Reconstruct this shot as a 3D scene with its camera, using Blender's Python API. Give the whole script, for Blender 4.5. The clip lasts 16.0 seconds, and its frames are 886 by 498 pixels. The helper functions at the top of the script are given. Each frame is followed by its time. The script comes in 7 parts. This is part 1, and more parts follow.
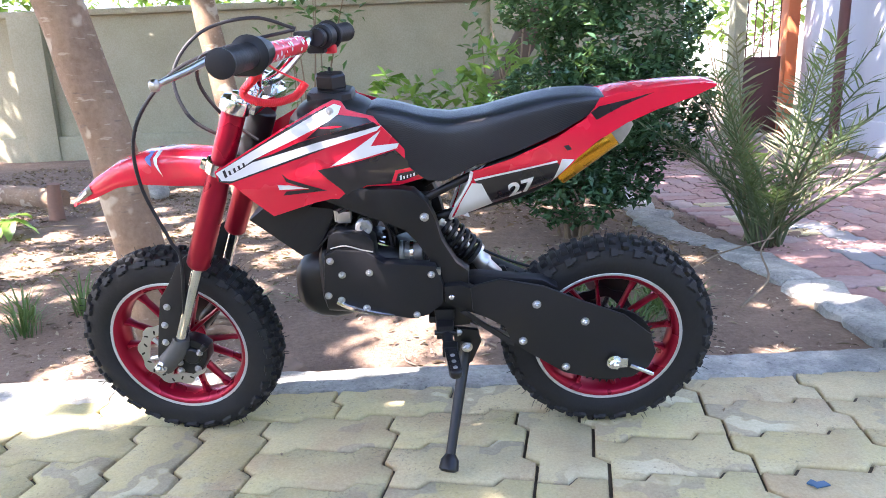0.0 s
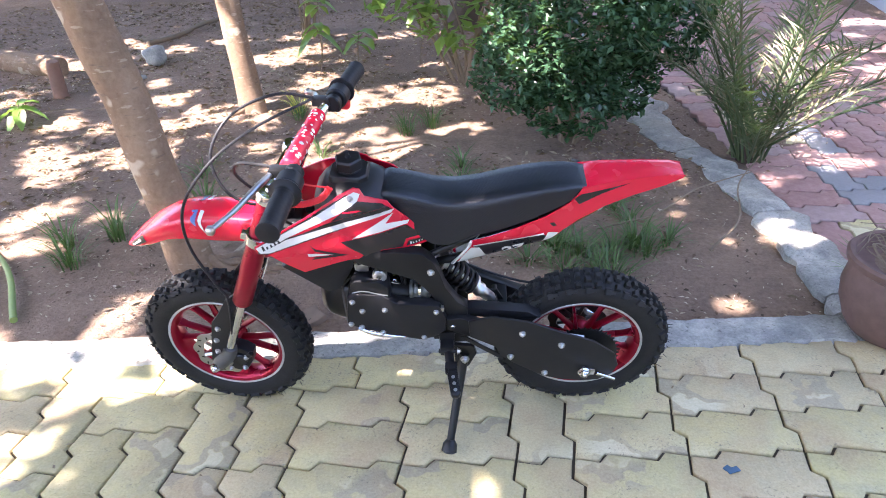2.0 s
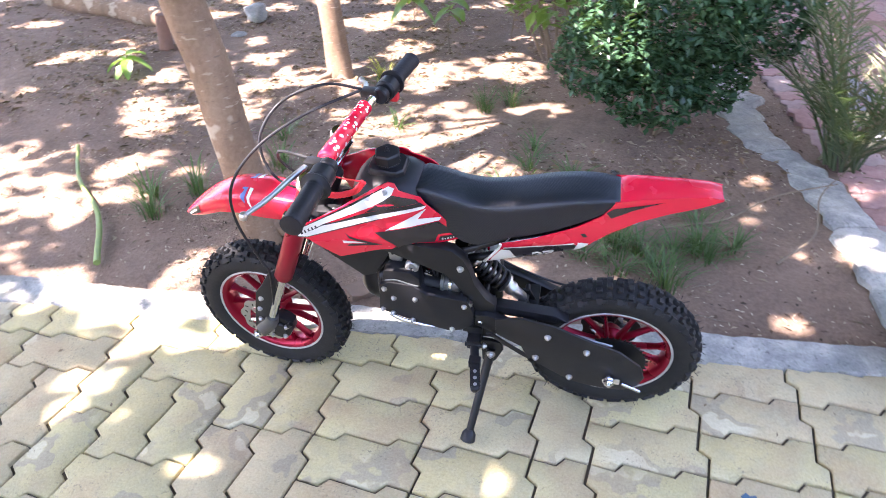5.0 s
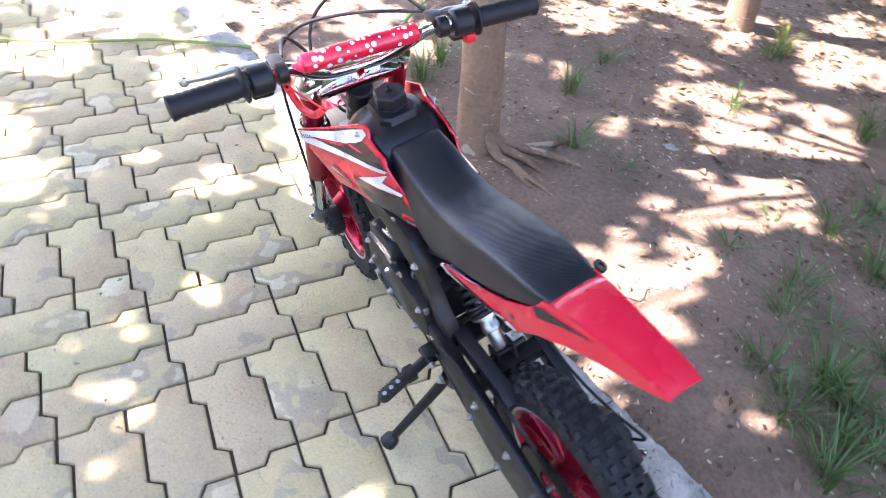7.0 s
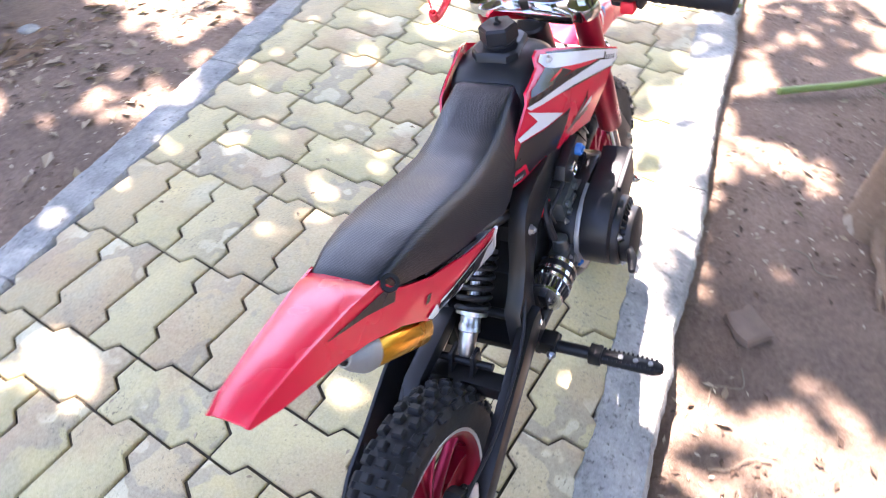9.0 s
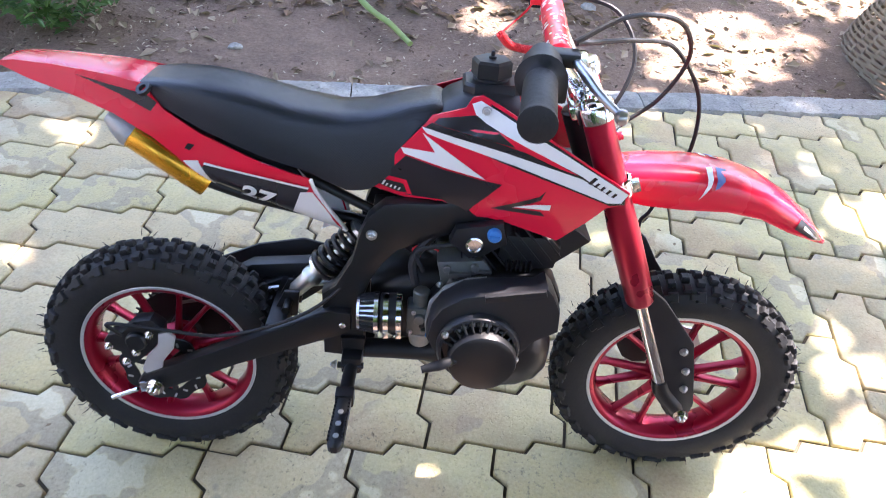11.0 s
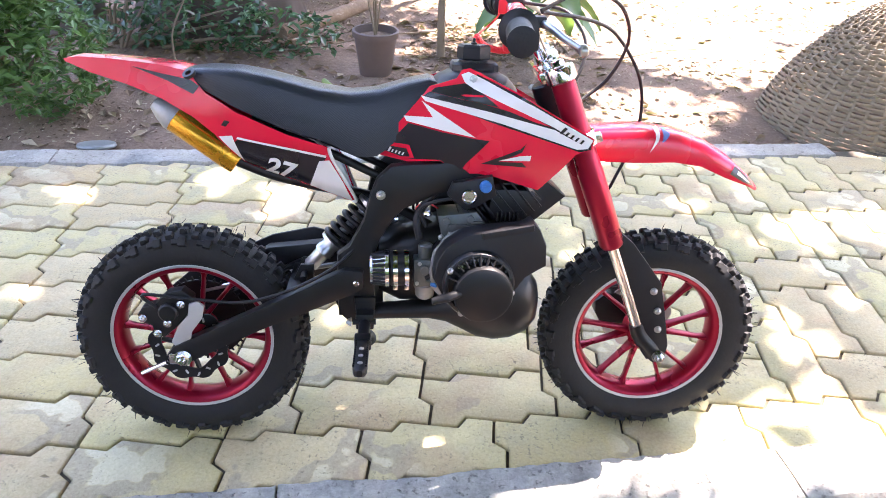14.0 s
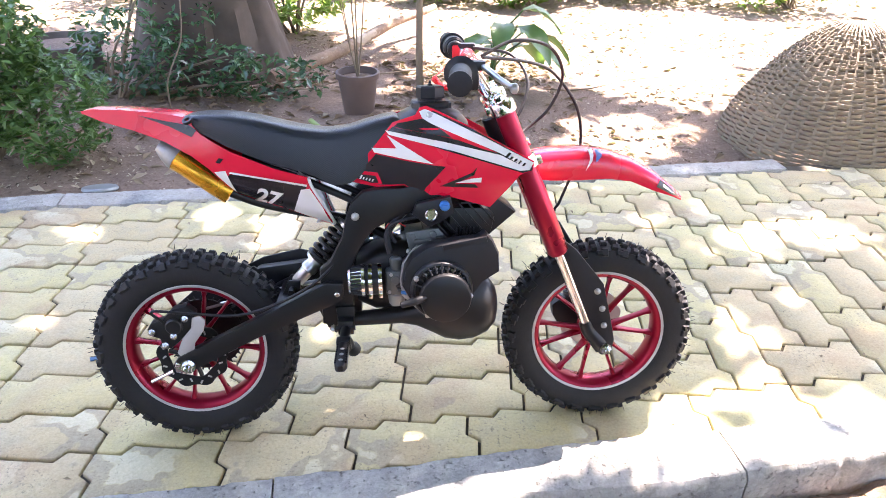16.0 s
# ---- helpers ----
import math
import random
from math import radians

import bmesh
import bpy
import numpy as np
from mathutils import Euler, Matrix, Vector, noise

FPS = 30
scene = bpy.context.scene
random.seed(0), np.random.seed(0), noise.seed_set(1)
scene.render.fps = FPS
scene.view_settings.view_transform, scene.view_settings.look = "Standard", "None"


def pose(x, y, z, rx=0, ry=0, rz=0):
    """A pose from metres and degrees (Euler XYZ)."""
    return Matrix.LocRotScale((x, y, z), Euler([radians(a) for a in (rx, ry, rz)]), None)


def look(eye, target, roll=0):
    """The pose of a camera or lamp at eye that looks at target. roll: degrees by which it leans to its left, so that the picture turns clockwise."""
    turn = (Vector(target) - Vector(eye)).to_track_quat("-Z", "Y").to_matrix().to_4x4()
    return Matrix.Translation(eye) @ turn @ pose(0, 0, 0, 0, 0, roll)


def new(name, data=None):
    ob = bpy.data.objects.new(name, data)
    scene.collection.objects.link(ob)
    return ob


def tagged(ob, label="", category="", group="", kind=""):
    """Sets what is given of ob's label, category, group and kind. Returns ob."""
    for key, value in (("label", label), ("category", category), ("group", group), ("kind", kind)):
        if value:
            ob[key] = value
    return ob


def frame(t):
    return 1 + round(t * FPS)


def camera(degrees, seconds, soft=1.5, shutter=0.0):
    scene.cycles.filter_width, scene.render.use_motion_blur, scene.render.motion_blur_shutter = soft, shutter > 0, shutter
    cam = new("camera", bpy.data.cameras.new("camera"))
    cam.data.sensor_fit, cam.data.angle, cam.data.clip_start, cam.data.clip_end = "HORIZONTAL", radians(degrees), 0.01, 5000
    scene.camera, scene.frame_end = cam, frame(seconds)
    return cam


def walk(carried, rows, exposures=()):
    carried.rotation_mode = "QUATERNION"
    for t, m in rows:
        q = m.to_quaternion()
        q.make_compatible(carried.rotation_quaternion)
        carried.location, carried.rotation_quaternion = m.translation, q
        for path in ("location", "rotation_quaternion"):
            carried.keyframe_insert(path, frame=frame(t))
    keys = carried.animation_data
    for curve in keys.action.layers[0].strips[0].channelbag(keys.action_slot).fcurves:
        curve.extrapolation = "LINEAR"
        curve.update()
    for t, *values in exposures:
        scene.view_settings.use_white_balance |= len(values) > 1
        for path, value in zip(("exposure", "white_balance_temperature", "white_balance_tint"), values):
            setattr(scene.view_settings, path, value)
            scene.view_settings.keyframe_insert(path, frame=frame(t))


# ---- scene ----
cam = camera(66.3, 16.0, 0.9, 0.4)
PATH = [
    (0, (0.176, -1.149, 0.66), (0.079, 0.793, 0.192), -2.1),
    (0.5, (0.174, -1.167, 0.662), (0.07, 0.764, 0.152), -3.1),
    (1, (0.172, -1.133, 0.8), (0.051, 0.721, 0.06), -1.7),
    (1.5, (0.176, -1.132, 1.011), (0.084, 0.635, 0.079), -1.4),
    (2, (0.182, -1.181, 1.159), (0.084, 0.549, 0.159), -1.9),
    (2.5, (0.179, -1.234, 1.233), (0.053, 0.47, 0.193), -2.3),
    (3, (0.182, -1.246, 1.261), (0.081, 0.424, 0.165), -2.3),
    (3.2, (0.181, -1.252, 1.265), (0.095, 0.425, 0.178), -2.1),
    (5.3, (0.338, -1.099, 1.208), (-0.117, 0.514, 0.117), 1.5),
    (5.5, (0.373, -1.027, 1.199), (-0.167, 0.538, 0.077), 3.7),
    (6, (0.467, -0.862, 1.215), (-0.212, 0.567, -0.009), 4.1),
    (6.5, (0.578, -0.715, 1.197), (-0.356, 0.487, -0.101), 2.8),
    (7, (0.758, -0.488, 1.202), (-0.443, 0.402, -0.127), 6.0),
    (7.5, (0.813, -0.286, 1.179), (-0.502, 0.455, -0.134), 4.3),
    (8, (0.819, -0.087, 1.162), (-0.539, 0.338, -0.243), 7.7),
    (8.3, (0.807, 0.017, 1.164), (-0.58, 0.09, -0.275), 4.8),
    (8.5, (0.8, 0.097, 1.155), (-0.593, -0.001, -0.277), 5.9),
    (8.7, (0.783, 0.163, 1.155), (-0.539, -0.142, -0.315), 2.5),
    (9.4, (0.61, 0.39, 1.145), (-0.49, -0.44, -0.31), 1.5),
    (10.1, (0.30, 0.61, 1.125), (-0.29, -0.66, -0.29), 0.0),
    (10.8, (0.019, 0.728, 1.112), (0.024, -0.694, -0.294), -0.6),
    (11, (0.025, 0.77, 1.102), (-0.041, -0.676, -0.278), 4.8),
    (11.3, (0.03, 0.835, 1.095), (-0.042, -0.633, -0.262), 3.5),
    (11.5, (0.025, 0.883, 1.045), (0.081, -0.661, -0.225), 1.0),
    (12, (0.058, 0.883, 1.008), (0.056, -0.741, -0.159), 0.4),
    (12.5, (0.087, 0.922, 0.935), (-0.043, -0.739, -0.172), 1.4),
    (13, (0.108, 0.959, 0.926), (-0.048, -0.712, -0.162), 3.9),
    (13.5, (0.101, 0.992, 0.963), (-0.06, -0.684, -0.117), 3.4),
    (14, (0.09, 1.042, 0.996), (-0.089, -0.625, -0.094), 3.4),
    (14.5, (0.09, 1.086, 1.03), (-0.065, -0.58, -0.065), 1.4),
    (15, (0.083, 1.121, 1.04), (-0.093, -0.568, -0.016), 0.9),
    (15.5, (0.064, 1.175, 1.049), (-0.13, -0.532, 0.024), 1.4),
    (16, (0.052, 1.209, 1.057), (-0.138, -0.508, 0.049), 1.1),
]
walk(cam, [(t, look(eye, target, roll)) for t, eye, target, roll in PATH], [(0.0, 2.98, 6350, 24), (2.4, 2.87, 6450, 26), (3.0, 2.90, 6500, 27), (5.5, 3.13, 6500, 29), (7.0, 3.06, 6350, 29), (8.5, 3.29, 6550, 29), (11.0, 3.08, 6450, 25), (12.5, 3.48, 6600, 27), (14.0, 3.40, 6800, 27), (15.5, 3.45, 6850, 28), (16.0, 3.42, 6900, 28)])

# ---- light and air ----
SUN_WAY = Vector((-0.50, -0.42, 1.0)).normalized()      # from the place towards the sun
sun_high = math.asin(SUN_WAY.z)
sun_turn = math.atan2(SUN_WAY.x, SUN_WAY.y)

world = bpy.data.worlds.new("daylight")
scene.world = world
world.use_nodes = True
wn = world.node_tree.nodes
sky = wn.new("ShaderNodeTexSky")
sky.sky_type = "NISHITA"
sky.sun_disc = False
sky.sun_elevation = sun_high
sky.sun_rotation = sun_turn
wn["Background"].inputs["Strength"].default_value = 0.15
world.node_tree.links.new(sky.outputs[0], wn["Background"].inputs["Color"])

sun_data = bpy.data.lights.new("sun", "SUN")
sun_data.energy = 5.0
sun_data.angle = radians(0.5)
sun_data.color = (1.0, 0.95, 0.86)
sun = new("sun", sun_data)
sun.matrix_world = look(SUN_WAY * 20, (0, 0, 0))


# ---- materials ----
def material(name, build):
    m = bpy.data.materials.new(name)
    m.use_nodes = True
    nt = m.node_tree
    build(Nodes(nt), nt.nodes["Principled BSDF"])
    return m


class Nodes:
    """Short hand for node trees."""

    def __init__(self, nt):
        self.nt = nt

    def add(self, kind, **sockets):
        n = self.nt.nodes.new(kind)
        for key, value in sockets.items():
            self.put(n.inputs[key.replace("_", " ")], value)
        return n

    def put(self, socket, value):
        if isinstance(value, bpy.types.NodeSocket):
            self.nt.links.new(value, socket)
        else:
            socket.default_value = value

    def coords(self, which="Object"):
        return self.add("ShaderNodeTexCoord").outputs[which]

    def noise(self, scale, detail=4.0, rough=0.6, at=None, which="Object"):
        n = self.add("ShaderNodeTexNoise", Scale=scale, Detail=detail, Roughness=rough)
        self.put(n.inputs["Vector"], at if at is not None else self.coords(which))
        return n.outputs["Fac"]

    def ramp(self, fac, *stops):
        n = self.add("ShaderNodeValToRGB", Fac=fac)
        e = n.color_ramp.elements
        while len(e) < len(stops):
            e.new(0.5)
        for el, (p, c) in zip(e, stops):
            el.position = p
            el.color = (*c, 1) if not isinstance(c, (int, float)) else (c, c, c, 1)
        return n.outputs["Color"]

    def mix(self, fac, a, b, how="MIX"):
        n = self.nt.nodes.new("ShaderNodeMix")
        n.data_type = "RGBA"
        n.blend_type = how
        for i, v in ((0, fac), (6, a), (7, b)):
            if isinstance(v, tuple) and len(v) == 3:
                v = (*v, 1)
            self.put(n.inputs[i], v)
        return n.outputs[2]

    def bump(self, height, strength=0.3, distance=0.01):
        n = self.add("ShaderNodeBump", Strength=strength, Distance=distance)
        self.put(n.inputs["Height"], height)
        return n.outputs["Normal"]

    def random(self):
        return self.add("ShaderNodeObjectInfo").outputs["Random"]

    def island(self):
        return self.add("ShaderNodeNewGeometry").outputs["Random Per Island"]


def plain(name, colour, rough=0.5, metal=0.0, grain=40.0, vary=0.15, bump=0.05, coat=0.0, spec=0.5):
    """A surface of one colour with a little grain, wear and relief."""
    def build(n, b):
        f = n.noise(grain, 5)
        g = n.noise(grain * 0.13, 3)
        dark = tuple(c * (1 - vary) for c in colour)
        lite = tuple(min(1, c * (1 + vary)) for c in colour)
        n.put(b.inputs["Base Color"], n.mix(n.mix(0.5, f, g), dark, lite))
        n.put(b.inputs["Roughness"], n.ramp(g, (0.3, max(0, rough - 0.08)), (0.7, min(1, rough + 0.08))))
        b.inputs["Metallic"].default_value = metal
        b.inputs["Coat Weight"].default_value = coat
        b.inputs["Coat Roughness"].default_value = 0.08
        b.inputs["Specular IOR Level"].default_value = spec
        if bump:
            n.put(b.inputs["Normal"], n.bump(f, bump, 0.003))
    return material(name, build)


def paver_look(n, b):
    at = n.coords("Object")
    rnd = n.random()
    scaled = n.add("ShaderNodeVectorMath")
    scaled.operation = "MULTIPLY_ADD"
    n.put(scaled.inputs[0], n.ramp(rnd, (0.0, (0, 0, 0)), (1.0, (1, 0.7, 0.3))))
    scaled.inputs[1].default_value = (37, 53, 11)
    n.put(scaled.inputs[2], at)
    p = scaled.outputs[0]
    # cement smears: pale islands with a grey brown rim, over a speckled cream body
    smear = n.noise(7.0, 3, 0.5, p)
    fine = n.noise(170, 5, 0.75, p)
    mid = n.noise(26, 4, 0.6, p)
    rust = n.noise(5.0, 3, 0.5, p)
    base = n.ramp(rnd, (0.0, (0.54, 0.43, 0.18)), (0.25, (0.58, 0.49, 0.235)), (0.5, (0.54, 0.47, 0.20)), (0.75, (0.57, 0.45, 0.25)), (1.0, (0.50, 0.37, 0.18)))
    base = n.mix(n.ramp(mid, (0.35, 0.35), (0.6, 0.0)), base, (0.36, 0.33, 0.22))
    some = n.ramp(n.noise(3.1, 1, 0.4, p), (0.49, 0.06), (0.55, 1.0))
    rim = n.ramp(smear, (0.515, 0.0), (0.53, 0.85), (0.585, 0.7), (0.60, 0.0))
    base = n.mix(n.mix(1.0, rim, some, "MULTIPLY"), base, (0.33, 0.27, 0.19))
    base = n.mix(n.mix(1.0, n.ramp(smear, (0.59, 0.0), (0.605, 0.7)), some, "MULTIPLY"), base, (0.64, 0.60, 0.42))
    base = n.mix(n.ramp(rust, (0.52, 0.0), (0.66, 0.65)), base, (0.44, 0.28, 0.15))
    base = n.mix(n.ramp(n.noise(6.5, 3, 0.5, p), (0.28, 0.35), (0.40, 0.0)), base, (0.34, 0.31, 0.22))
    pit = n.ramp(n.noise(150, 3, 0.6, p), (0.34, 0.0), (0.42, 1.0))
    patch = n.ramp(n.noise(9, 4, 0.6, p), (0.47, 0.05), (0.60, 1.0))
    base = n.mix(n.mix(1.0, n.ramp(pit, (0.0, 0.75), (1.0, 0.0)), patch, "MULTIPLY"), base, (0.13, 0.11, 0.07))
    base = n.mix(0.30, base, n.ramp(fine, (0.3, (0.22, 0.19, 0.11)), (0.7, (0.70, 0.63, 0.42))))
    n.put(b.inputs["Base Color"], base)
    b.inputs["Roughness"].default_value = 0.8
    n.put(b.inputs["Normal"], n.bump(n.mix(0.5, fine, pit), 0.55, 0.003))


def soil_look(n, b):
    at = n.coords("Object")
    big = n.noise(1.1, 5, 0.6, at)
    mid = n.noise(9, 6, 0.65, at)
    fine = n.noise(70, 6, 0.7, at)
    c = n.ramp(mid, (0.3, (0.125, 0.078, 0.050)), (0.55, (0.255, 0.168, 0.108)), (0.75, (0.40, 0.285, 0.19)))
    c = n.mix(n.ramp(big, (0.4, 0.0), (0.65, 0.6)), c, (0.33, 0.22, 0.155))
    c = n.mix(n.ramp(n.noise(0.8, 3, 0.5, at), (0.42, 0.6), (0.56, 0.0)), c, (0.11, 0.070, 0.048))
    c = n.mix(0.35, c, n.ramp(fine, (0.3, (0.10, 0.06, 0.045)), (0.7, (0.42, 0.31, 0.23))))
    n.put(b.inputs["Base Color"], c)
    b.inputs["Roughness"].default_value = 0.95
    n.put(b.inputs["Normal"], n.bump(n.mix(0.4, fine, mid), 1.0, 0.02))


def kerb_look(n, b):
    at = n.coords("Object")
    mid = n.noise(7, 8, 0.72, at)
    fine = n.noise(130, 5, 0.7, at)
    big = n.noise(2.3, 4, 0.55, at)
    worn = n.noise(4.5, 5, 0.6, at)
    c = n.ramp(mid, (0.30, (0.115, 0.118, 0.108)), (0.45, (0.225, 0.225, 0.205)), (0.55, (0.36, 0.35, 0.31)), (0.66, (0.58, 0.55, 0.47)))
    c = n.mix(n.ramp(big, (0.5, 0.0), (0.62, 0.6)), c, (0.40, 0.35, 0.27))
    c = n.mix(n.ramp(worn, (0.34, 0.75), (0.42, 0.0)), c, (0.13, 0.14, 0.135))
    c = n.mix(n.ramp(worn, (0.60, 0.0), (0.64, 0.7)), c, (0.56, 0.54, 0.48))
    c = n.mix(0.28, c, n.ramp(fine, (0.3, (0.17, 0.17, 0.16)), (0.7, (0.62, 0.62, 0.58))))
    hole = n.ramp(n.noise(95, 4, 0.65, at), (0.33, 0.0), (0.40, 1.0))
    c = n.mix(n.ramp(hole, (0.0, 0.55), (1.0, 0.0)), c, (0.09, 0.085, 0.075))
    n.put(b.inputs["Base Color"], c)
    b.inputs["Roughness"].default_value = 0.9
    n.put(b.inputs["Normal"], n.bump(n.mix(0.5, n.mix(0.4, fine, mid), hole), 0.9, 0.010))


def wall_look(n, b):
    at = n.coords("Object")
    mid = n.noise(2.0, 5, 0.6, at)
    fine = n.noise(60, 4, 0.6, at)
    c = n.ramp(mid, (0.3, (0.26, 0.255, 0.16)), (0.7, (0.33, 0.32, 0.21)))
    drip = n.noise(1.0, 4, 0.6, at)
    c = n.mix(n.ramp(drip, (0.5, 0.0), (0.7, 0.4)), c, (0.30, 0.29, 0.22))
    c = n.mix(0.12, c, n.ramp(fine, (0.3, 0.2), (0.7, 0.8)))
    n.put(b.inputs["Base Color"], c)
    b.inputs["Roughness"].default_value = 0.8
    n.put(b.inputs["Normal"], n.bump(fine, 0.15, 0.004))


def bark_look(n, b):
    at = n.coords("Object")
    st = n.add("ShaderNodeMapping")
    n.put(st.inputs["Vector"], at)
    st.inputs["Scale"].default_value = (1, 1, 0.35)
    mid = n.noise(9, 5, 0.6, st.outputs[0])
    fine = n.noise(60, 5, 0.7, at)
    spot = n.noise(5, 3, 0.5, at)
    c = n.ramp(mid, (0.3, (0.15, 0.085, 0.046)), (0.55, (0.235, 0.142, 0.080)), (0.75, (0.30, 0.20, 0.125)))
    c = n.mix(n.ramp(spot, (0.58, 0.0), (0.60, 0.75)), c, (0.55, 0.46, 0.34))
    flat = n.add("ShaderNodeMapping")
    n.put(flat.inputs["Vector"], at)
    flat.inputs["Scale"].default_value = (1, 1, 4.5)
    scar = n.noise(16, 3, 0.55, flat.outputs[0])
    c = n.mix(n.ramp(scar, (0.62, 0.0), (0.68, 0.6)), c, (0.46, 0.38, 0.28))
    c = n.mix(n.ramp(scar, (0.30, 0.7), (0.36, 0.0)), c, (0.10, 0.065, 0.045))
    c = n.mix(0.25, c, n.ramp(fine, (0.3, (0.12, 0.09, 0.06)), (0.7, (0.42, 0.33, 0.25))))
    n.put(b.inputs["Base Color"], c)
    b.inputs["Roughness"].default_value = 0.85
    n.put(b.inputs["Normal"], n.bump(n.mix(0.5, fine, mid), 0.6, 0.012))


def leaf_material(name, dark, lite, rough=0.45, trans=0.25):
    def build(n, b):
        rnd = n.island()
        c = n.ramp(rnd, (0.0, dark), (0.6, tuple((x + y) / 2 for x, y in zip(dark, lite))), (1.0, lite))
        c = n.mix(0.2, c, n.ramp(n.noise(25, 3), (0.3, dark), (0.7, lite)))
        n.put(b.inputs["Base Color"], c)
        b.inputs["Roughness"].default_value = rough
        tr = n.add("ShaderNodeBsdfTranslucent")
        n.put(tr.inputs["Color"], n.mix(0.5, c, (0.25, 0.42, 0.05)))
        mx = n.add("ShaderNodeMixShader")
        mx.inputs[0].default_value = trans
        out = n.nt.nodes["Material Output"]
        n.nt.links.new(b.outputs[0], mx.inputs[1])
        n.nt.links.new(tr.outputs[0], mx.inputs[2])
        n.nt.links.new(mx.outputs[0], out.inputs["Surface"])
    return material(name, build)


PAVER = material("paver concrete", paver_look)


def red_paver_look(n, b):
    rnd = n.random()
    isl = n.island()
    f = n.noise(30, 5, 0.65)
    c = n.ramp(n.mix(0.6, isl, rnd), (0.25, (0.30, 0.15, 0.13)), (0.5, (0.36, 0.20, 0.18)), (0.75, (0.32, 0.25, 0.24)))
    c = n.mix(0.35, c, n.ramp(f, (0.3, (0.16, 0.10, 0.09)), (0.7, (0.46, 0.33, 0.30))))
    n.put(b.inputs["Base Color"], c)
    b.inputs["Roughness"].default_value = 0.85
    n.put(b.inputs["Normal"], n.bump(f, 0.4, 0.004))


PAVER_RED = material("red paver concrete", red_paver_look)
PAVER_GREY = plain("grey paver concrete", (0.23, 0.23, 0.24), 0.85, grain=60, vary=0.3, bump=0.3)
CROWN_A, CROWN_B, CROWN_C, CROWN_D, CROWN_E = 200, 340, 680, 250, 110
SOIL = material("garden soil", soil_look)
KERB = material("kerb concrete", kerb_look)
WALL = material("painted wall", wall_look)
BARK = material("smooth bark", bark_look)
BED = plain("joint sand", (0.085, 0.070, 0.050), 0.95, grain=90, vary=0.4, bump=0.4)
LEAF_CROWN = leaf_material("crown leaf", (0.03, 0.07, 0.015), (0.10, 0.17, 0.04))
LEAF_BUSH = leaf_material("bush leaf", (0.012, 0.046, 0.024), (0.10, 0.20, 0.105), 0.24, 0.18)
LEAF_FROND = leaf_material("frond leaf", (0.030, 0.052, 0.026), (0.15, 0.20, 0.095), 0.5, 0.25)
LEAF_GRASS = leaf_material("grass blade", (0.025, 0.065, 0.02), (0.13, 0.22, 0.075), 0.5, 0.25)
LEAF_BRIGHT = leaf_material("bright leaf", (0.08, 0.18, 0.03), (0.26, 0.40, 0.09), 0.4, 0.35)
LEAF_DRY = leaf_material("dry leaf", (0.16, 0.10, 0.06), (0.48, 0.38, 0.26), 0.8, 0.1)
LEAF_DARK_DRY = leaf_material("dark dry leaf", (0.05, 0.03, 0.02), (0.17, 0.10, 0.065), 0.85, 0.05)
LEAF_BROWN = leaf_material("brown dead leaf", (0.07, 0.04, 0.025), (0.30, 0.18, 0.10), 0.8, 0.1)
LEAF_STRAW = leaf_material("straw", (0.38, 0.30, 0.20), (0.66, 0.56, 0.42), 0.8, 0.1)
LEAF_MID = leaf_material("mid green leaf", (0.03, 0.09, 0.025), (0.13, 0.25, 0.08), 0.4, 0.25)
LEAF_FROND_DRY = leaf_material("dry frond", (0.10, 0.09, 0.045), (0.32, 0.30, 0.18), 0.6, 0.15)
LEAF_YELLOW = leaf_material("yellow leaf", (0.35, 0.33, 0.05), (0.55, 0.55, 0.12), 0.5, 0.3)
# white paint dimmed and blued: the wall's shade is put into its colour
SHADED_WHITE_WALL = plain("shaded white wall paint", (0.50, 0.51, 0.57), 0.8, grain=5, vary=0.06, bump=0.05)
ORANGE = plain("orange paint", (0.58, 0.16, 0.06), 0.6, grain=20, vary=0.12)
MAROON = plain("maroon metal paint", (0.09, 0.03, 0.03), 0.5, grain=20, vary=0.2)
POT_BROWN = plain("brown plastic pot", (0.11, 0.075, 0.062), 0.55, grain=30, vary=0.2)
POT_CLAY = plain("terracotta", (0.145, 0.085, 0.070), 0.75, grain=38, vary=0.6, bump=0.3)
POT_DARK = plain("weathered planter", (0.13, 0.11, 0.09), 0.85, grain=25, vary=0.35, bump=0.3)
CANE = plain("split bamboo", (0.235, 0.185, 0.125), 0.75, grain=38, vary=0.6, bump=0.2)
DULL_TIN = plain("dull metal", (0.26, 0.28, 0.28), 0.5, 0.5, grain=40, vary=0.25)
STALK = plain("green stalk", (0.22, 0.30, 0.08), 0.55, grain=30, vary=0.3)
BRICK = plain("weathered brick", (0.22, 0.125, 0.09), 0.9, grain=60, vary=0.35, bump=0.4)
BRICK_DULL = plain("soil stained brick", (0.20, 0.14, 0.10), 0.9, grain=40, vary=0.45, bump=0.5)
BARK_DARK = plain("rough dark bark", (0.080, 0.058, 0.042), 0.92, grain=9, vary=0.75, bump=1.0)
TWIG = plain("twig wood", (0.20, 0.15, 0.10), 0.85, grain=60, vary=0.35, bump=0.3)


# ---- mesh tools ----
def smooth(bm, angle=40):
    for f in bm.faces:
        f.smooth = True
    for e in bm.edges:
        if len(e.link_faces) == 2 and e.calc_face_angle(0) > radians(angle):
            e.smooth = False


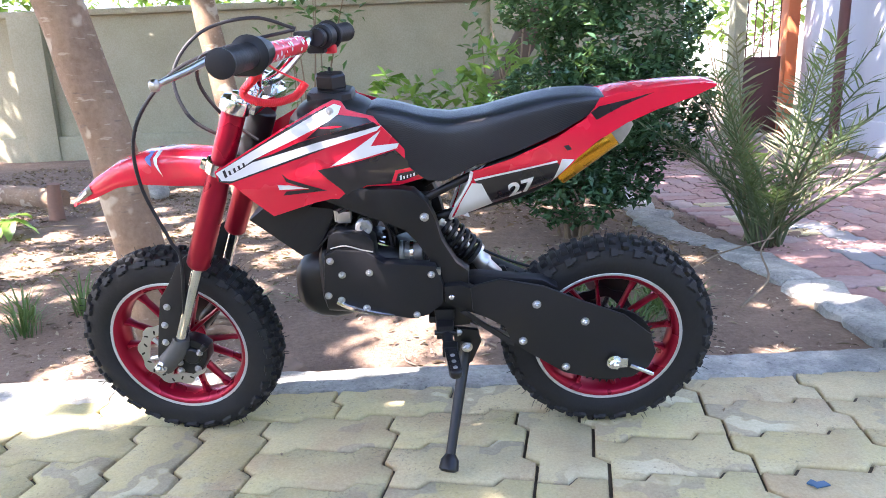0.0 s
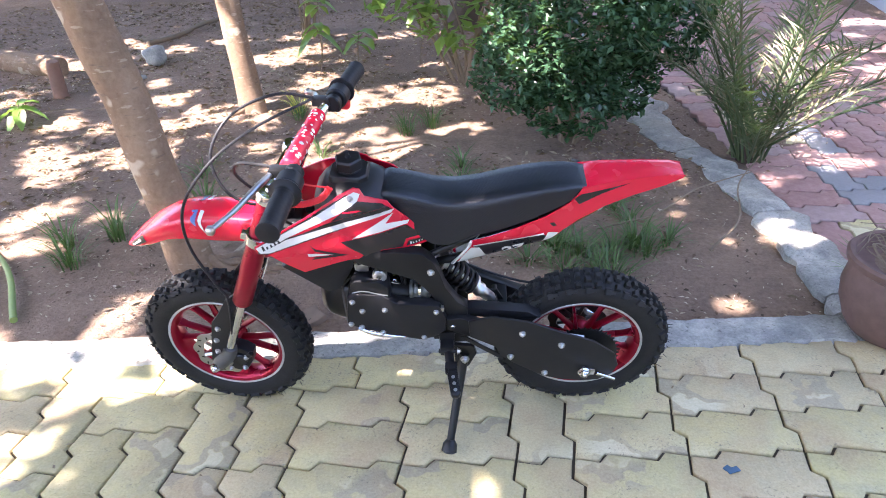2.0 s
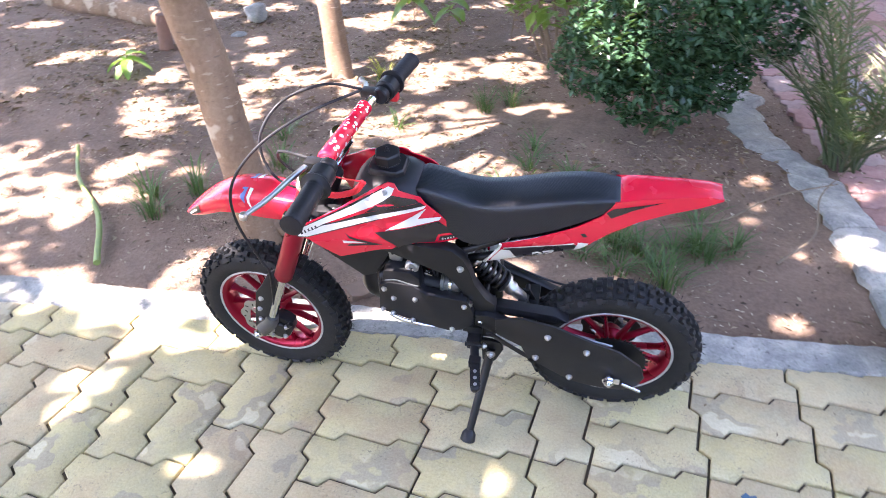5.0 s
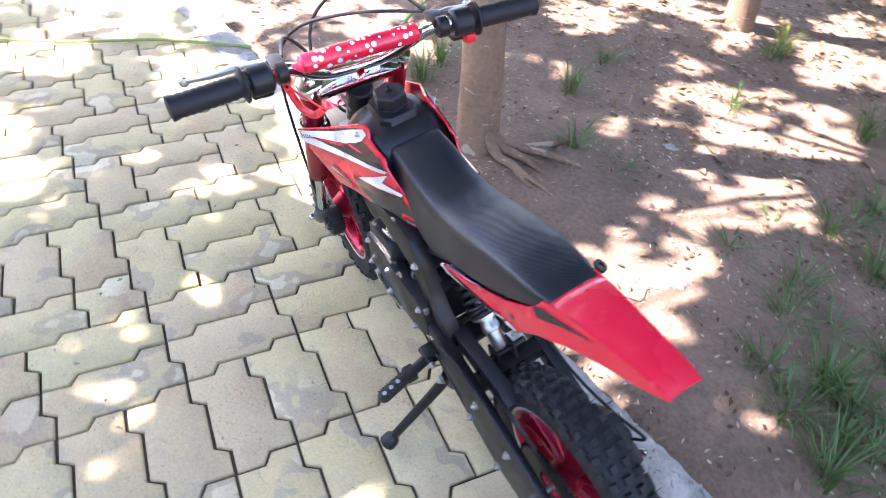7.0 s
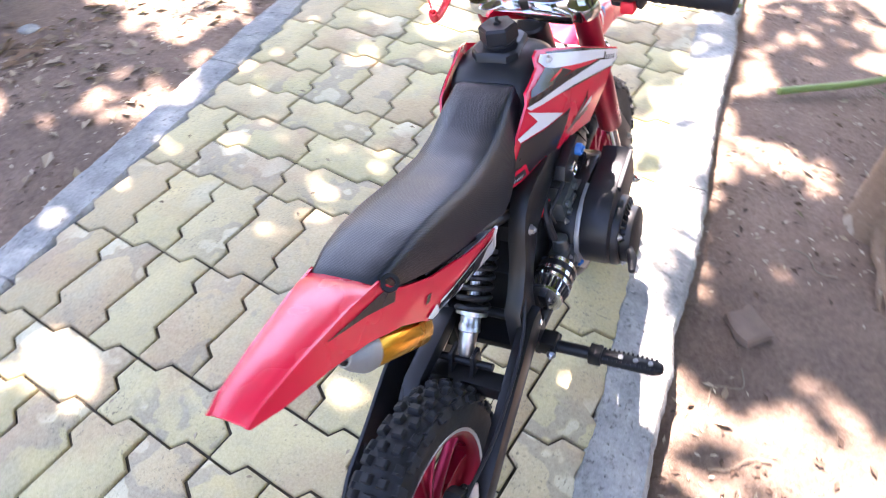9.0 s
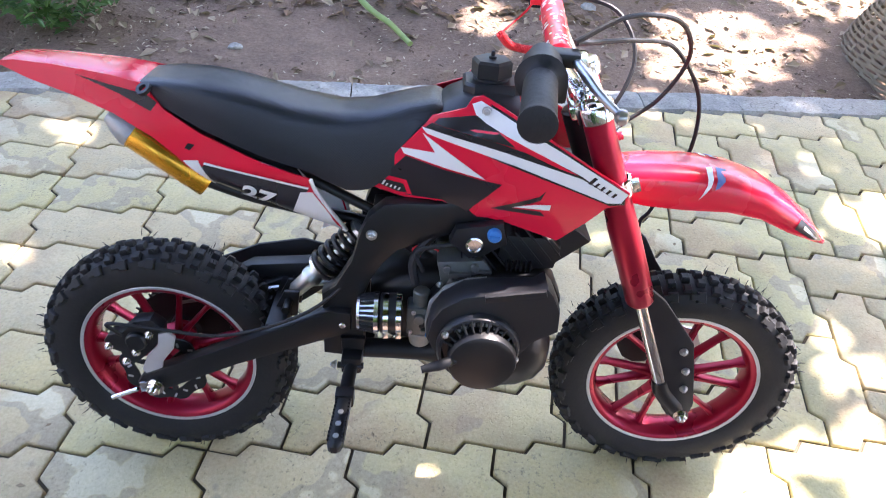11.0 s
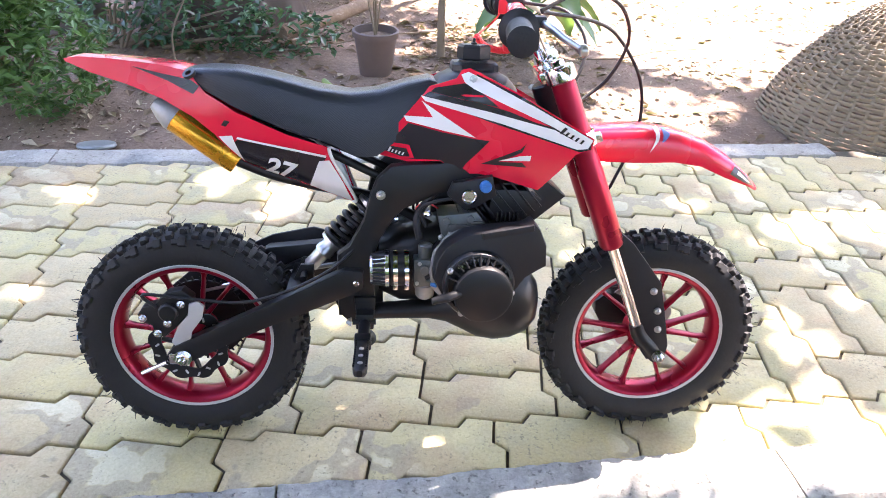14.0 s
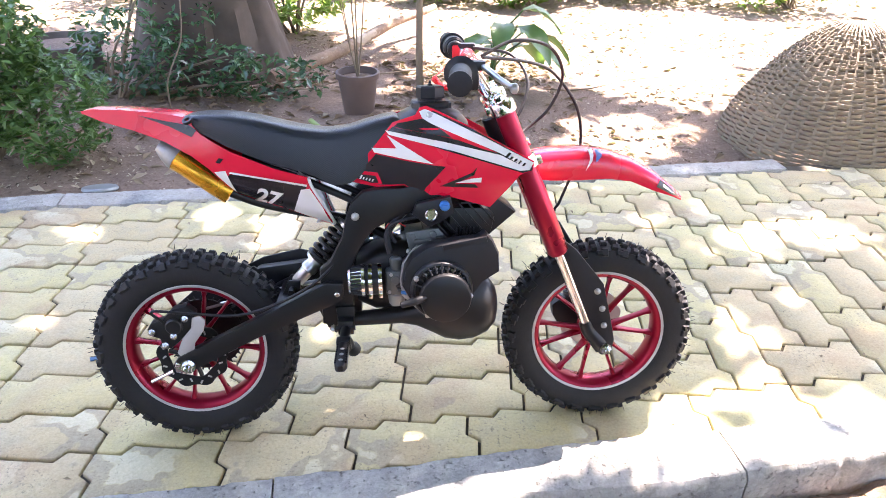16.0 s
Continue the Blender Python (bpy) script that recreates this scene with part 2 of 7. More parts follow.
def part(name, bm, mat, parent=None, label="", angle=40):
    """Links a bmesh as one mesh object under a thing or a part."""
    bmesh.ops.recalc_face_normals(bm, faces=bm.faces)
    smooth(bm, angle)
    me = bpy.data.meshes.new(name)
    bm.to_mesh(me)
    bm.free()
    me.materials.append(mat)
    ob = new(name, me)
    if parent is not None:
        ob.parent = parent
    if label:
        tagged(ob, label)
    return ob


def empty(name, m=None):
    ob = new(name)
    ob.empty_display_size = 0.1
    if m is not None:
        ob.matrix_world = m
    return ob


def from_arrays(name, verts, faces, mat, parent=None, flat=True):
    me = bpy.data.meshes.new(name)
    me.from_pydata([tuple(v) for v in verts], [], [tuple(f) for f in faces])
    me.materials.append(mat)
    if not flat:
        me.shade_smooth()
    ob = new(name, me)
    if parent is not None:
        ob.parent = parent
    return ob


def ring(bm, centre, x, y, rx, ry, n, turn=0.0):
    return [bm.verts.new(centre + x * (rx * math.cos(turn + 2 * math.pi * i / n)) + y * (ry * math.sin(turn + 2 * math.pi * i / n))) for i in range(n)]


def skin(bm, rings, closed=True, caps=True):
    for a, b in zip(rings, rings[1:]):
        n = len(a)
        for i in range(n if closed else n - 1):
            bm.faces.new((a[i], a[(i + 1) % n], b[(i + 1) % n], b[i]))
    if caps and closed:
        bm.faces.new(rings[0][::-1])
        bm.faces.new(rings[-1])


def smooth_line(points, steps=6):
    """Catmull-Rom through the points."""
    p = [Vector(q) for q in points]
    if len(p) < 3 or steps < 2:
        return p
    p = [p[0] * 2 - p[1], *p, p[-1] * 2 - p[-2]]
    out = []
    for a, b, c, d in zip(p, p[1:], p[2:], p[3:]):
        for k in range(steps):
            t = k / steps
            out.append(0.5 * (2 * b + (c - a) * t + (2 * a - 5 * b + 4 * c - d) * t * t + (3 * b - a - 3 * c + d) * t ** 3))
    out.append(p[-2])
    return out


def tube(bm, points, radius, n=10, steps=6, caps=True):
    """A round bar along a smooth line; radius is a number or one for each point."""
    line = smooth_line(points, steps)
    if isinstance(radius, (int, float)):
        radii = [radius] * len(line)
    else:
        radii = list(np.interp(np.linspace(0, 1, len(line)), np.linspace(0, 1, len(radius)), radius))
    rings = []
    up = None
    for i, q in enumerate(line):
        d = (line[min(i + 1, len(line) - 1)] - line[max(i - 1, 0)]).normalized()
        if up is None:
            up = d.orthogonal().normalized()
        up = (up - d * up.dot(d)).normalized()
        rings.append(ring(bm, q, up, d.cross(up), radii[i], radii[i], n))
    skin(bm, rings, caps=caps)
    return bm


def rod(bm, a, b, ra, rb=None, n=12, bevel=0.0):
    """A straight round bar from a to b, with softened ends."""
    a, b = Vector(a), Vector(b)
    rb = ra if rb is None else rb
    d = (b - a).normalized()
    x = d.orthogonal().normalized()
    y = d.cross(x)
    stations = [(a, ra), (b, rb)]
    if bevel:
        stations = [(a, ra - bevel), (a + d * bevel, ra), (b - d * bevel, rb), (b, rb - bevel)]
    skin(bm, [ring(bm, c, x, y, r, r, n) for c, r in stations])
    return bm


def lathe(bm, profile, base, axis, n=24, closed=False):
    """Turns (radius, height) pairs about an axis through base."""
    base, axis = Vector(base), Vector(axis).normalized()
    x = axis.orthogonal().normalized()
    y = axis.cross(x)
    rings = [ring(bm, base + axis * h, x, y, max(r, 1e-4), max(r, 1e-4), n) for r, h in profile]
    skin(bm, rings, caps=not closed)
    if closed:
        a, b = rings[-1], rings[0]
        for i in range(n):
            bm.faces.new((a[i], a[(i + 1) % n], b[(i + 1) % n], b[i]))
    return bm


def block(bm, centre, size, m=None, bevel=0.0):
    """A box with softened edges."""
    made = bmesh.ops.create_cube(bm, size=1.0)["verts"]
    for v in made:
        v.co = Vector((v.co.x * size[0], v.co.y * size[1], v.co.z * size[2])) + Vector(centre)
        if m is not None:
            v.co = m @ v.co
    if bevel:
        edges = list({e for v in made for e in v.link_edges})
        bmesh.ops.bevel(bm, geom=edges, offset=bevel, segments=2, profile=0.6, affect="EDGES")
    return bm


# ---- the garden path: zigzag pavers between two kerbs ----
UNIT = 0.128
PATH_TURN = radians(3.1)
path_m = Matrix.Rotation(PATH_TURN, 4, "Z")
ZIG = 0.0115


def zig(t):
    t = t % 1.0
    if t < 0.42:
        return -t / 0.42
    if t < 0.58:
        return -1.0 + 2 * (t - 0.42) / 0.16
    return (1.0 - t) / 0.42


MARKS = (0.0, 0.42, 0.58)


def paver_mesh(name, lu, lv):
    """A block lu x lv units, its sides zigzagging so that neighbours interlock."""
    pts = []
    for k in range(lu):
        pts += [((k + t) * UNIT, ZIG * zig(t)) for t in MARKS]
    for k in range(lv):
        pts += [(lu * UNIT - ZIG * zig(t), (k + t) * UNIT) for t in MARKS]
    for k in range(lu):
        pts += [((lu - k - t) * UNIT, lv * UNIT + ZIG * zig(1 - t if t else 0)) for t in MARKS]
    for k in range(lv):
        pts += [(-ZIG * zig(1 - t if t else 0), (lv - k - t) * UNIT) for t in MARKS]
    n = len(pts)

    def inset(d):
        out = []
        for i in range(n):
            a, b, c = Vector(pts[i - 1]), Vector(pts[i]), Vector(pts[(i + 1) % n])
            n1 = Vector((-(b - a).y, (b - a).x)).normalized()
            n2 = Vector((-(c - b).y, (c - b).x)).normalized()
            m = (n1 + n2)
            m = m / max(0.5, m.length_squared / 2)
            out.append(b + m * d)
        return out

    bm = bmesh.new()
    off = Vector((-lu * UNIT / 2, -lv * UNIT / 2))
    rings = []
    for d, z in ((0.0030, -0.03), (0.0030, -0.005), (0.0040, -0.0018), (0.0068, 0.0)):
        rings.append([bm.verts.new((*(p + off), z)) for p in inset(d)])
    for a, b in zip(rings, rings[1:]):
        for i in range(n):
            bm.faces.new((a[i], a[(i + 1) % n], b[(i + 1) % n], b[i]))
    bm.faces.new(rings[-1])
    smooth(bm, 50)
    me = bpy.data.meshes.new(name)
    bm.to_mesh(me)
    bm.free()
    me.materials.append(PAVER)
    return me


# pavers that lie along the path (L) or across it (A), by their first unit cell
KNOWN = {(-6, 0): "L", (-6, -2): "A", (-5, -2): "A", (-7, -1): "A", (-8, -2): "A", (-9, 0): "L", (-7, -3): "A", (-6, -3): "L",
         (-9, -3): "L", (-9, -2): "A", (-8, -5): "A", (-9, -5): "A", (-7, -4): "L", (-7, -5): "L", (-7, -6): "L", (-9, -7): "A", (-8, -7): "A", (-6, -8): "A", (-5, -8): "A"}
# columns of single blocks laid across, and stacks of blocks laid along, seen all over the path
for q in range(-8, 2):
    for p in (-2, 0):
        KNOWN[(p, q) if q < 1 else (p - 1, q)] = "L"
    for p in (3, 5, 7, 9, 11, 13):
        KNOWN[(p, q)] = "L"
for q in (-7, -5, -3, -1):
    for p in (2, -3, -4):
        KNOWN[(p, q)] = "A"
for p in (1, -5, -7, -9):
    KNOWN[(p, 1)] = "L"
P0, P1, Q0, Q1 = -34, 30, -8, 2
taken, pavers = set(), []


def lay(p, q, kind):
    cells = {(p, q), (p + 1, q)} if kind == "L" else {(p, q), (p, q + 1)}
    if cells & taken:
        return False
    taken.update(cells)
    pavers.append((p, q, kind))
    return True


for (p, q), kind in KNOWN.items():
    lay(p, q, kind)
rng = random.Random(7)
for p in range(P0, P1):
    for q in range(Q0, Q1):
        if (p, q) in taken:
            continue
        first = "L" if rng.random() < 0.55 else "A"
        for kind in (first, "A" if first == "L" else "L"):
            other = (p + 1, q) if kind == "L" else (p, q + 1)
            if other not in taken and other[1] < Q1 and lay(p, q, kind):
                break
        else:
            taken.add((p, q))
            pavers.append((p, q, "half"))


pavement = empty("pavement", Matrix.Translation((0.006, 0.006, 0)) @ path_m)
tagged(pavement, "cream concrete zigzag paving blocks with dark joints", "pavement", kind="structure")

def sheet(name, x0, x1, y0, y1, nx, ny, height, mat):
    xs, ys = np.linspace(x0, x1, nx), np.linspace(y0, y1, ny)
    verts = [(x, y, height(x, y)) for y in ys for x in xs]
    faces = [(j * nx + i, j * nx + i + 1, (j + 1) * nx + i + 1, (j + 1) * nx + i) for j in range(ny - 1) for i in range(nx - 1)]
    return from_arrays(name, verts, faces, mat, flat=False)


bm = bmesh.new()
block(bm, (-0.25, -0.385, -0.026), (8.3, 1.40, 0.03))
part("joint_bed", bm, BED, pavement, "dark sand between the paving blocks")


def kerb(name, n0, n1, s0, s1, label):
    """Concrete edging strip in cast lengths, with a chipped rounded edge."""
    k = empty(name, path_m)
    tagged(k, label, "kerb", kind="structure")
    s = s0
    r = random.Random(len(name))
    path_side = 1.0
    while s < s1:
        length = r.uniform(0.85, 1.0)
        bm = bmesh.new()
        cuts = 110
        rings = []
        for i in range(cuts + 1):
            ss = s + (length - 0.004) * i / cuts
            w0 = n0 + path_side * (0.013 * noise.noise((ss * 5, n0, 3)) + 0.006 * noise.noise((ss * 23, n0, 3)) + 0.003 * noise.noise((ss * 70, n0, 3)))
            w1 = n1 + 0.011 * noise.noise((ss * 5, n1, 1)) + 0.006 * noise.noise((ss * 27, n1, 1)) + 0.003 * noise.noise((ss * 80, n1, 1))
            z = 0.005 + 0.003 * noise.noise((ss * 5, n0, 0)) + 0.0012 * noise.noise((ss * 40, n0, 0))
            rings.append([bm.verts.new(v) for v in ((ss, w0, -0.10), (ss, w0, z - 0.012), (ss, w0 + 0.008, z), (ss, (w0 + w1) / 2, z + 0.002),
                                                   (ss, w1 - 0.010, z), (ss, w1, z - 0.014), (ss, w1, -0.10))])
        skin(bm, rings)
        part("kerb_stone", bm, KERB, k)
        s += length
    return k


kerb("kerb_garden", 0.247, 0.375, -4.4, 1.25, "grey concrete edging strip beside the garden soil")
kerb("kerb_yard", -1.125, -1.012, -1.62, 3.8, "weathered grey concrete edging strip beside the yard")


def soil_height(x, y):
    n = (y * math.cos(PATH_TURN) - x * math.sin(PATH_TURN))
    edge = min(abs(n - 0.375), abs(n + 1.125)) if (n > 0.375 or n < -1.125) else 0.0
    z = -0.055 + 0.025 * noise.noise((x * 1.3, y * 1.3, 0)) + 0.012 * noise.noise((x * 5, y * 5, 2)) + 0.005 * noise.noise((x * 15, y * 15, 4))
    if -1.125 < n < 0.375:
        return -0.10
    return z - 0.02 * math.exp(-edge / 0.08)


ground_far = sheet("ground", -400, 400, -400, 400, 41, 41, lambda x, y: -0.13, SOIL)
tagged(ground_far, "bare reddish earth reaching far out", "ground", kind="structure")
soil = sheet("ground_garden", -7, 7, -7, 8.5, 280, 310, soil_height, SOIL)
tagged(soil, "dry reddish brown garden soil with uneven surface", "ground", kind="structure")

# ---- trees: leaning trunks with crowns overhead ----
def leaf_quads(rng, centres, size, droop=0.4, wide=0.5):
    """Pointed leaves as folded blades about the given centres."""
    n = len(centres)
    a = rng.uniform(0, 2 * math.pi, n)
    tilt = rng.normal(0, droop, n)
    d = np.stack([np.cos(a) * np.cos(tilt), np.sin(a) * np.cos(tilt), np.sin(tilt)], 1)
    side = np.stack([-np.sin(a), np.cos(a), rng.normal(0, 0.35, n)], 1)
    side /= np.linalg.norm(side, axis=1)[:, None]
    up = np.cross(d, side)
    s = size * rng.uniform(0.6, 1.3, n)[:, None]
    w = s * wide * 0.5
    c = np.asarray(centres)
    v = np.stack([c - d * s * 0.5, c + side * w - d * s * 0.05 + up * w * 0.3, c + d * s * 0.5 - up * s * 0.08, c - side * w - d * s * 0.05 + up * w * 0.3], 1).reshape(-1, 3)
    f = [(4 * i, 4 * i + 1, 4 * i + 2) for i in range(n)] + [(4 * i, 4 * i + 2, 4 * i + 3) for i in range(n)]
    return v, f


# gaps in the leaf cover, named by where their sun patches fall on the ground: x, y, radius
GARDEN_FLECKS = ((-0.33, 1.76, 0.20), (-0.17, 1.40, 0.17), (-1.68, 0.78, 0.11), (-2.27, 1.03, 0.11), (-2.04, 0.72, 0.07), (-1.97, 1.85, 0.11), (-1.52, 2.19, 0.11),
                 (-0.23, 2.76, 0.25), (0.05, 1.98, 0.07), (0.20, 1.41, 0.06), (1.00, 1.47, 0.06), (0.41, 0.65, 0.08), (0.97, 0.54, 0.04), (-0.77, 0.76, 0.05), (-1.48, 0.90, 0.06),
                 (-0.80, 1.89, 0.12), (-0.67, 2.55, 0.20), (-0.66, 1.46, 0.06), (-0.04, 0.84, 0.13), (-0.20, 1.07, 0.09), (0.13, 0.66, 0.05), (-1.50, 1.80, 0.18))
GARDEN_MORE = ((-1.32, 2.39, 0.13), (-0.82, 3.00, 0.18), (0.10, 0.36, 0.06), (-0.53, 0.51, 0.04), (-1.15, 1.33, 0.08), (0.07, 0.49, 0.05), (-0.97, 0.44, 0.06),
               (-1.54, 1.25, 0.06), (-0.06, 0.64, 0.12), (0.02, 0.47, 0.08), (0.00, 0.56, 0.12), (-0.21, 0.62, 0.07), (0.09, 0.51, 0.07), (0.11, 0.68, 0.07), (-0.25, 0.92, 0.07), (-0.38, 1.62, 0.14), (-0.45, 2.00, 0.14), (-0.93, 0.57, 0.07), (-0.30, 1.50, 0.15), (-0.08, 1.32, 0.10), (-0.71, 1.71, 0.12), (-1.07, 2.48, 0.17), (-0.58, 2.39, 0.08), (1.25, 0.99, 0.08), (0.93, 0.55, 0.06), (1.71, 1.67, 0.13), (0.94, 1.13, 0.05), (1.72, 1.98, 0.12), (1.42, 1.50, 0.09), (-2.19, 2.30, 0.12), (1.30, 0.92, 0.06), (0.97, 1.27, 0.04), (-1.83, 1.67, 0.15), (-1.66, 1.16, 0.09),
               (-0.49, 1.82, 0.10), (0.06, 2.09, 0.12), (-1.32, 1.16, 0.06), (1.05, 0.95, 0.05), (1.00, 1.93, 0.06), (-0.68, 1.24, 0.06), (-1.24, 3.66, 0.20), (-2.6, 3.6, 0.18), (-2.9, 1.3, 0.20))
BUSH_FLECKS = ((0.66, 1.92, 0.12), (1.02, 2.18, 0.13), (0.86, 2.45, 0.10), (1.30, 2.30, 0.08))
PATH_FLECKS = ((-0.62, 0.07, 0.04), (0.02, 0.19, 0.055), (-0.85, -0.09, 0.05), (-1.42, -0.59, 0.12), (0.77, -0.01, 0.05), (0.46, 0.15, 0.03), (-0.36, 0.20, 0.09),
               (-0.53, 0.25, 0.10), (-0.76, 0.20, 0.16), (0.12, 0.24, 0.10), (0.16, 0.11, 0.04), (0.59, -0.87, 0.07), (0.39, -0.74, 0.07), (0.19, -0.21, 0.05),
               (-0.22, 0.28, 0.07), (0.99, -0.77, 0.07), (-1.10, -0.56, 0.08), (-0.91, -0.14, 0.08), (-1.05, 0.24, 0.10), (0.50, 0.25, 0.05))
PATH_MORE = ((-1.09, -0.28, 0.05), (-0.39, -0.44, 0.03), (-0.09, -0.57, 0.03), (-1.53, 0.03, 0.11), (-1.87, -0.43, 0.13), (0.06, 0.35, 0.08), (0.20, 0.36, 0.07), (-0.11, 0.31, 0.05),
             (-0.13, 0.36, 0.06), (0.17, 0.22, 0.05), (-0.57, 0.29, 0.05), (-1.24, -0.64, 0.06), (-0.50, -0.27, 0.04), (-0.72, -0.17, 0.03), (-0.98, -0.51, 0.04), (-1.06, -0.36, 0.05),
             (-0.28, -0.54, 0.03), (-0.85, -0.74, 0.05), (0.35, -0.26, 0.03), (0.48, -0.26, 0.03), (0.93, -0.30, 0.05), (-1.28, 0.28, 0.11), (-0.42, 0.18, 0.04))
YARD_FLECKS = ((-1.04, -1.64, 0.26), (-1.85, -2.37, 0.42), (-1.64, -2.91, 0.5), (-0.9, -3.0, 0.4), (-2.4, -2.9, 0.5), (-1.31, -1.75, 0.14), (-0.2, -1.75, 0.10), (-1.76, -1.33, 0.16))

fr = random.Random(44)
SMALL_FLECKS = tuple((fr.uniform(-5.0, 3.4), fr.uniform(1.9, 4.4), fr.choice((0.03, 0.05, 0.05, 0.08, 0.12))) for k in range(90)) + tuple((fr.uniform(-2.5, 0.1), fr.uniform(-4.2, -1.2), fr.choice((0.03, 0.05, 0.08))) for k in range(36))


def sun_gap(centres, base):
    """True for the leaves that would stand in the way of a sun patch."""
    c = np.asarray(centres) + np.asarray(base)
    hit = c[:, :2] - c[:, 2:] * np.array([SUN_WAY.x, SUN_WAY.y]) / SUN_WAY.z
    out = np.zeros(len(c), bool)
    stray = np.random.default_rng(len(c)).random(len(c)) < 0.03
    for i, (x, y, r) in enumerate(GARDEN_FLECKS + GARDEN_MORE + BUSH_FLECKS + PATH_FLECKS + PATH_MORE + YARD_FLECKS + SMALL_FLECKS):
        a = np.arctan2(hit[:, 1] - y, hit[:, 0] - x)
        edge = 1 + 0.22 * np.sin(2 * a + i) + 0.16 * np.sin(3 * a + 2.3 * i) + 0.10 * np.sin(7 * a + i * i)
        out |= np.hypot(hit[:, 0] - x, hit[:, 1] - y) < r * edge + (0.052 if r > 0.09 else 0.036 if r > 0.055 else 0.024)
    return out & ~stray


def crown_leaves(rng, clumps, per, spread, size, base):
    centres = []
    for c, r in clumps:
        centres.append(np.asarray(c) + rng.normal(0, 1, (per, 3)) * np.array([r, r, r * 0.45]) * spread)
    centres = np.concatenate(centres)
    return leaf_quads(rng, centres[~sun_gap(centres, base)], size)


def tree(name, base, top, r0, r1, crowns, label, seed, per=70, roots=(), leaf=0.16, mat=None):
    t = empty(name, Matrix.Translation(base))
    tagged(t, label, "tree")
    base, top = Vector(base), Vector(top)
    rg = random.Random(seed)
    d = top - base
    bm = bmesh.new()
    pts, rad = [], []
    for i in range(9):
        f = i / 8
        wob = Vector((noise.noise((f * 3, seed, 0)), noise.noise((f * 3, seed, 5)), 0)) * 0.03 * min(1, f * 4)
        pts.append(d * f + wob - Vector((0, 0, 0.08 if i == 0 else 0)))
        flare = 1.0 + (0.5 if r0 > 0.2 else 0.10) * math.exp(-f * 9)
        rad.append((r0 + (r1 - r0) * f) * flare)
    tube(bm, pts, rad, 24 if r0 < 0.2 else 60, 6 if r0 < 0.2 else 14)
    for v in bm.verts:
        v.co += Vector((noise.noise(v.co * 4), noise.noise(v.co * 4 + Vector((9, 0, 0))), 0)) * 0.012
    if r0 > 0.2:
        for v in bm.verts:
            a = math.atan2(v.co.y, v.co.x)
            v.co += Vector((math.cos(a), math.sin(a), 0)) * (0.05 * noise.noise((a * 3.5, v.co.z * 0.9, seed)) + 0.025 * noise.noise((a * 9, v.co.z * 3, seed)))
    part("trunk", bm, mat or BARK, t)
    for dx, dy, long in roots:
        dr = Vector((dx, dy, 0)).normalized()
        turn = Vector((-dr.y, dr.x, 0)) * rg.uniform(-0.3, 0.3)
        fork = dr * r0 * 1.9 + Vector((0, 0, 0.026))
        bm = bmesh.new()
        tube(bm, [dr * r0 * 0.4 + Vector((0, 0, 0.08)), dr * r0 * 1.25 + Vector((0, 0, 0.034)), fork, (dr + turn) * long * 0.62 + Vector((0, 0, 0.018)), (dr + turn * 1.8) * long + Vector((0, 0, -0.01))], [0.024, 0.017, 0.014, 0.010, 0.004], 10, 6)
        tube(bm, [fork, (dr - turn * 1.4) * long * 0.55 + Vector((0, 0, 0.014)), (dr - turn * 2.6) * long * 0.85 + Vector((0, 0, -0.012))], [0.011, 0.008, 0.003], 8, 6)
        for v in bm.verts:
            v.co.z += 0.008 * noise.noise(v.co * 14)
        part("root", bm, mat or BARK, t)
    clumps = []
    for cc, size, count in crowns:
        for k in range(count):
            q = Vector((rg.uniform(-1, 1), rg.uniform(-1, 1), rg.gauss(0, 0.4)))
            c = Vector(cc) + Vector((q.x * size[0], q.y * size[1], q.z * size[2]))
            clumps.append((tuple(c - base), rg.uniform(0.16, 0.46)))
    bm = bmesh.new()
    for c, r in clumps[:: max(1, len(clumps) // 14)]:
        mid = (d + Vector(c)) * 0.5 + Vector((0, 0, 0.15))
        tube(bm, [d * 0.97, mid, Vector(c)], [r1 * 0.45, r1 * 0.20, 0.004], 7, 4)
    part("limb_cluster", bm, mat or BARK, t)
    v, f = crown_leaves(np.random.default_rng(seed), clumps, per, 0.75, leaf, base)
    from_arrays("crown", v, f, LEAF_CROWN, t)
    return t


tree("leaning_tree", (-0.75, 0.73, -0.06), (-1.36, 0.86, 2.9), 0.068, 0.060,
     (((-2.2, -1.2, 4.2), (1.5, 1.2, 0.6), CROWN_A), ((-1.5, -1.0, 4.3), (0.5, 0.35, 0.4), 26)), "tree with smooth pale brown trunk leaning over soil", 3,
     roots=((0.55, 0.80, 0.46), (0.92, 0.15, 0.38), (0.75, 0.52, 0.30)))
tree("slender_tree", (-1.05, 2.45, -0.06), (-1.42, 2.6, 2.9), 0.066, 0.052,
     (((-3.2, 1.1, 4.3), (3.1, 1.5, 0.6), CROWN_B), ((-3.2, 4.4, 4.4), (4.2, 1.9, 0.6), CROWN_C)),
     "slender tree with smooth brown trunk in the garden", 5, roots=((-0.6, -0.5, 0.25),))
tree("big_tree", (0.98, -2.95, -0.06), (1.10, -3.3, 3.0), 0.33, 0.17,
     (((-0.4, -4.0, 4.6), (1.7, 1.4, 0.6), CROWN_D), ((-0.6, -1.9, 4.4), (1.2, 0.9, 0.6), CROWN_E), ((-2.9, -3.2, 4.3), (1.7, 1.0, 0.5), 100)),
     "stout old tree trunk with rough bark behind shrubs", 8, mat=BARK_DARK)
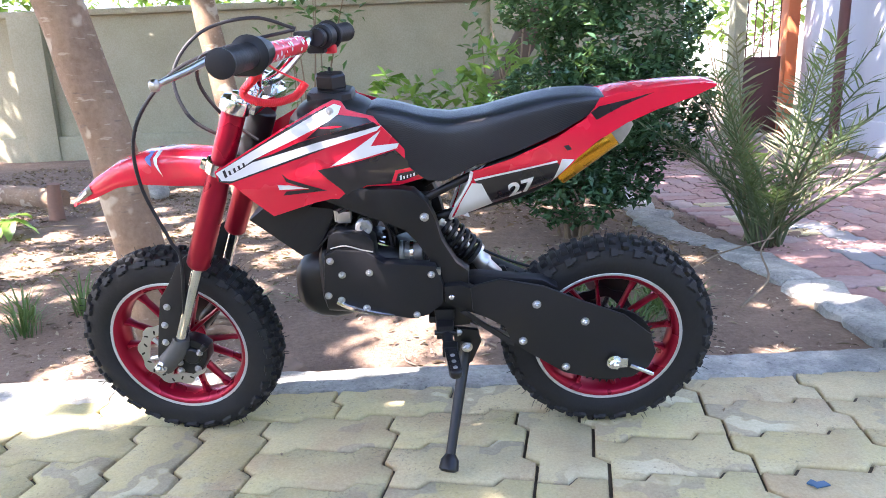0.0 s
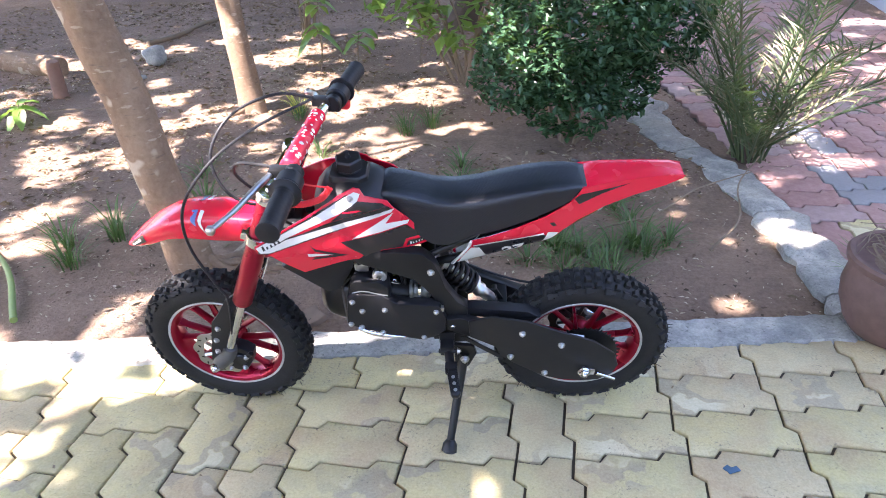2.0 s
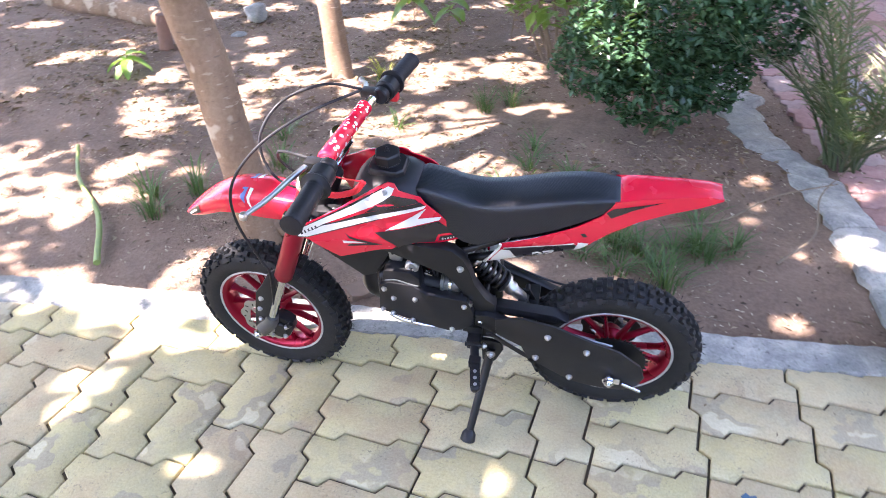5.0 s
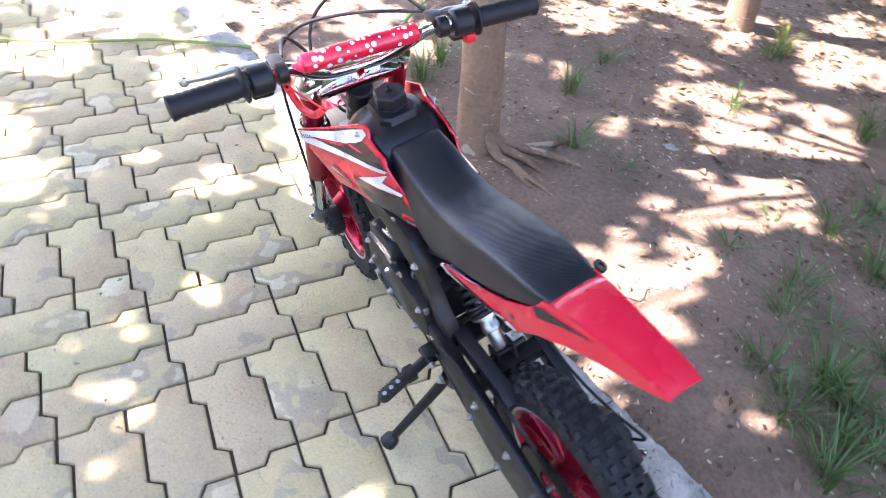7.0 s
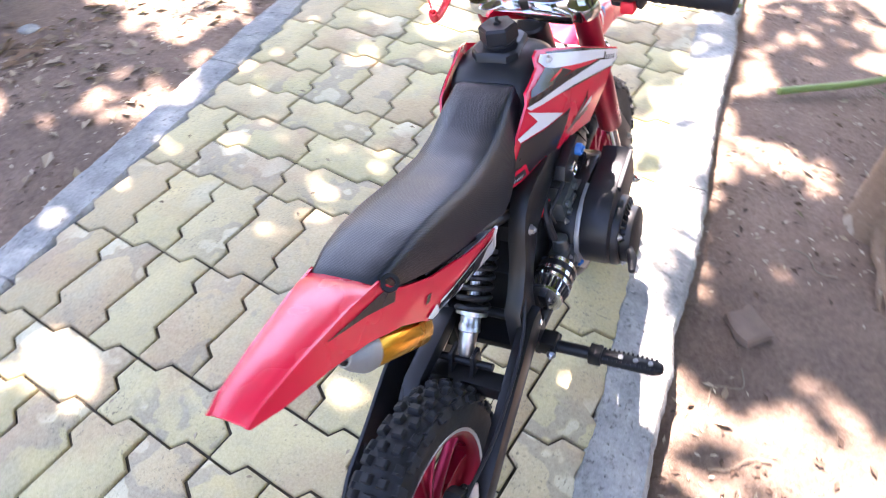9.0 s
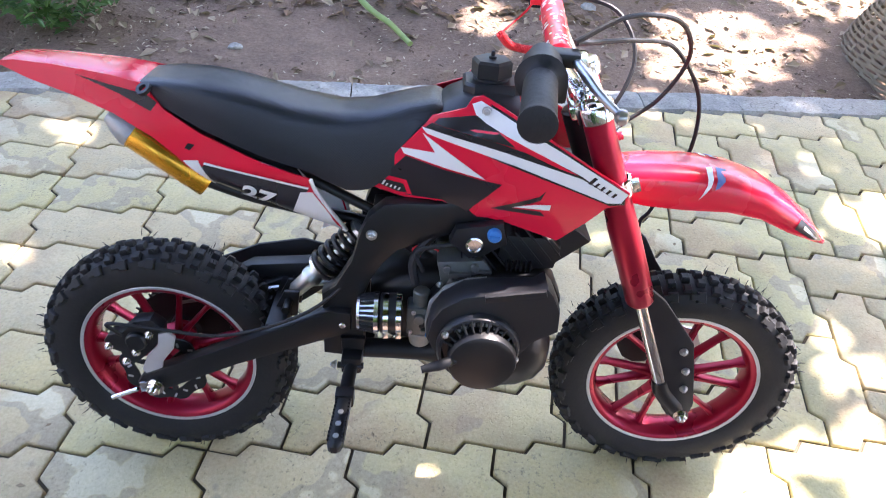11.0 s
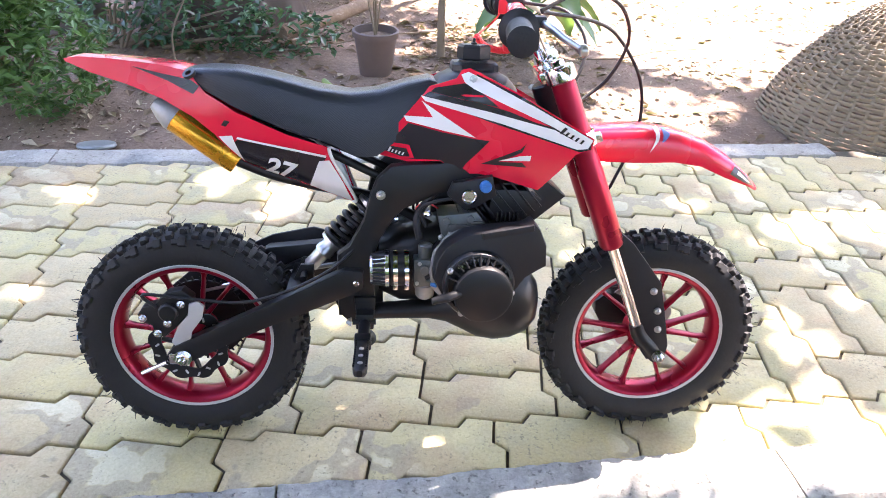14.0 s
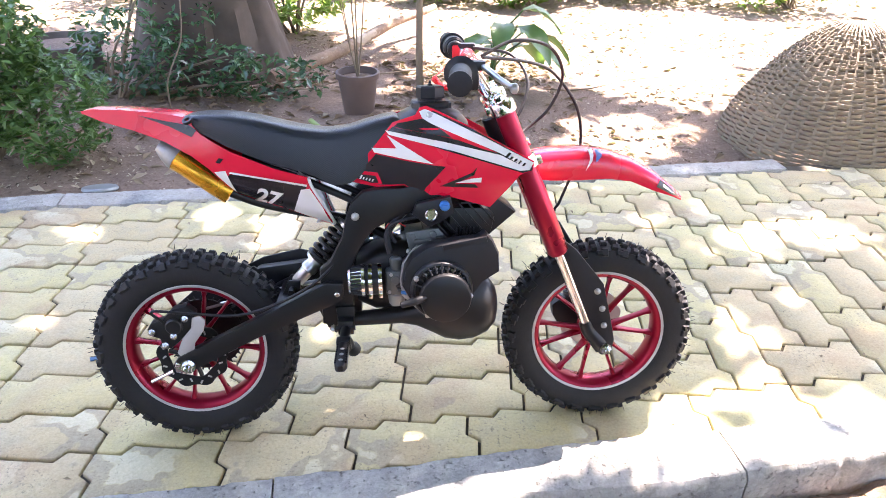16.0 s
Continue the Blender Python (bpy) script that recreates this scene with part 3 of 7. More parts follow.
tree("shaded_tree", (0.02, 4.5, -0.06), (1.5, 4.7, 2.6), 0.11, 0.08, (((1.2, 5.2, 4.2), (2.8, 1.4, 0.6), 200), ((0.5, 1.6, 4.4), (1.3, 2.6, 0.5), 115)),
     "dark leaning tree trunk in front of the boundary wall", 9, mat=BARK_DARK)

# ---- compound wall behind the garden, gate and house wall ----
def wall_of(name, origin, turn, length, high, mat, label, posts=()):
    w = empty(name, Matrix.Translation(origin) @ Matrix.Rotation(turn, 4, "Z"))
    tagged(w, label, "wall", kind="structure")
    bm = bmesh.new()
    block(bm, (length / 2, 0.10, high / 2 - 0.15), (length, 0.14, high + 0.3))
    part("wall_panel", bm, mat, w)
    bm = bmesh.new()
    block(bm, (length / 2, 0.01, 0.0), (length, 0.10, 0.46), bevel=0.012)
    part("plinth", bm, mat, w)
    for p in posts:
        bm = bmesh.new()
        block(bm, (p, 0.0, high / 2 - 0.12), (0.38, 0.12, high + 0.2), bevel=0.008)
        part("pilaster", bm, mat, w)
    bm = bmesh.new()
    block(bm, (length / 2, 0.07, high), (length, 0.26, 0.07), bevel=0.012)
    part("coping", bm, mat, w)
    return w


wall_of("wall_garden", (-11, 6.75, 0), 0.02, 13.6, 1.62, WALL, "cream plastered boundary wall with recessed panels", (0.6, 6.05, 11.6))
wall_of("wall_house", (3.84, 6.9, 0), radians(-96), 6.0, 3.2, SHADED_WHITE_WALL, "white painted house wall in shade")
wall_of("wall_yard", (12, -9, 0), radians(180), 24, 1.7, WALL, "cream boundary wall across the yard")
gate = empty("gate", Matrix.Translation((3.02, 7.0, 0)))
tagged(gate, "maroon metal gate hung on an orange painted post", "gate")
for x, mat in ((0.16, WALL), (0.74, ORANGE)):
    bm = bmesh.new()
    block(bm, (x, 0, 0.85), (0.13, 0.2, 2.0), bevel=0.01)
    part("gate_post", bm, mat, gate)
bm = bmesh.new()
block(bm, (0.45, 0, 0.42), (0.42, 0.03, 0.86), bevel=0.006)
part("gate_panel", bm, MAROON, gate)
for k in range(5):
    bm = bmesh.new()
    rod(bm, (0.27 + 0.09 * k, 0, 0.85), (0.27 + 0.09 * k, 0, 1.65), 0.008, n=8)
    part("gate_bar", bm, MAROON, gate)
bm = bmesh.new()
rod(bm, (3.53, 5.4, -0.05), (3.53, 5.4, 3.0), 0.045, n=14)
tagged(part("downpipe", bm, MAROON), "dark brown downpipe on the house wall", "pipe")


# ---- side path of red blocks beyond the garden ----
side_m = Matrix.Translation((1.42, 0.45, -0.045)) @ Matrix.Rotation(radians(3), 4, "Z")
side_path = empty("side_path", side_m)
tagged(side_path, "worn red and grey paving blocks beside the garden", "pavement", kind="structure")
bm = bmesh.new()
block(bm, (1.05, 3.1, -0.035), (2.1, 6.4, 0.03))
part("joint_bed", bm, BED, side_path)


def curved_kerb(name, pts, wide, label):
    line = smooth_line(pts, 10)
    k = empty(name)
    tagged(k, label, "kerb", kind="structure")
    step = 12
    for s in range(0, len(line) - 1, step):
        seg = line[s:s + step + 1]
        bm = bmesh.new()
        rows = []
        for i, q in enumerate(seg):
            j = s + i
            t = (line[min(j + 1, len(line) - 1)] - line[max(j - 1, 0)]).normalized()
            n = Vector((-t.y, t.x, 0))
            w = wide * (1 + 0.5 * noise.noise((j * 0.55, 1, 2)))
            z = q.z - 0.034 + 0.014 * noise.noise((j * 0.45, 4, 0)) + 0.008 * noise.noise((j * 1.7, 4, 0))
            q = q + n * (0.03 * noise.noise((j * 0.7, 8, 0)))
            cut = t * (0.004 if i == 0 else (-0.004 if i == len(seg) - 1 else 0))
            rows.append([bm.verts.new(Vector((q.x, q.y, 0)) + cut + n * o + Vector((0, 0, z + h))) for o, h in
                         ((-w / 2, -0.12), (-w / 2, -0.012), (-w / 2 + 0.015, 0), (0, 0.004), (w / 2 - 0.015, 0), (w / 2, -0.015), (w / 2, -0.12))])
        skin(bm, rows)
        part("kerb_stone", bm, KERB, k)
    return k


curved_kerb("kerb_side", ((1.10, 3.6, 0.0), (1.10, 2.6, 0.0), (1.10, 2.0, 0.0), (1.26, 1.5, 0.0), (1.33, 0.95, 0.0), (1.33, 0.5, 0.0)), 0.18, "broken pale concrete edging along the red path")

# ---- the dirt bike: u runs from front to rear, v to its right, w up its own plane ----
RED = plain("red plastic", (0.74, 0.013, 0.042), 0.26, grain=60, vary=0.08, bump=0.02, coat=0.4)
RED_METAL = plain("red anodised metal", (0.31, 0.006, 0.028), 0.30, 0.55, grain=80, vary=0.12, bump=0.03)
RED_SOFT = plain("red rubber", (0.70, 0.02, 0.03), 0.5, grain=90, vary=0.1)
BLACK = plain("black plastic", (0.012, 0.012, 0.014), 0.42, grain=120, vary=0.25, bump=0.06, spec=0.36)
BLACK_PAINT = plain("black satin paint", (0.010, 0.010, 0.011), 0.40, grain=70, vary=0.25, bump=0.04, spec=0.35)
BLACK_DECAL = plain("black sticker", (0.018, 0.014, 0.017), 0.28, grain=50, vary=0.2, bump=0.0, coat=0.3)
WHITE_DECAL = plain("white sticker", (0.74, 0.73, 0.71), 0.35, grain=50, vary=0.05, bump=0.0, coat=0.3)
LINING = plain("unpainted pale plastic", (0.60, 0.58, 0.68), 0.4, grain=40, vary=0.12, bump=0.02)
BLUE_DECAL = plain("blue sticker", (0.10, 0.16, 0.38), 0.35, grain=50, vary=0.2, bump=0.0)
LIP = plain("machined aluminium", (0.56, 0.56, 0.56), 0.42, 0.55, grain=120, vary=0.1, bump=0.05)
CHROME = plain("chrome", (0.72, 0.73, 0.75), 0.12, 1.0, grain=60, vary=0.06, bump=0.02)
STEEL = plain("dull steel", (0.50, 0.50, 0.50), 0.35, 1.0, grain=90, vary=0.2, bump=0.08)
ALLOY = plain("grey cast alloy", (0.33, 0.33, 0.32), 0.5, 0.6, grain=140, vary=0.25, bump=0.2)
GOLD = plain("gold anodised metal", (0.72, 0.33, 0.025), 0.25, 0.75, grain=90, vary=0.1, bump=0.03)
RUBBER = plain("tyre rubber", (0.017, 0.017, 0.018), 0.66, grain=160, vary=0.35, bump=0.25, spec=0.3)
GRIP = plain("grip rubber", (0.016, 0.016, 0.018), 0.5, grain=150, vary=0.3, bump=0.2, spec=0.3)
DARK_ALLOY = plain("dark cast alloy", (0.13, 0.14, 0.135), 0.45, 0.6, grain=140, vary=0.3, bump=0.25)
FORK_CAST = plain("grey painted casting", (0.085, 0.082, 0.078), 0.55, 0.2, grain=140, vary=0.25, bump=0.2)
BLUE_KNOB = plain("blue plastic", (0.02, 0.16, 0.45), 0.4, grain=60)


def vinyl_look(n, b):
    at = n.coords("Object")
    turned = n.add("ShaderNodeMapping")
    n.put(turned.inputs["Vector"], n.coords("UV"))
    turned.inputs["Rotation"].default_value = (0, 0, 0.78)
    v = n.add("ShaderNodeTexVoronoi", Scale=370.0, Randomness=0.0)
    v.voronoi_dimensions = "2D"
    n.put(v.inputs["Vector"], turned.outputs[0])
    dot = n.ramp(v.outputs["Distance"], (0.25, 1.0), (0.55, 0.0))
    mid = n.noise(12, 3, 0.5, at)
    # blue share of this base stands in for sky mirrored on black vinyl
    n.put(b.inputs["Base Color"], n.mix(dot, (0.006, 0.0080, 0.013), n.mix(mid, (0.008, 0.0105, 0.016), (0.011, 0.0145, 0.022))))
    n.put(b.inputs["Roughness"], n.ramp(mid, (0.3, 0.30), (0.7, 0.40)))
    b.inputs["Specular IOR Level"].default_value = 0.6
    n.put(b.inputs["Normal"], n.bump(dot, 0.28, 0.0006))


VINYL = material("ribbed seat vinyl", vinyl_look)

LEAN = radians(12)
bike = empty("dirt_bike", Matrix.Translation((0, 0.125, 0)) @ Matrix.Rotation(LEAN, 4, "X"))
tagged(bike, "small red and black dirt bike leaning on its side stand", "motorcycle")

# the bars, fork and front wheel are turned a little to the right
fork_axis = Vector((0.385, 0, 0.923)).normalized()
fork_pivot = Vector((-0.185, 0, 0.665))
STEER = Matrix.Translation(fork_pivot) @ Matrix.Rotation(radians(-5.0), 4, fork_axis) @ Matrix.Translation(-fork_pivot)


# the bar is bent a little lower on its right
BAR_BEND = STEER @ Matrix.Translation((0, -0.15, 0.757)) @ Matrix.Rotation(-0.045, 4, "X") @ Matrix.Translation((0, 0.15, -0.757))


def bit(name, bm, mat, parent=bike, label="", steer=False, angle=40):
    if steer:
        bmesh.ops.transform(bm, matrix=BAR_BEND if steer == "bar" else STEER, verts=bm.verts)
    return part(name, bm, mat, parent, label, angle)


def prism(bm, poly, v0, v1, bevel=0.002):
    """A flat plate with the outline poly in (u, w), from v0 to v1, edges softened."""
    lo, hi = min(v0, v1), max(v0, v1)
    front = [bm.verts.new((u, hi, w)) for u, w in poly]
    back = [bm.verts.new((u, lo, w)) for u, w in poly]
    n = len(poly)
    made = [bm.faces.new(front), bm.faces.new(back[::-1])]
    for i in range(n):
        made.append(bm.faces.new((front[i], back[i], back[(i + 1) % n], front[(i + 1) % n])))
    bmesh.ops.recalc_face_normals(bm, faces=made)
    if bevel:
        edges = [e for f in made[:2] for e in f.edges]
        bmesh.ops.bevel(bm, geom=edges, offset=bevel, segments=2, profile=0.6, affect="EDGES", clamp_overlap=True)
    return bm


def draped(bm, poly, surface, side, lift=0.0, thick=0.0, step=0.02):
    """A panel with the outline poly in (u, w) laid on v = surface(u, w), on the right (side 1) or the left (side -1)."""
    face = bm.faces.new([bm.verts.new((u, 0, w)) for u, w in poly])
    us, ws = [p[0] for p in poly], [p[1] for p in poly]
    for axis, lo, hi in ((0, min(us), max(us)), (2, min(ws), max(ws))):
        x = lo + step
        while x < hi:
            co, no = [0, 0, 0], [0, 0, 0]
            co[axis], no[axis] = x, 1
            bmesh.ops.bisect_plane(bm, geom=bm.verts[:] + bm.edges[:] + bm.faces[:], plane_co=co, plane_no=no, dist=1e-5)
            x += step
    bmesh.ops.triangulate(bm, faces=[f for f in bm.faces if len(f.verts) > 4])
    for v in bm.verts:
        v.co.y = side * (surface(v.co.x, v.co.z) + lift)
    if thick:
        made = bmesh.ops.extrude_face_region(bm, geom=bm.faces[:])["geom"]
        for v in made:
            if isinstance(v, bmesh.types.BMVert):
                v.co.y -= side * thick
    return bm


def hull(bm, stations, n=20, power=2.6):
    """Skins rounded sections (u, half width, bottom, top) along u."""
    rings = []
    for u, half, lo, hi in stations:
        r = []
        for i in range(n):
            a = 2 * math.pi * i / n
            c, s = math.cos(a), math.sin(a)
            x = math.copysign(abs(c) ** (2 / power), c) * half
            z = (lo + hi) / 2 + math.copysign(abs(s) ** (2 / power), s) * (hi - lo) / 2
            r.append(bm.verts.new((u, x, z)))
        rings.append(r)
    skin(bm, rings)
    return bm


def bolt(name, at, axis, r, mat, parent, steer=False):
    """A hexagon head on a washer."""
    bm = bmesh.new()
    at, axis = Vector(at), Vector(axis).normalized()
    lathe(bm, [(r * 1.25, 0), (r * 1.25, r * 0.25), (r, r * 0.25)], at, axis, 14)
    lathe(bm, [(r, r * 0.25), (r, r * 0.8), (r * 0.8, r)], at, axis, 6)
    lathe(bm, [(r * 0.5, r * 0.9), (r * 0.5, r * 1.3), (r * 0.35, r * 1.45)], at, axis, 10)
    return bit(name, bm, mat, parent, steer=steer)


# -- wheels --
def knob_mesh(long, wide, high):
    """One tread block with a chamfered top, tapering outwards."""
    bm = bmesh.new()
    rows = []
    for f, z in ((1.0, -0.004), (0.90, high * 0.7), (0.74, high)):
        rows.append([bm.verts.new((x * long * f, y * wide * f, z)) for x, y in ((-1, -1), (1, -1), (1, 1), (-1, 1))])
    skin(bm, rows)
    bmesh.ops.recalc_face_normals(bm, faces=bm.faces)
    me = bpy.data.meshes.new("tread_knob")
    bm.to_mesh(me)
    bm.free()
    me.materials.append(RUBBER)
    return me


KNOB = {"centre": knob_mesh(0.0064, 0.0080, 0.0088), "middle": knob_mesh(0.0066, 0.0066, 0.0088), "inner": knob_mesh(0.0066, 0.0060, 0.0088),
        "short": knob_mesh(0.0070, 0.0050, 0.0050), "long": knob_mesh(0.0070, 0.0085, 0.0050)}


def wheel(name, centre, steer, label):
    cu, cw = centre
    mid = Vector((cu, 0, cw))
    ax = Vector((0, 1, 0))
    rg = random.Random(len(name))
    bm = bmesh.new()
    lathe(bm, [(0.133, -0.027), (0.128, -0.026), (0.1225, -0.020), (0.1195, -0.008), (0.1195, 0.008), (0.1225, 0.020), (0.128, 0.026), (0.133, 0.027),
               (0.137, 0.024), (0.126, 0.012), (0.1245, 0), (0.126, -0.012), (0.137, -0.024)], mid, ax, 64, True)
    w = bit(name, bm, RED_METAL, bike, label, steer)
    for s in (-1, 1):
        bm = bmesh.new()
        lathe(bm, [(0.1325, s * 0.0276), (0.1370, s * 0.0286), (0.1390, s * 0.0270), (0.1385, s * 0.0225), (0.1328, s * 0.0235)], mid, ax, 64, True)
        bit("rim_lip", bm, LIP, w, "bare machined rim edge", steer)
    for k in range(12):
        a = 2 * math.pi * (k + 0.3) / 12 + (0.04 if k % 2 else -0.04)
        d = Vector((math.cos(a), 0, math.sin(a)))
        t = Vector((-math.sin(a), 0, math.cos(a)))
        bm = bmesh.new()
        rings = []
        for r, wid, dep in ((0.026, 0.0056, 0.012), (0.06, 0.0036, 0.009), (0.104, 0.0031, 0.008), (0.1215, 0.0058, 0.011)):
            c = mid + d * r + t * (0.010 * (1 if k % 2 else -1) * (0.1165 - r) / 0.09 * 0.4)
            rings.append([bm.verts.new(c + t * x + ax * y) for x, y in ((-wid, -dep * 0.6), (-wid * 0.6, -dep), (wid * 0.6, -dep), (wid, -dep * 0.6),
                                                                        (wid, dep * 0.6), (wid * 0.6, dep), (-wid * 0.6, dep), (-wid, dep * 0.6))])
        skin(bm, rings)
        bit("spoke", bm, RED_METAL, w, steer=steer)
    bm = bmesh.new()
    lathe(bm, [(0.012, -0.045), (0.022, -0.043), (0.026, -0.032), (0.034, -0.020), (0.030, -0.012), (0.030, 0.012), (0.034, 0.020), (0.026, 0.032), (0.022, 0.043), (0.012, 0.045)], mid, ax, 28)
    bit("hub", bm, RED_METAL, w, steer=steer)
    # tyre: carcass, tread blocks and moulding hairs
    bm = bmesh.new()
    lathe(bm, [(0.1345, -0.026), (0.145, -0.032), (0.158, -0.0345), (0.172, -0.034), (0.183, -0.029), (0.1885, -0.016), (0.190, 0), (0.1885, 0.016), (0.183, 0.029),
               (0.172, 0.034), (0.158, 0.0345), (0.145, 0.032), (0.1345, 0.026), (0.130, 0.015), (0.130, -0.015)], mid, ax, 96, True)

    tyre = bit("tyre", bm, RUBBER, w, "knobbly black off-road tyre", steer, 30)

    def knob(angle, across, tilt, kind, r0):
        d = Vector((math.cos(angle), 0, math.sin(angle)))
        t = Vector((math.sin(angle), 0, -math.cos(angle)))
        out = (d * math.cos(tilt) + ax * math.sin(tilt)).normalized()
        side = (ax * math.cos(tilt) - d * math.sin(tilt)).normalized()
        m = Matrix((t, side, out)).transposed().to_4x4()
        m.translation = mid + d * r0 + ax * across
        ob = new("tread_knob", KNOB[kind])
        ob.parent = w
        ob.matrix_local = STEER @ m if steer else m

    count = 56
    for k in range(count):
        a = 2 * math.pi * k / count
        st = math.pi / count
        if k % 2:
            knob(a, 0.0, 0.0, "centre", 0.190)
            for s in (-1, 1):
                knob(a, s * 0.021, s * 0.45, "middle", 0.186)
        else:
            for s in (-1, 1):
                knob(a, s * 0.0105, s * 0.15, "inner", 0.189)
        for s in (-1, 1):
            knob(a + (st if k % 2 else 0), s * 0.0305, s * 1.0, "short" if k % 2 else "long", 0.180)
    bm = bmesh.new()
    for k in range(170):
        a = rg.uniform(0, 2 * math.pi)
        s = rg.choice((-1, 1))
        d = Vector((math.cos(a), 0, math.sin(a)))
        c = mid + d * rg.uniform(0.189, 0.197) + ax * (s * rg.uniform(0.008, 0.033))
        tip = c + (d + ax * s * rg.uniform(0.0, 0.9) + Vector((rg.gauss(0, 0.3), 0, rg.gauss(0, 0.3)))).normalized() * rg.uniform(0.006, 0.013)
        rod(bm, c, tip, 0.0008, 0.0004, 4)
    hairs = bit("moulding_hairs", bm, RUBBER, w, "thin rubber hairs on a new tyre", steer, 30)
    tagged(hairs, kind="stuff")
    return w


REAR, FRONT = (0.417, 0.200), (-0.400, 0.196)
rear_wheel = wheel("rear_wheel", REAR, False, "red cast rear wheel")
front_wheel = wheel("front_wheel", FRONT, True, "red cast front wheel")


def brake_disc(name, parent, centre, v, steer, mat, label, side):
    mid = Vector((centre[0], v, centre[1]))
    bm = bmesh.new()
    n = 108
    rows = []
    for v_off in (-0.0015, 0.0015):
        outer, inner = [], []
        for i in range(n):
            a = 2 * math.pi * i / n
            ro = 0.0660 + 0.0028 * math.copysign(abs(math.sin(9 * a)) ** 0.6, math.sin(9 * a))
            ri = 0.0455 + 0.0020 * math.sin(6 * a)
            outer.append(bm.verts.new(mid + Vector((math.cos(a) * ro, v_off, math.sin(a) * ro))))
            inner.append(bm.verts.new(mid + Vector((math.cos(a) * ri, v_off, math.sin(a) * ri))))
        rows.append((outer, inner))
    (o0, i0), (o1, i1) = rows
    for i in range(n):
        j = (i + 1) % n
        bm.faces.new((o1[i], o1[j], i1[j], i1[i]))
        bm.faces.new((o0[i], i0[i], i0[j], o0[j]))
        bm.faces.new((o0[i], o0[j], o1[j], o1[i]))
        bm.faces.new((i0[i], i1[i], i1[j], i0[j]))
    for k in range(6):
        a = 2 * math.pi * (k + 0.25) / 6
        d = Vector((math.cos(a), 0, math.sin(a)))
        rod(bm, mid + d * 0.022, mid + d * 0.046, 0.0045, n=6)
    disc = bit(name, bm, mat, parent, label, steer)
    for k in range(18):
        a = 2 * math.pi * k / 18
        d = Vector((math.cos(a), 0, math.sin(a)))
        t = Vector((-math.sin(a), 0, math.cos(a)))
        way = (d * 0.8 + t * (0.6 if k % 2 else -0.6)).normalized()
        across = Vector((0, 1, 0)).cross(way)
        c = mid + d * (0.0585 if k % 2 else 0.0535) + Vector((0, side * 0.0017, 0))
        bm = bmesh.new()
        skin(bm, [[bm.verts.new(c + way * (x * 0.0042) + across * (y * 0.0017) + Vector((0, side * h, 0))) for x, y in ((-1, -0.6), (-0.7, -1), (0.7, -1), (1, -0.6), (1, 0.6), (0.7, 1), (-0.7, 1), (-1, 0.6))] for h in (-0.0004, 0.0003)])
        bit("disc_slot", bm, LIP if mat is not STEEL else BLACK_PAINT, parent, "", steer)
    return disc


brake_disc("brake_disc", front_wheel, FRONT, -0.052, True, STEEL, "slotted steel brake disc", -1)
brake_disc("brake_disc", rear_wheel, REAR, 0.050, False, BLACK_PAINT, "slotted black brake disc", 1)
bm = bmesh.new()
mid = Vector((REAR[0], -0.048, REAR[1]))
lathe(bm, [(0.030, -0.002), (0.078, -0.002), (0.078, 0.002), (0.030, 0.002)], mid, (0, 1, 0), 40, True)
for k in range(40):
    a = 2 * math.pi * k / 40
    rod(bm, mid + Vector((math.cos(a), 0, math.sin(a))) * 0.077, mid + Vector((math.cos(a), 0, math.sin(a))) * 0.084, 0.0032, 0.0012, 5)
bit("sprocket", bm, BLACK_PAINT, rear_wheel)

# -- tank, seat and bodywork --
bm = bmesh.new()
hull(bm, [(-0.126, 0.032, 0.575, 0.618), (-0.121, 0.050, 0.560, 0.640), (-0.108, 0.062, 0.552, 0.654), (-0.085, 0.069, 0.546, 0.665), (-0.052, 0.071, 0.542, 0.669),
          (-0.020, 0.069, 0.540, 0.664), (0.000, 0.065, 0.540, 0.655), (0.014, 0.056, 0.545, 0.644), (0.023, 0.042, 0.560, 0.624)], 36, 3.0)
tank = bit("fuel_tank", bm, BLACK, bike, "black plastic fuel tank")
bm = bmesh.new()
rows = []
for f, z in ((1.0, 0.652), (0.98, 0.672), (0.90, 0.6755)):
    rows.append([bm.verts.new((-0.056 + x * f, y * f, z)) for x, y in ((-0.036, -0.020), (-0.028, -0.029), (0.024, -0.034), (0.038, -0.022), (0.038, 0.022), (0.024, 0.034), (-0.028, 0.029), (-0.036, 0.020))])
skin(bm, rows)
lathe(bm, [(0.023, 0.0), (0.023, 0.004), (0.021, 0.006)], (-0.054, 0, 0.674), (0, 0, 1), 28)
bit("filler_neck", bm, BLACK, tank)
bm = bmesh.new()
lathe(bm, [(0.0250, 0.0), (0.0265, 0.002), (0.0265, 0.019), (0.0235, 0.0225), (0.005, 0.0225)], (-0.054, 0, 0.679), (0, 0, 1), 6)
lathe(bm, [(0.0050, 0.0), (0.0050, 0.003), (0.0026, 0.004), (0.0026, 0.009), (0.001, 0.010)], (-0.054, 0, 0.7012), (0, 0, 1), 10)
bit("fuel_cap", bm, BLACK, tank, "black six-sided screw cap", angle=30)

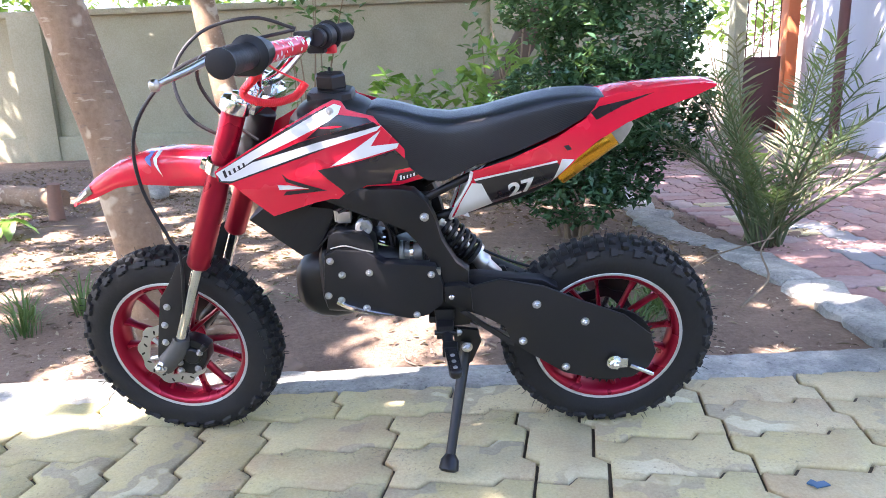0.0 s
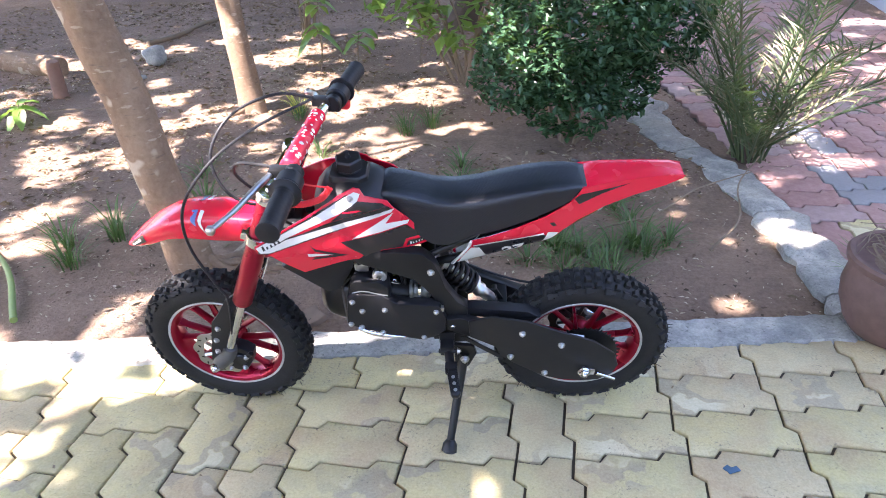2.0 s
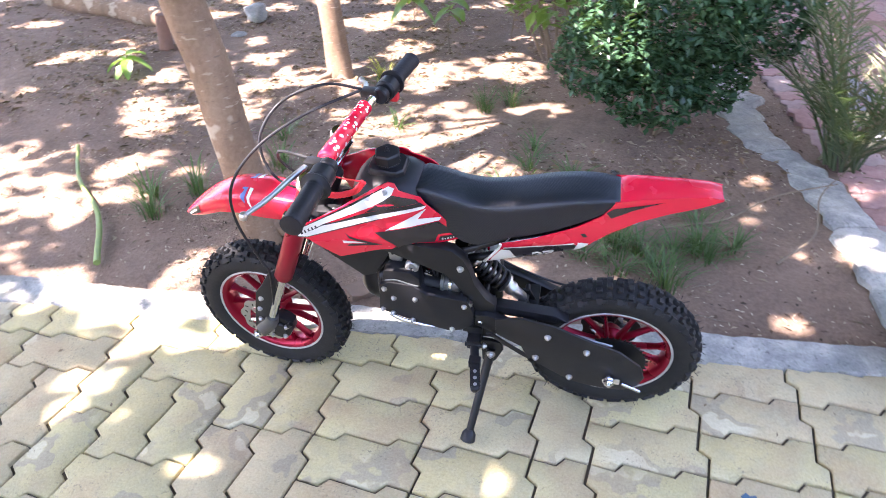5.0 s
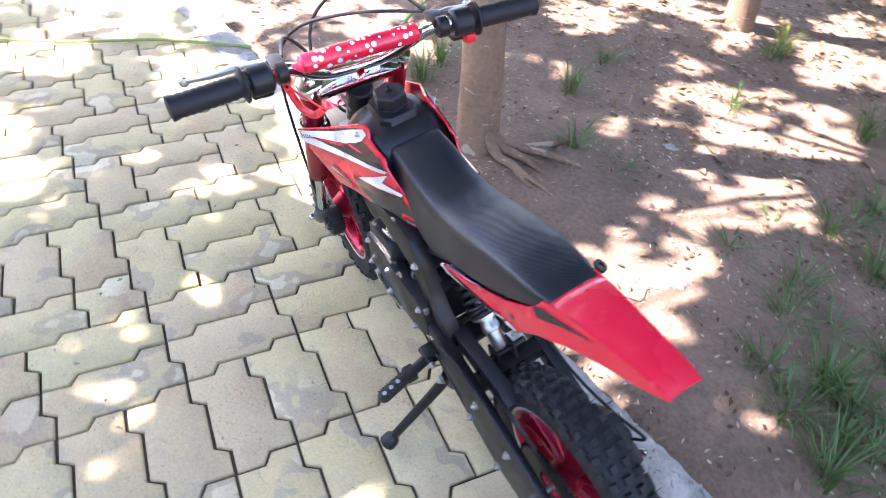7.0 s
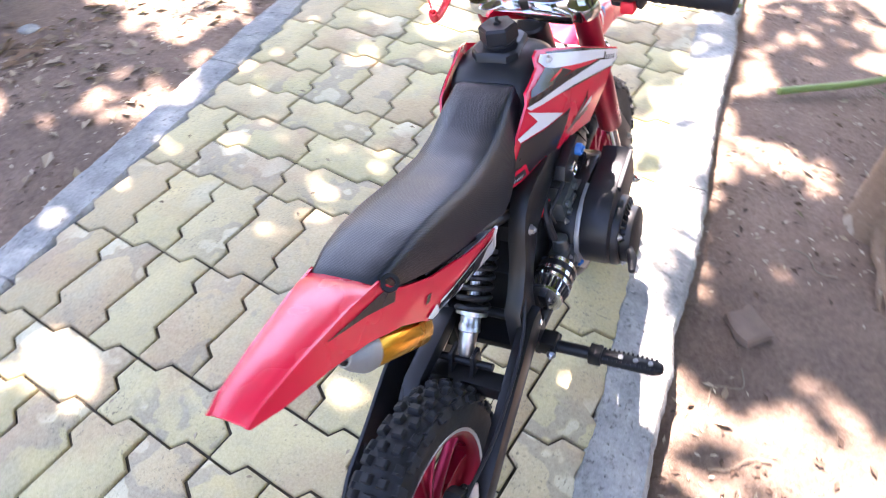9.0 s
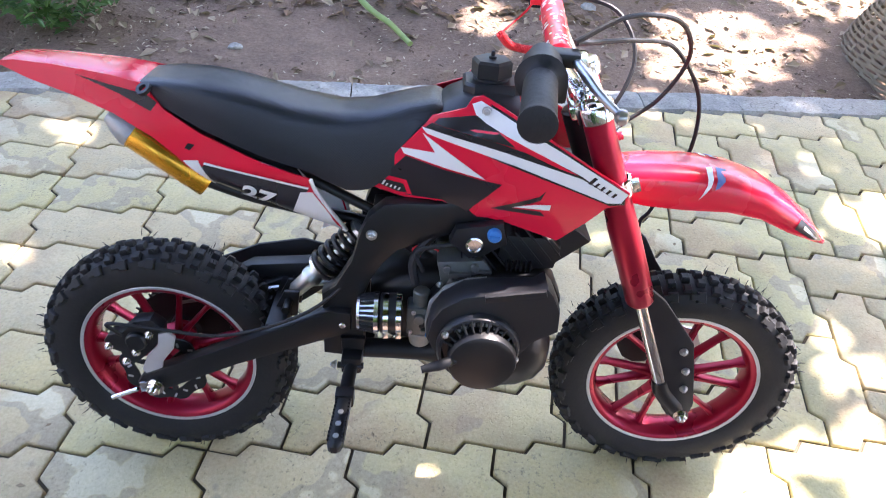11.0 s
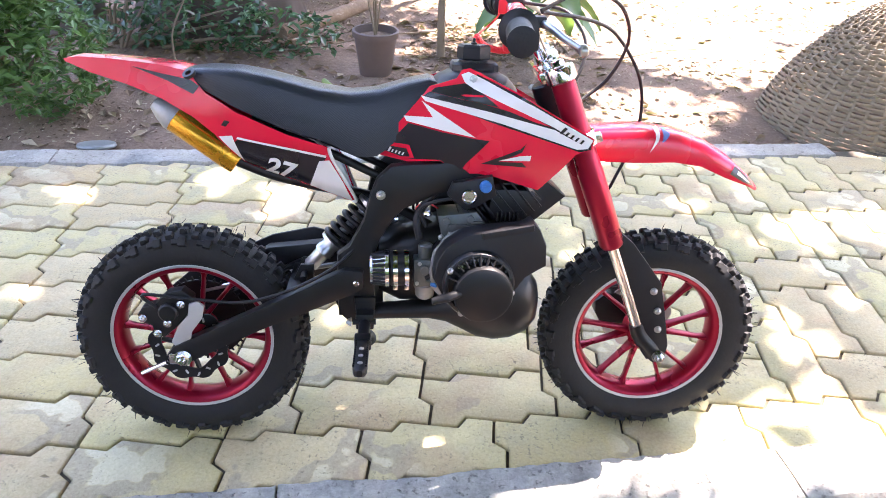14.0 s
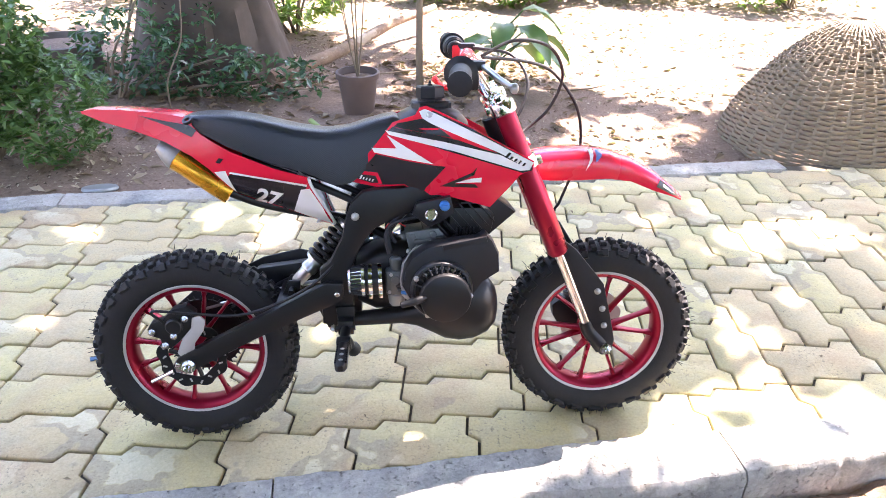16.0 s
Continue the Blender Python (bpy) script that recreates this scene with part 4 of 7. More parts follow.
SEAT_TOP = ((-0.004, 0.640), (0.012, 0.653), (0.05, 0.6455), (0.10, 0.631), (0.14, 0.6265), (0.19, 0.633), (0.26, 0.6505), (0.31, 0.659), (0.355, 0.660), (0.385, 0.657), (0.398, 0.649), (0.403, 0.641))
SEAT_LOW = ((-0.004, 0.630), (0.012, 0.622), (0.04, 0.590), (0.07, 0.556), (0.095, 0.534), (0.125, 0.530), (0.177, 0.555), (0.236, 0.572), (0.31, 0.603), (0.36, 0.630), (0.403, 0.637))
bm = bmesh.new()
rows = []
for k in range(41):
    u = -0.004 + 0.407 * k / 40
    top = np.interp(u, *zip(*SEAT_TOP))
    low = np.interp(u, *zip(*SEAT_LOW))
    half = float(np.interp(u, (-0.004, 0.01, 0.05, 0.12, 0.2, 0.28, 0.345, 0.375, 0.403), (0.034, 0.043, 0.047, 0.050, 0.052, 0.051, 0.046, 0.040, 0.033)))
    base = half * float(np.interp(u, (0, 0.15, 0.30, 0.37), (1.14, 1.10, 1.02, 0.98)))
    prof = []
    for x, f in ((-base, 0.0), (-base * 1.0, 0.35), (-half * 1.0, 0.76), (-half * 0.94, 0.91), (-half * 0.82, 0.975), (-half * 0.4, 1.0), (0, 1.0)):
        prof.append((x, f))
    prof = prof + [(-x, f) for x, f in prof[-2::-1]]
    ring_v = [bm.verts.new((u, x, low + (top - low) * f)) for x, f in prof]
    rows.append(ring_v)
skin(bm, rows)
uv = bm.loops.layers.uv.new("cover")
place = {}
for row in rows:
    run = 0.0
    for i, v in enumerate(row):
        run += (v.co - row[i - 1].co).length if i else 0.0
        place[v] = (v.co.x, run)
for f in bm.faces:
    for loop in f.loops:
        loop[uv].uv = place[loop.vert]
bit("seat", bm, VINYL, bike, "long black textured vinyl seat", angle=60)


def shroud_face(u, w):
    return 0.080 + 0.175 * (-0.05 - u) - 0.55 * max(0.0, w - 0.632) - 0.22 * max(0.0, 0.545 - w) - 0.10 * max(0.0, u)


def rear_face(u, w):
    return 0.0545 + 0.10 * (0.30 - u) * (1.0 if u < 0.30 else 0.95) - 0.11 * max(0.0, w - 0.60) - 0.40 * max(0.0, 0.555 - w) - tuck(u, w)


def tuck(u, w):
    """The number field rolls inwards along its lower edge."""
    low = 0.445 + 0.392 * (u - 0.136)
    return 18.0 * max(0.0, low + 0.030 - w) ** 2 if 0.13 < u < 0.33 else 0.0


SHROUD = ((-0.230, 0.577), (-0.17, 0.609), (-0.12, 0.636), (-0.06, 0.664), (-0.042, 0.671), (-0.030, 0.668), (-0.022, 0.656), (0.019, 0.643), (0.06, 0.592), (0.099, 0.547),
          (0.094, 0.533), (0.05, 0.525), (0.0, 0.530), (-0.035, 0.510), (-0.060, 0.512), (-0.085, 0.508), (-0.155, 0.489), (-0.185, 0.525), (-0.205, 0.552), (-0.228, 0.561))
SHROUD_MARKS = (
    ("sticker_black", BLACK_DECAL, 0.0006, ((-0.226, 0.5605), (-0.225, 0.5765), (-0.12, 0.634), (-0.052, 0.6635), (-0.052, 0.655), (-0.165, 0.597), (-0.06, 0.622), (0.019, 0.636), (0.028, 0.629), (-0.07, 0.596), (-0.21, 0.556))),
    ("sticker_black", BLACK_DECAL, 0.0006, ((-0.034, 0.650), (0.010, 0.642), (0.017, 0.636), (-0.088, 0.617), (-0.140, 0.602), (-0.067, 0.636))),
    ("sticker_red", RED, 0.0010, ((-0.165, 0.592), (-0.055, 0.641), (-0.085, 0.618), (-0.140, 0.598))),
    ("sticker_white", WHITE_DECAL, 0.0014, ((-0.228, 0.575), (-0.14, 0.620), (-0.061, 0.657), (-0.040, 0.666), (-0.029, 0.662), (-0.034, 0.651), (-0.047, 0.643), (-0.10, 0.620), (-0.168, 0.592), (-0.221, 0.562))),
    ("sticker_white", WHITE_DECAL, 0.0014, ((-0.223, 0.562), (-0.170, 0.588), (-0.069, 0.611), (0.032, 0.630), (0.025, 0.622), (-0.089, 0.594), (-0.205, 0.560))),
    ("sticker_white", WHITE_DECAL, 0.0014, ((-0.053, 0.570), (0.030, 0.622), (0.013, 0.598), (0.057, 0.598), (0.053, 0.590), (-0.002, 0.579))),
    ("sticker_black", BLACK_DECAL, 0.0008, ((-0.074, 0.566), (-0.052, 0.568), (-0.002, 0.576), (0.050, 0.587), (0.082, 0.551), (0.074, 0.541), (0.048, 0.530), (0.0, 0.532), (-0.031, 0.513), (-0.040, 0.528))),
    ("sticker_red", RED, 0.0012, ((0.040, 0.532), (0.048, 0.553), (0.084, 0.556), (0.090, 0.540), (0.060, 0.530))),
    ("sticker_black", BLACK_DECAL, 0.0016, ((0.047, 0.534), (0.052, 0.547), (0.085, 0.550), (0.088, 0.542), (0.060, 0.533))),
    ("sticker_black", BLACK_DECAL, 0.0008, ((-0.130, 0.566), (-0.122, 0.556), (-0.063, 0.529), (-0.133, 0.527), (-0.126, 0.534), (-0.090, 0.534), (-0.124, 0.551))),
    ("sticker_white", WHITE_DECAL, 0.0014, ((-0.138, 0.547), (-0.120, 0.545), (-0.090, 0.536), (-0.137, 0.538))),
)


def lettering(text, size, at, slope, surface, side, lift, mat, parent, name, lean=0.0):
    """Raised print of real characters on a side panel, reading from front to back on the left and back to front on the right."""
    cu = bpy.data.curves.new("print", "FONT")
    cu.body, cu.size, cu.align_x, cu.align_y, cu.shear, cu.offset = text, size, "CENTER", "CENTER", lean, size * 0.035
    tmp = new("print", cu)
    me = bpy.data.meshes.new_from_object(tmp)
    bpy.data.objects.remove(tmp)
    bm = bmesh.new()
    bm.from_mesh(me)
    for axis in (0, 1):
        for k in range(-8, 9):
            no = (1 - axis, axis, 0)
            bmesh.ops.bisect_plane(bm, geom=bm.verts[:] + bm.edges[:] + bm.faces[:], plane_co=[x * k * size / 8 for x in no], plane_no=no, dist=1e-6)
    bm.to_mesh(me)
    bm.free()
    c, s = math.cos(slope), math.sin(slope)
    for v in me.vertices:
        x, y = v.co.x, v.co.y
        du, dw = x * c - y * s, x * s + y * c
        u, w = at[0] - side * du, at[1] + dw
        v.co = (u, side * (surface(u, w) + lift), w)
    me.name = name
    me.materials.clear()
    me.materials.append(mat)
    ob = new(name, me)
    ob.parent = parent
    return ob


def strokes(bm, at, slope, width, height, count, surface, side, lift):
    """Short slanted bars in a row, standing for small script."""
    c, s = math.cos(slope), math.sin(slope)
    for i in range(count):
        x0 = (i / count - 0.5) * width
        hh = height * (1.0 if i == 0 else 0.62)
        xb = x0 + width / count * (0.55 if i == 0 else 0.42)
        q = []
        for x, y in ((x0, 0), (xb, 0), (xb + y_lean(hh), hh), (x0 + y_lean(hh), hh)):
            u, w = at[0] - side * (x * c - y * s), at[1] + x * s + y * c
            q.append(bm.verts.new((u, side * (surface(u, w) + lift), w)))
        bm.faces.new(q)


def y_lean(y):
    return y * 0.25


PANEL = ((0.172, 0.548), (0.236, 0.566), (0.31, 0.597), (0.355, 0.625), (0.368, 0.640), (0.376, 0.655), (0.42, 0.663), (0.49, 0.669), (0.540, 0.6705), (0.561, 0.667), (0.558, 0.663), (0.525, 0.649),
         (0.47, 0.633), (0.42, 0.614), (0.375, 0.588), (0.345, 0.563), (0.330, 0.545), (0.307, 0.512), (0.26, 0.493), (0.204, 0.472), (0.15, 0.448), (0.136, 0.445), (0.133, 0.453), (0.150, 0.492), (0.168, 0.530))
PANEL_MARKS = (
    ("sticker_black", BLACK_DECAL, 0.0007, ((0.176, 0.531), (0.310, 0.556), (0.325, 0.543), (0.303, 0.513), (0.256, 0.495), (0.204, 0.475), (0.195, 0.500))),
    ("sticker_white", WHITE_DECAL, 0.0012, ((0.172, 0.526), (0.188, 0.524), (0.207, 0.4755), (0.150, 0.4515), (0.138, 0.4485), (0.152, 0.487))),
    ("sticker_white", WHITE_DECAL, 0.0012, ((0.176, 0.534), (0.310, 0.560), (0.312, 0.557), (0.177, 0.530))),
    ("sticker_white", WHITE_DECAL, 0.0014, ((0.318, 0.562), (0.338, 0.560), (0.327, 0.545), (0.306, 0.516), (0.312, 0.540))),
    ("sticker_black", BLACK_DECAL, 0.0007, ((0.362, 0.634), (0.375, 0.643), (0.42, 0.651), (0.462, 0.660), (0.41, 0.641), (0.372, 0.622))),
)
for side in (-1, 1):
    bm = bmesh.new()
    draped(bm, SHROUD, shroud_face, side, 0, 0.0035, 0.012)
    shroud = bit("tank_shroud", bm, RED, bike, "glossy red side shroud with white and black graphics", angle=55)
    for name, mat, lift, poly in SHROUD_MARKS:
        bm = bmesh.new()
        draped(bm, poly, shroud_face, side, lift + 0.0004, 0, 0.012)
        bit(name, bm, mat, shroud, angle=60)
    bm = bmesh.new()
    strokes(bm, (-0.196, 0.575), radians(-side * 25) if side > 0 else radians(25), 0.042, 0.0115, 5, shroud_face, side, 0.0022)
    bit("script_mark", bm, BLACK_DECAL, shroud)
    bm = bmesh.new()
    strokes(bm, (0.068, 0.538), radians(-side * 12), 0.028, 0.008, 5, shroud_face, side, 0.0026)
    bit("script_mark", bm, WHITE_DECAL, shroud)
    bolt("shroud_bolt", (-0.047, side * (shroud_face(-0.047, 0.656) + 0.0015), 0.656), (0, side, 0), 0.005, STEEL, shroud)

    bm = bmesh.new()
    draped(bm, PANEL, rear_face, side, 0, 0.003, 0.008)
    panel = bit("rear_side_panel", bm, RED, bike, "red rear panel with black number field and white flash", angle=55)
    for name, mat, lift, poly in PANEL_MARKS:
        bm = bmesh.new()
        draped(bm, poly, rear_face, side, lift + 0.0005, 0, 0.007)
        bit(name, bm, mat, panel, angle=60)
    lettering("27", 0.043, (0.252, 0.507), radians(-side * 16), rear_face, side, 0.0026, WHITE_DECAL, panel, "race_number", 0.15)
    bm = bmesh.new()
    draped(bm, ((0.174, 0.546), (0.270, 0.575), (0.270, 0.500), (0.204, 0.475), (0.150, 0.452), (0.138, 0.449), (0.152, 0.492), (0.169, 0.530)), rear_face, side, -0.0052, 0.001, 0.014)
    bit("panel_lining", bm, LINING, panel, "pale lavender unpainted inner face", angle=55)
    # folded lip of the air scoop at the panel's front, and the dark vent
    bm = bmesh.new()
    pts = [(0.172, 0.548), (0.168, 0.530), (0.150, 0.492), (0.133, 0.453), (0.137, 0.446)]
    tube(bm, [(u, side * (rear_face(u, w) + 0.000), w) for u, w in pts], 0.0028, 8, 5)
    bit("scoop_lip", bm, WHITE_DECAL, panel)
    bm = bmesh.new()
    inner = [bm.verts.new((u + 0.004, side * (rear_face(u, w) - 0.003), w)) for u, w in pts]
    deep = [bm.verts.new((u + 0.030, side * (rear_face(u, w) - 0.036), w + 0.006)) for u, w in pts]
    skin(bm, [inner, deep], closed=False)
    bit("scoop_duct", bm, WHITE_DECAL, panel)
    bm = bmesh.new()
    draped(bm, ((0.320, 0.583), (0.328, 0.585), (0.334, 0.577), (0.327, 0.575)), rear_face, side, 0.0012, 0, 0.02)
    bit("vent_slot", bm, BLACK_DECAL, panel)

bm = bmesh.new()
rows = []
for u, w in ((0.374, 0.640), (0.384, 0.655), (0.403, 0.6615), (0.43, 0.664), (0.49, 0.669), (0.540, 0.6705), (0.559, 0.666)):
    half = rear_face(u, w) - 0.0005
    rows.append([bm.verts.new((u, half * x, w + 0.003 * (1 - x ** 4) - 0.001)) for x in (-1, -0.85, -0.5, 0, 0.5, 0.85, 1)])
skin(bm, rows, closed=False)
under = bmesh.ops.extrude_face_region(bm, geom=bm.faces[:])["geom"]
for v in under:
    if isinstance(v, bmesh.types.BMVert):
        v.co.z -= 0.003
bit("rear_fender", bm, RED, bike, "red upswept rear fender", angle=60)
bm = bmesh.new()
rows = []
for u, w in ((0.20, 0.50), (0.30, 0.545), (0.36, 0.585), (0.43, 0.622), (0.53, 0.652)):
    half = rear_face(u, w) - 0.004
    rows.append([bm.verts.new((u, half * x, w - 0.002)) for x in (-1, -0.5, 0, 0.5, 1)])
skin(bm, rows, closed=False)
bit("under_tray", bm, BLACK, bike)
bm = bmesh.new()
lathe(bm, [(0.0050, -0.0025), (0.0095, -0.0025), (0.0095, 0.0025), (0.0050, 0.0025)], (0.374, 0.050, 0.652), (0.3, 0.5, 0.8), 16, True)
rod(bm, (0.372, 0.030, 0.647), (0.373, 0.042, 0.650), 0.004)
bit("seat_ring", bm, BLACK, bike)

# -- exhaust --
bm = bmesh.new()
ea, eb = Vector((0.318, 0.018, 0.512)), Vector((0.412, 0.018, 0.583))
ed = (eb - ea).normalized()
lathe(bm, [(0.016, 0.0), (0.0215, 0.001), (0.0225, 0.004), (0.0225, (eb - ea).length - 0.002), (0.021, (eb - ea).length)], ea, ed, 32)
can = bit("exhaust_can", bm, GOLD, bike, "gold anodised exhaust silencer")
bm = bmesh.new()
lathe(bm, [(0.0232, -0.003), (0.0232, 0.003), (0.017, 0.020), (0.0095, 0.034), (0.0075, 0.034), (0.007, 0.022)], eb, ed, 28)
bit("end_cap", bm, ALLOY, can)
bm = bmesh.new()
tube(bm, [ea + ed * 0.005, (0.27, 0.006, 0.490), (0.20, 0.0, 0.47), (0.10, -0.01, 0.445), (0.0, 0.02, 0.40), (-0.06, 0.05, 0.36)], 0.009, 12)
bit("exhaust_pipe", bm, BLACK_PAINT, bike)

# -- frame --
SPAR = ((-0.105, 0.556), (-0.03, 0.533), (0.006, 0.526), (0.045, 0.525), (0.076, 0.521), (0.098, 0.500), (0.110, 0.470), (0.120, 0.430), (0.143, 0.388), (0.163, 0.372), (0.163, 0.262),
        (0.100, 0.256), (0.104, 0.365), (0.093, 0.398), (0.075, 0.428), (0.056, 0.450), (0.020, 0.466), (-0.038, 0.490), (-0.108, 0.524))
for side in (-1, 1):
    bm = bmesh.new()
    prism(bm, SPAR, side * 0.044, side * 0.072, 0.007)
    spar = bit("frame_spar", bm, BLACK_PAINT, bike, "black welded frame plate", angle=50)
    bolt("pivot_bolt", (0.132, side * 0.074, 0.328), (0, side, 0), 0.0100, CHROME, spar)
    bolt("spar_bolt", (0.092, side * 0.073, 0.475), (0, side, 0), 0.0062, STEEL, spar)
    bm = bmesh.new()
    tube(bm, [(0.085, side * 0.042, 0.492), (0.11, side * 0.042, 0.505), (0.20, side * 0.034, 0.545), (0.30, side * 0.030, 0.580)], 0.007, 10)
    bit("subframe_tube", bm, BLACK_PAINT, bike)
    bm = bmesh.new()
    tube(bm, [(-0.095, side * 0.056, 0.541), (-0.130, side * 0.046, 0.550), (-0.175, side * 0.026, 0.560)], 0.0120, 14)
    bit("frame_tube", bm, BLACK_PAINT, bike)
bm = bmesh.new()
rod(bm, fork_pivot + fork_axis * -0.02 + Vector((0.02, 0, 0)), fork_pivot + fork_axis * -0.125 + Vector((0.02, 0, 0)), 0.024, n=20, bevel=0.003)
block(bm, (-0.185, 0, 0.545), (0.05, 0.09, 0.05), bevel=0.008)
bit("frame_head", bm, BLACK_PAINT, bike)
bm = bmesh.new()
rod(bm, (0.132, -0.085, 0.329), (0.132, 0.085, 0.329), 0.008)
bit("pivot_shaft", bm, BLACK_PAINT, bike)
bm = bmesh.new()
block(bm, (0.118, 0, 0.270), (0.060, 0.13, 0.014), bevel=0.003)
bit("frame_bridge", bm, BLACK_PAINT, bike)
bm = bmesh.new()
block(bm, (0.082, 0, 0.462), (0.030, 0.10, 0.030), bevel=0.004)
bit("frame_bridge", bm, BLACK_PAINT, bike)
bm = bmesh.new()
prism(bm, ((-0.213, 0.468), (-0.170, 0.500), (-0.064, 0.485), (-0.064, 0.470), (-0.100, 0.405), (-0.128, 0.395)), -0.050, 0.050, 0.006)
bit("front_guard", bm, BLACK, bike, "black plastic guard ahead of the cylinder")

# -- swingarm, chain guard, shock --
for side in (-1, 1):
    bm = bmesh.new()
    prism(bm, ((0.120, 0.349), (0.150, 0.352), (0.300, 0.278), (0.435, 0.214), (0.447, 0.197), (0.438, 0.182), (0.415, 0.181), (0.290, 0.243), (0.135, 0.308), (0.120, 0.318)), side * 0.062, side * 0.086, 0.006)
    arm = bit("swingarm", bm, BLACK_PAINT, bike, angle=50)
    out = 0.088 if side > 0 else 0.097
    bolt("axle_nut", (REAR[0], side * (out + 0.003), REAR[1] - 0.002), (0, side, 0), 0.0115, CHROME, arm)
    bm = bmesh.new()
    block(bm, (0.424, side * (out + 0.0015), 0.195), (0.034, 0.004, 0.020), Matrix.Identity(4), 0.003)
    tube(bm, [(0.445, side * (out + 0.0015), 0.189), (0.462, side * (out + 0.0015), 0.181), (0.487, side * (out + 0.0015), 0.169)], 0.0036, 8)
    bit("chain_adjuster", bm, CHROME, arm)
bm = bmesh.new()
rod(bm, (REAR[0], -0.10, REAR[1]), (REAR[0], 0.10, REAR[1]), 0.006)
bit("rear_axle", bm, STEEL, bike)
bm = bmesh.new()
prism(bm, ((0.135, 0.350), (0.170, 0.357), (0.290, 0.345), (0.318, 0.328), (0.300, 0.322), (0.180, 0.330)), -0.060, -0.034, 0.003)
bit("arm_bridge", bm, BLACK, bike, "black guard above the swingarm")
bm = bmesh.new()
prism(bm, ((0.165, 0.352), (0.215, 0.365), (0.290, 0.350), (0.360, 0.318), (0.430, 0.290), (0.478, 0.250), (0.490, 0.212), (0.480, 0.182), (0.452, 0.160), (0.415, 0.156), (0.375, 0.160),
           (0.330, 0.172), (0.262, 0.218), (0.234, 0.242), (0.222, 0.272), (0.168, 0.304)), -0.094, -0.088, 0.0025)
guard = bit("chain_guard", bm, BLACK, bike, "black plastic chain cover with silver bolts", angle=50)
bm = bmesh.new()
prism(bm, ((0.146, 0.302), (0.156, 0.305), (0.200, 0.270), (0.240, 0.240), (0.238, 0.230), (0.222, 0.240), (0.186, 0.268)), -0.093, -0.089, 0.001)
bit("guard_strip", bm, BLACK, guard)
for u, w in ((0.278, 0.316), (0.362, 0.280), (0.255, 0.242), (0.332, 0.186)):
    bolt("guard_bolt", (u, -0.0945, w), (0, -1, 0), 0.0062, STEEL, guard)
bm = bmesh.new()
for w0, w1 in ((0.330, 0.255), (0.300, 0.135)):
    tube(bm, [(0.10, -0.052, w0 - 0.01), (0.25, -0.050, (w0 + w1) / 2), (REAR[0], -0.048, w1)], 0.0045, 6)
bit("chain", bm, STEEL, bike)
sa, sb = Vector((0.092, 0.0, 0.455)), Vector((0.222, 0.0, 0.318))
sd = (sb - sa).normalized()
bm = bmesh.new()
rod(bm, sa, sa + sd * 0.10, 0.0085, n=16)
lathe(bm, [(0.012, 0.0), (0.0245, 0.002), (0.0245, 0.008), (0.012, 0.010)], sa + sd * 0.020, sd, 24)
lathe(bm, [(0.012, 0.0), (0.0235, 0.002), (0.0235, 0.008), (0.015, 0.010), (0.015, 0.022), (0.0165, 0.024), (0.0165, 0.032), (0.0135, 0.034), (0.0125, 0.064), (0.009, 0.070)], sa + sd * 0.112, sd, 24)
shock = bit("rear_shock", bm, STEEL, bike, "silver rear shock absorber with black spring")
bm = bmesh.new()
x, y = sd.orthogonal().normalized(), sd.cross(sd.orthogonal().normalized())
tube(bm, [sa + sd * (0.028 + 0.086 * i / 60) + (x * math.cos(i * 0.62) + y * math.sin(i * 0.62)) * 0.0225 for i in range(61)], 0.0046, 8, 2)
bit("spring", bm, BLACK_PAINT, shock)
bm = bmesh.new()
rod(bm, sb + Vector((0, -0.045, 0)), sb + Vector((0, 0.045, 0)), 0.006)
for s in (-1, 1):
    prism(bm, ((0.205, 0.335), (0.228, 0.335), (0.250, 0.290), (0.210, 0.290)), s * 0.014, s * 0.020, 0.001)
block(bm, (0.235, 0, 0.293), (0.030, 0.13, 0.028), bevel=0.005)
bit("shock_mount", bm, BLACK_PAINT, bike)

# -- engine --
bm = bmesh.new()
hull(bm, [(-0.105, 0.035, 0.29, 0.39), (-0.095, 0.055, 0.275, 0.41), (-0.02, 0.062, 0.270, 0.42), (0.06, 0.060, 0.275, 0.40), (0.095, 0.045, 0.29, 0.38)], 20, 4.0)
engine = bit("crankcase", bm, BLACK_PAINT, bike, "small black two-stroke engine block")
bm = bmesh.new()
prism(bm, ((-0.082, 0.413), (-0.060, 0.424), (-0.010, 0.420), (0.019, 0.397), (0.106, 0.390), (0.119, 0.350), (0.117, 0.314), (0.090, 0.292), (0.060, 0.285), (0.0, 0.298), (-0.066, 0.322), (-0.092, 0.333)), -0.060, -0.086, 0.006)
cover = bit("gear_cover", bm, BLACK, engine, angle=50)
for u, w in ((-0.054, 0.377), (-0.007, 0.380), (0.099, 0.374), (-0.082, 0.337), (-0.060, 0.328), (-0.017, 0.311), (-0.072, 0.404), (0.070, 0.295)):
    bolt("cover_bolt", (u, -0.0862, w), (0, -1, 0), 0.0052, STEEL, engine)
bm = bmesh.new()
tube(bm, [(-0.068, -0.088, 0.325), (-0.04, -0.090, 0.312), (0.0, -0.088, 0.300), (0.03, -0.084, 0.293)], [0.004, 0.005, 0.004, 0.002], 8)
bit("kick_lever", bm, CHROME, engine)
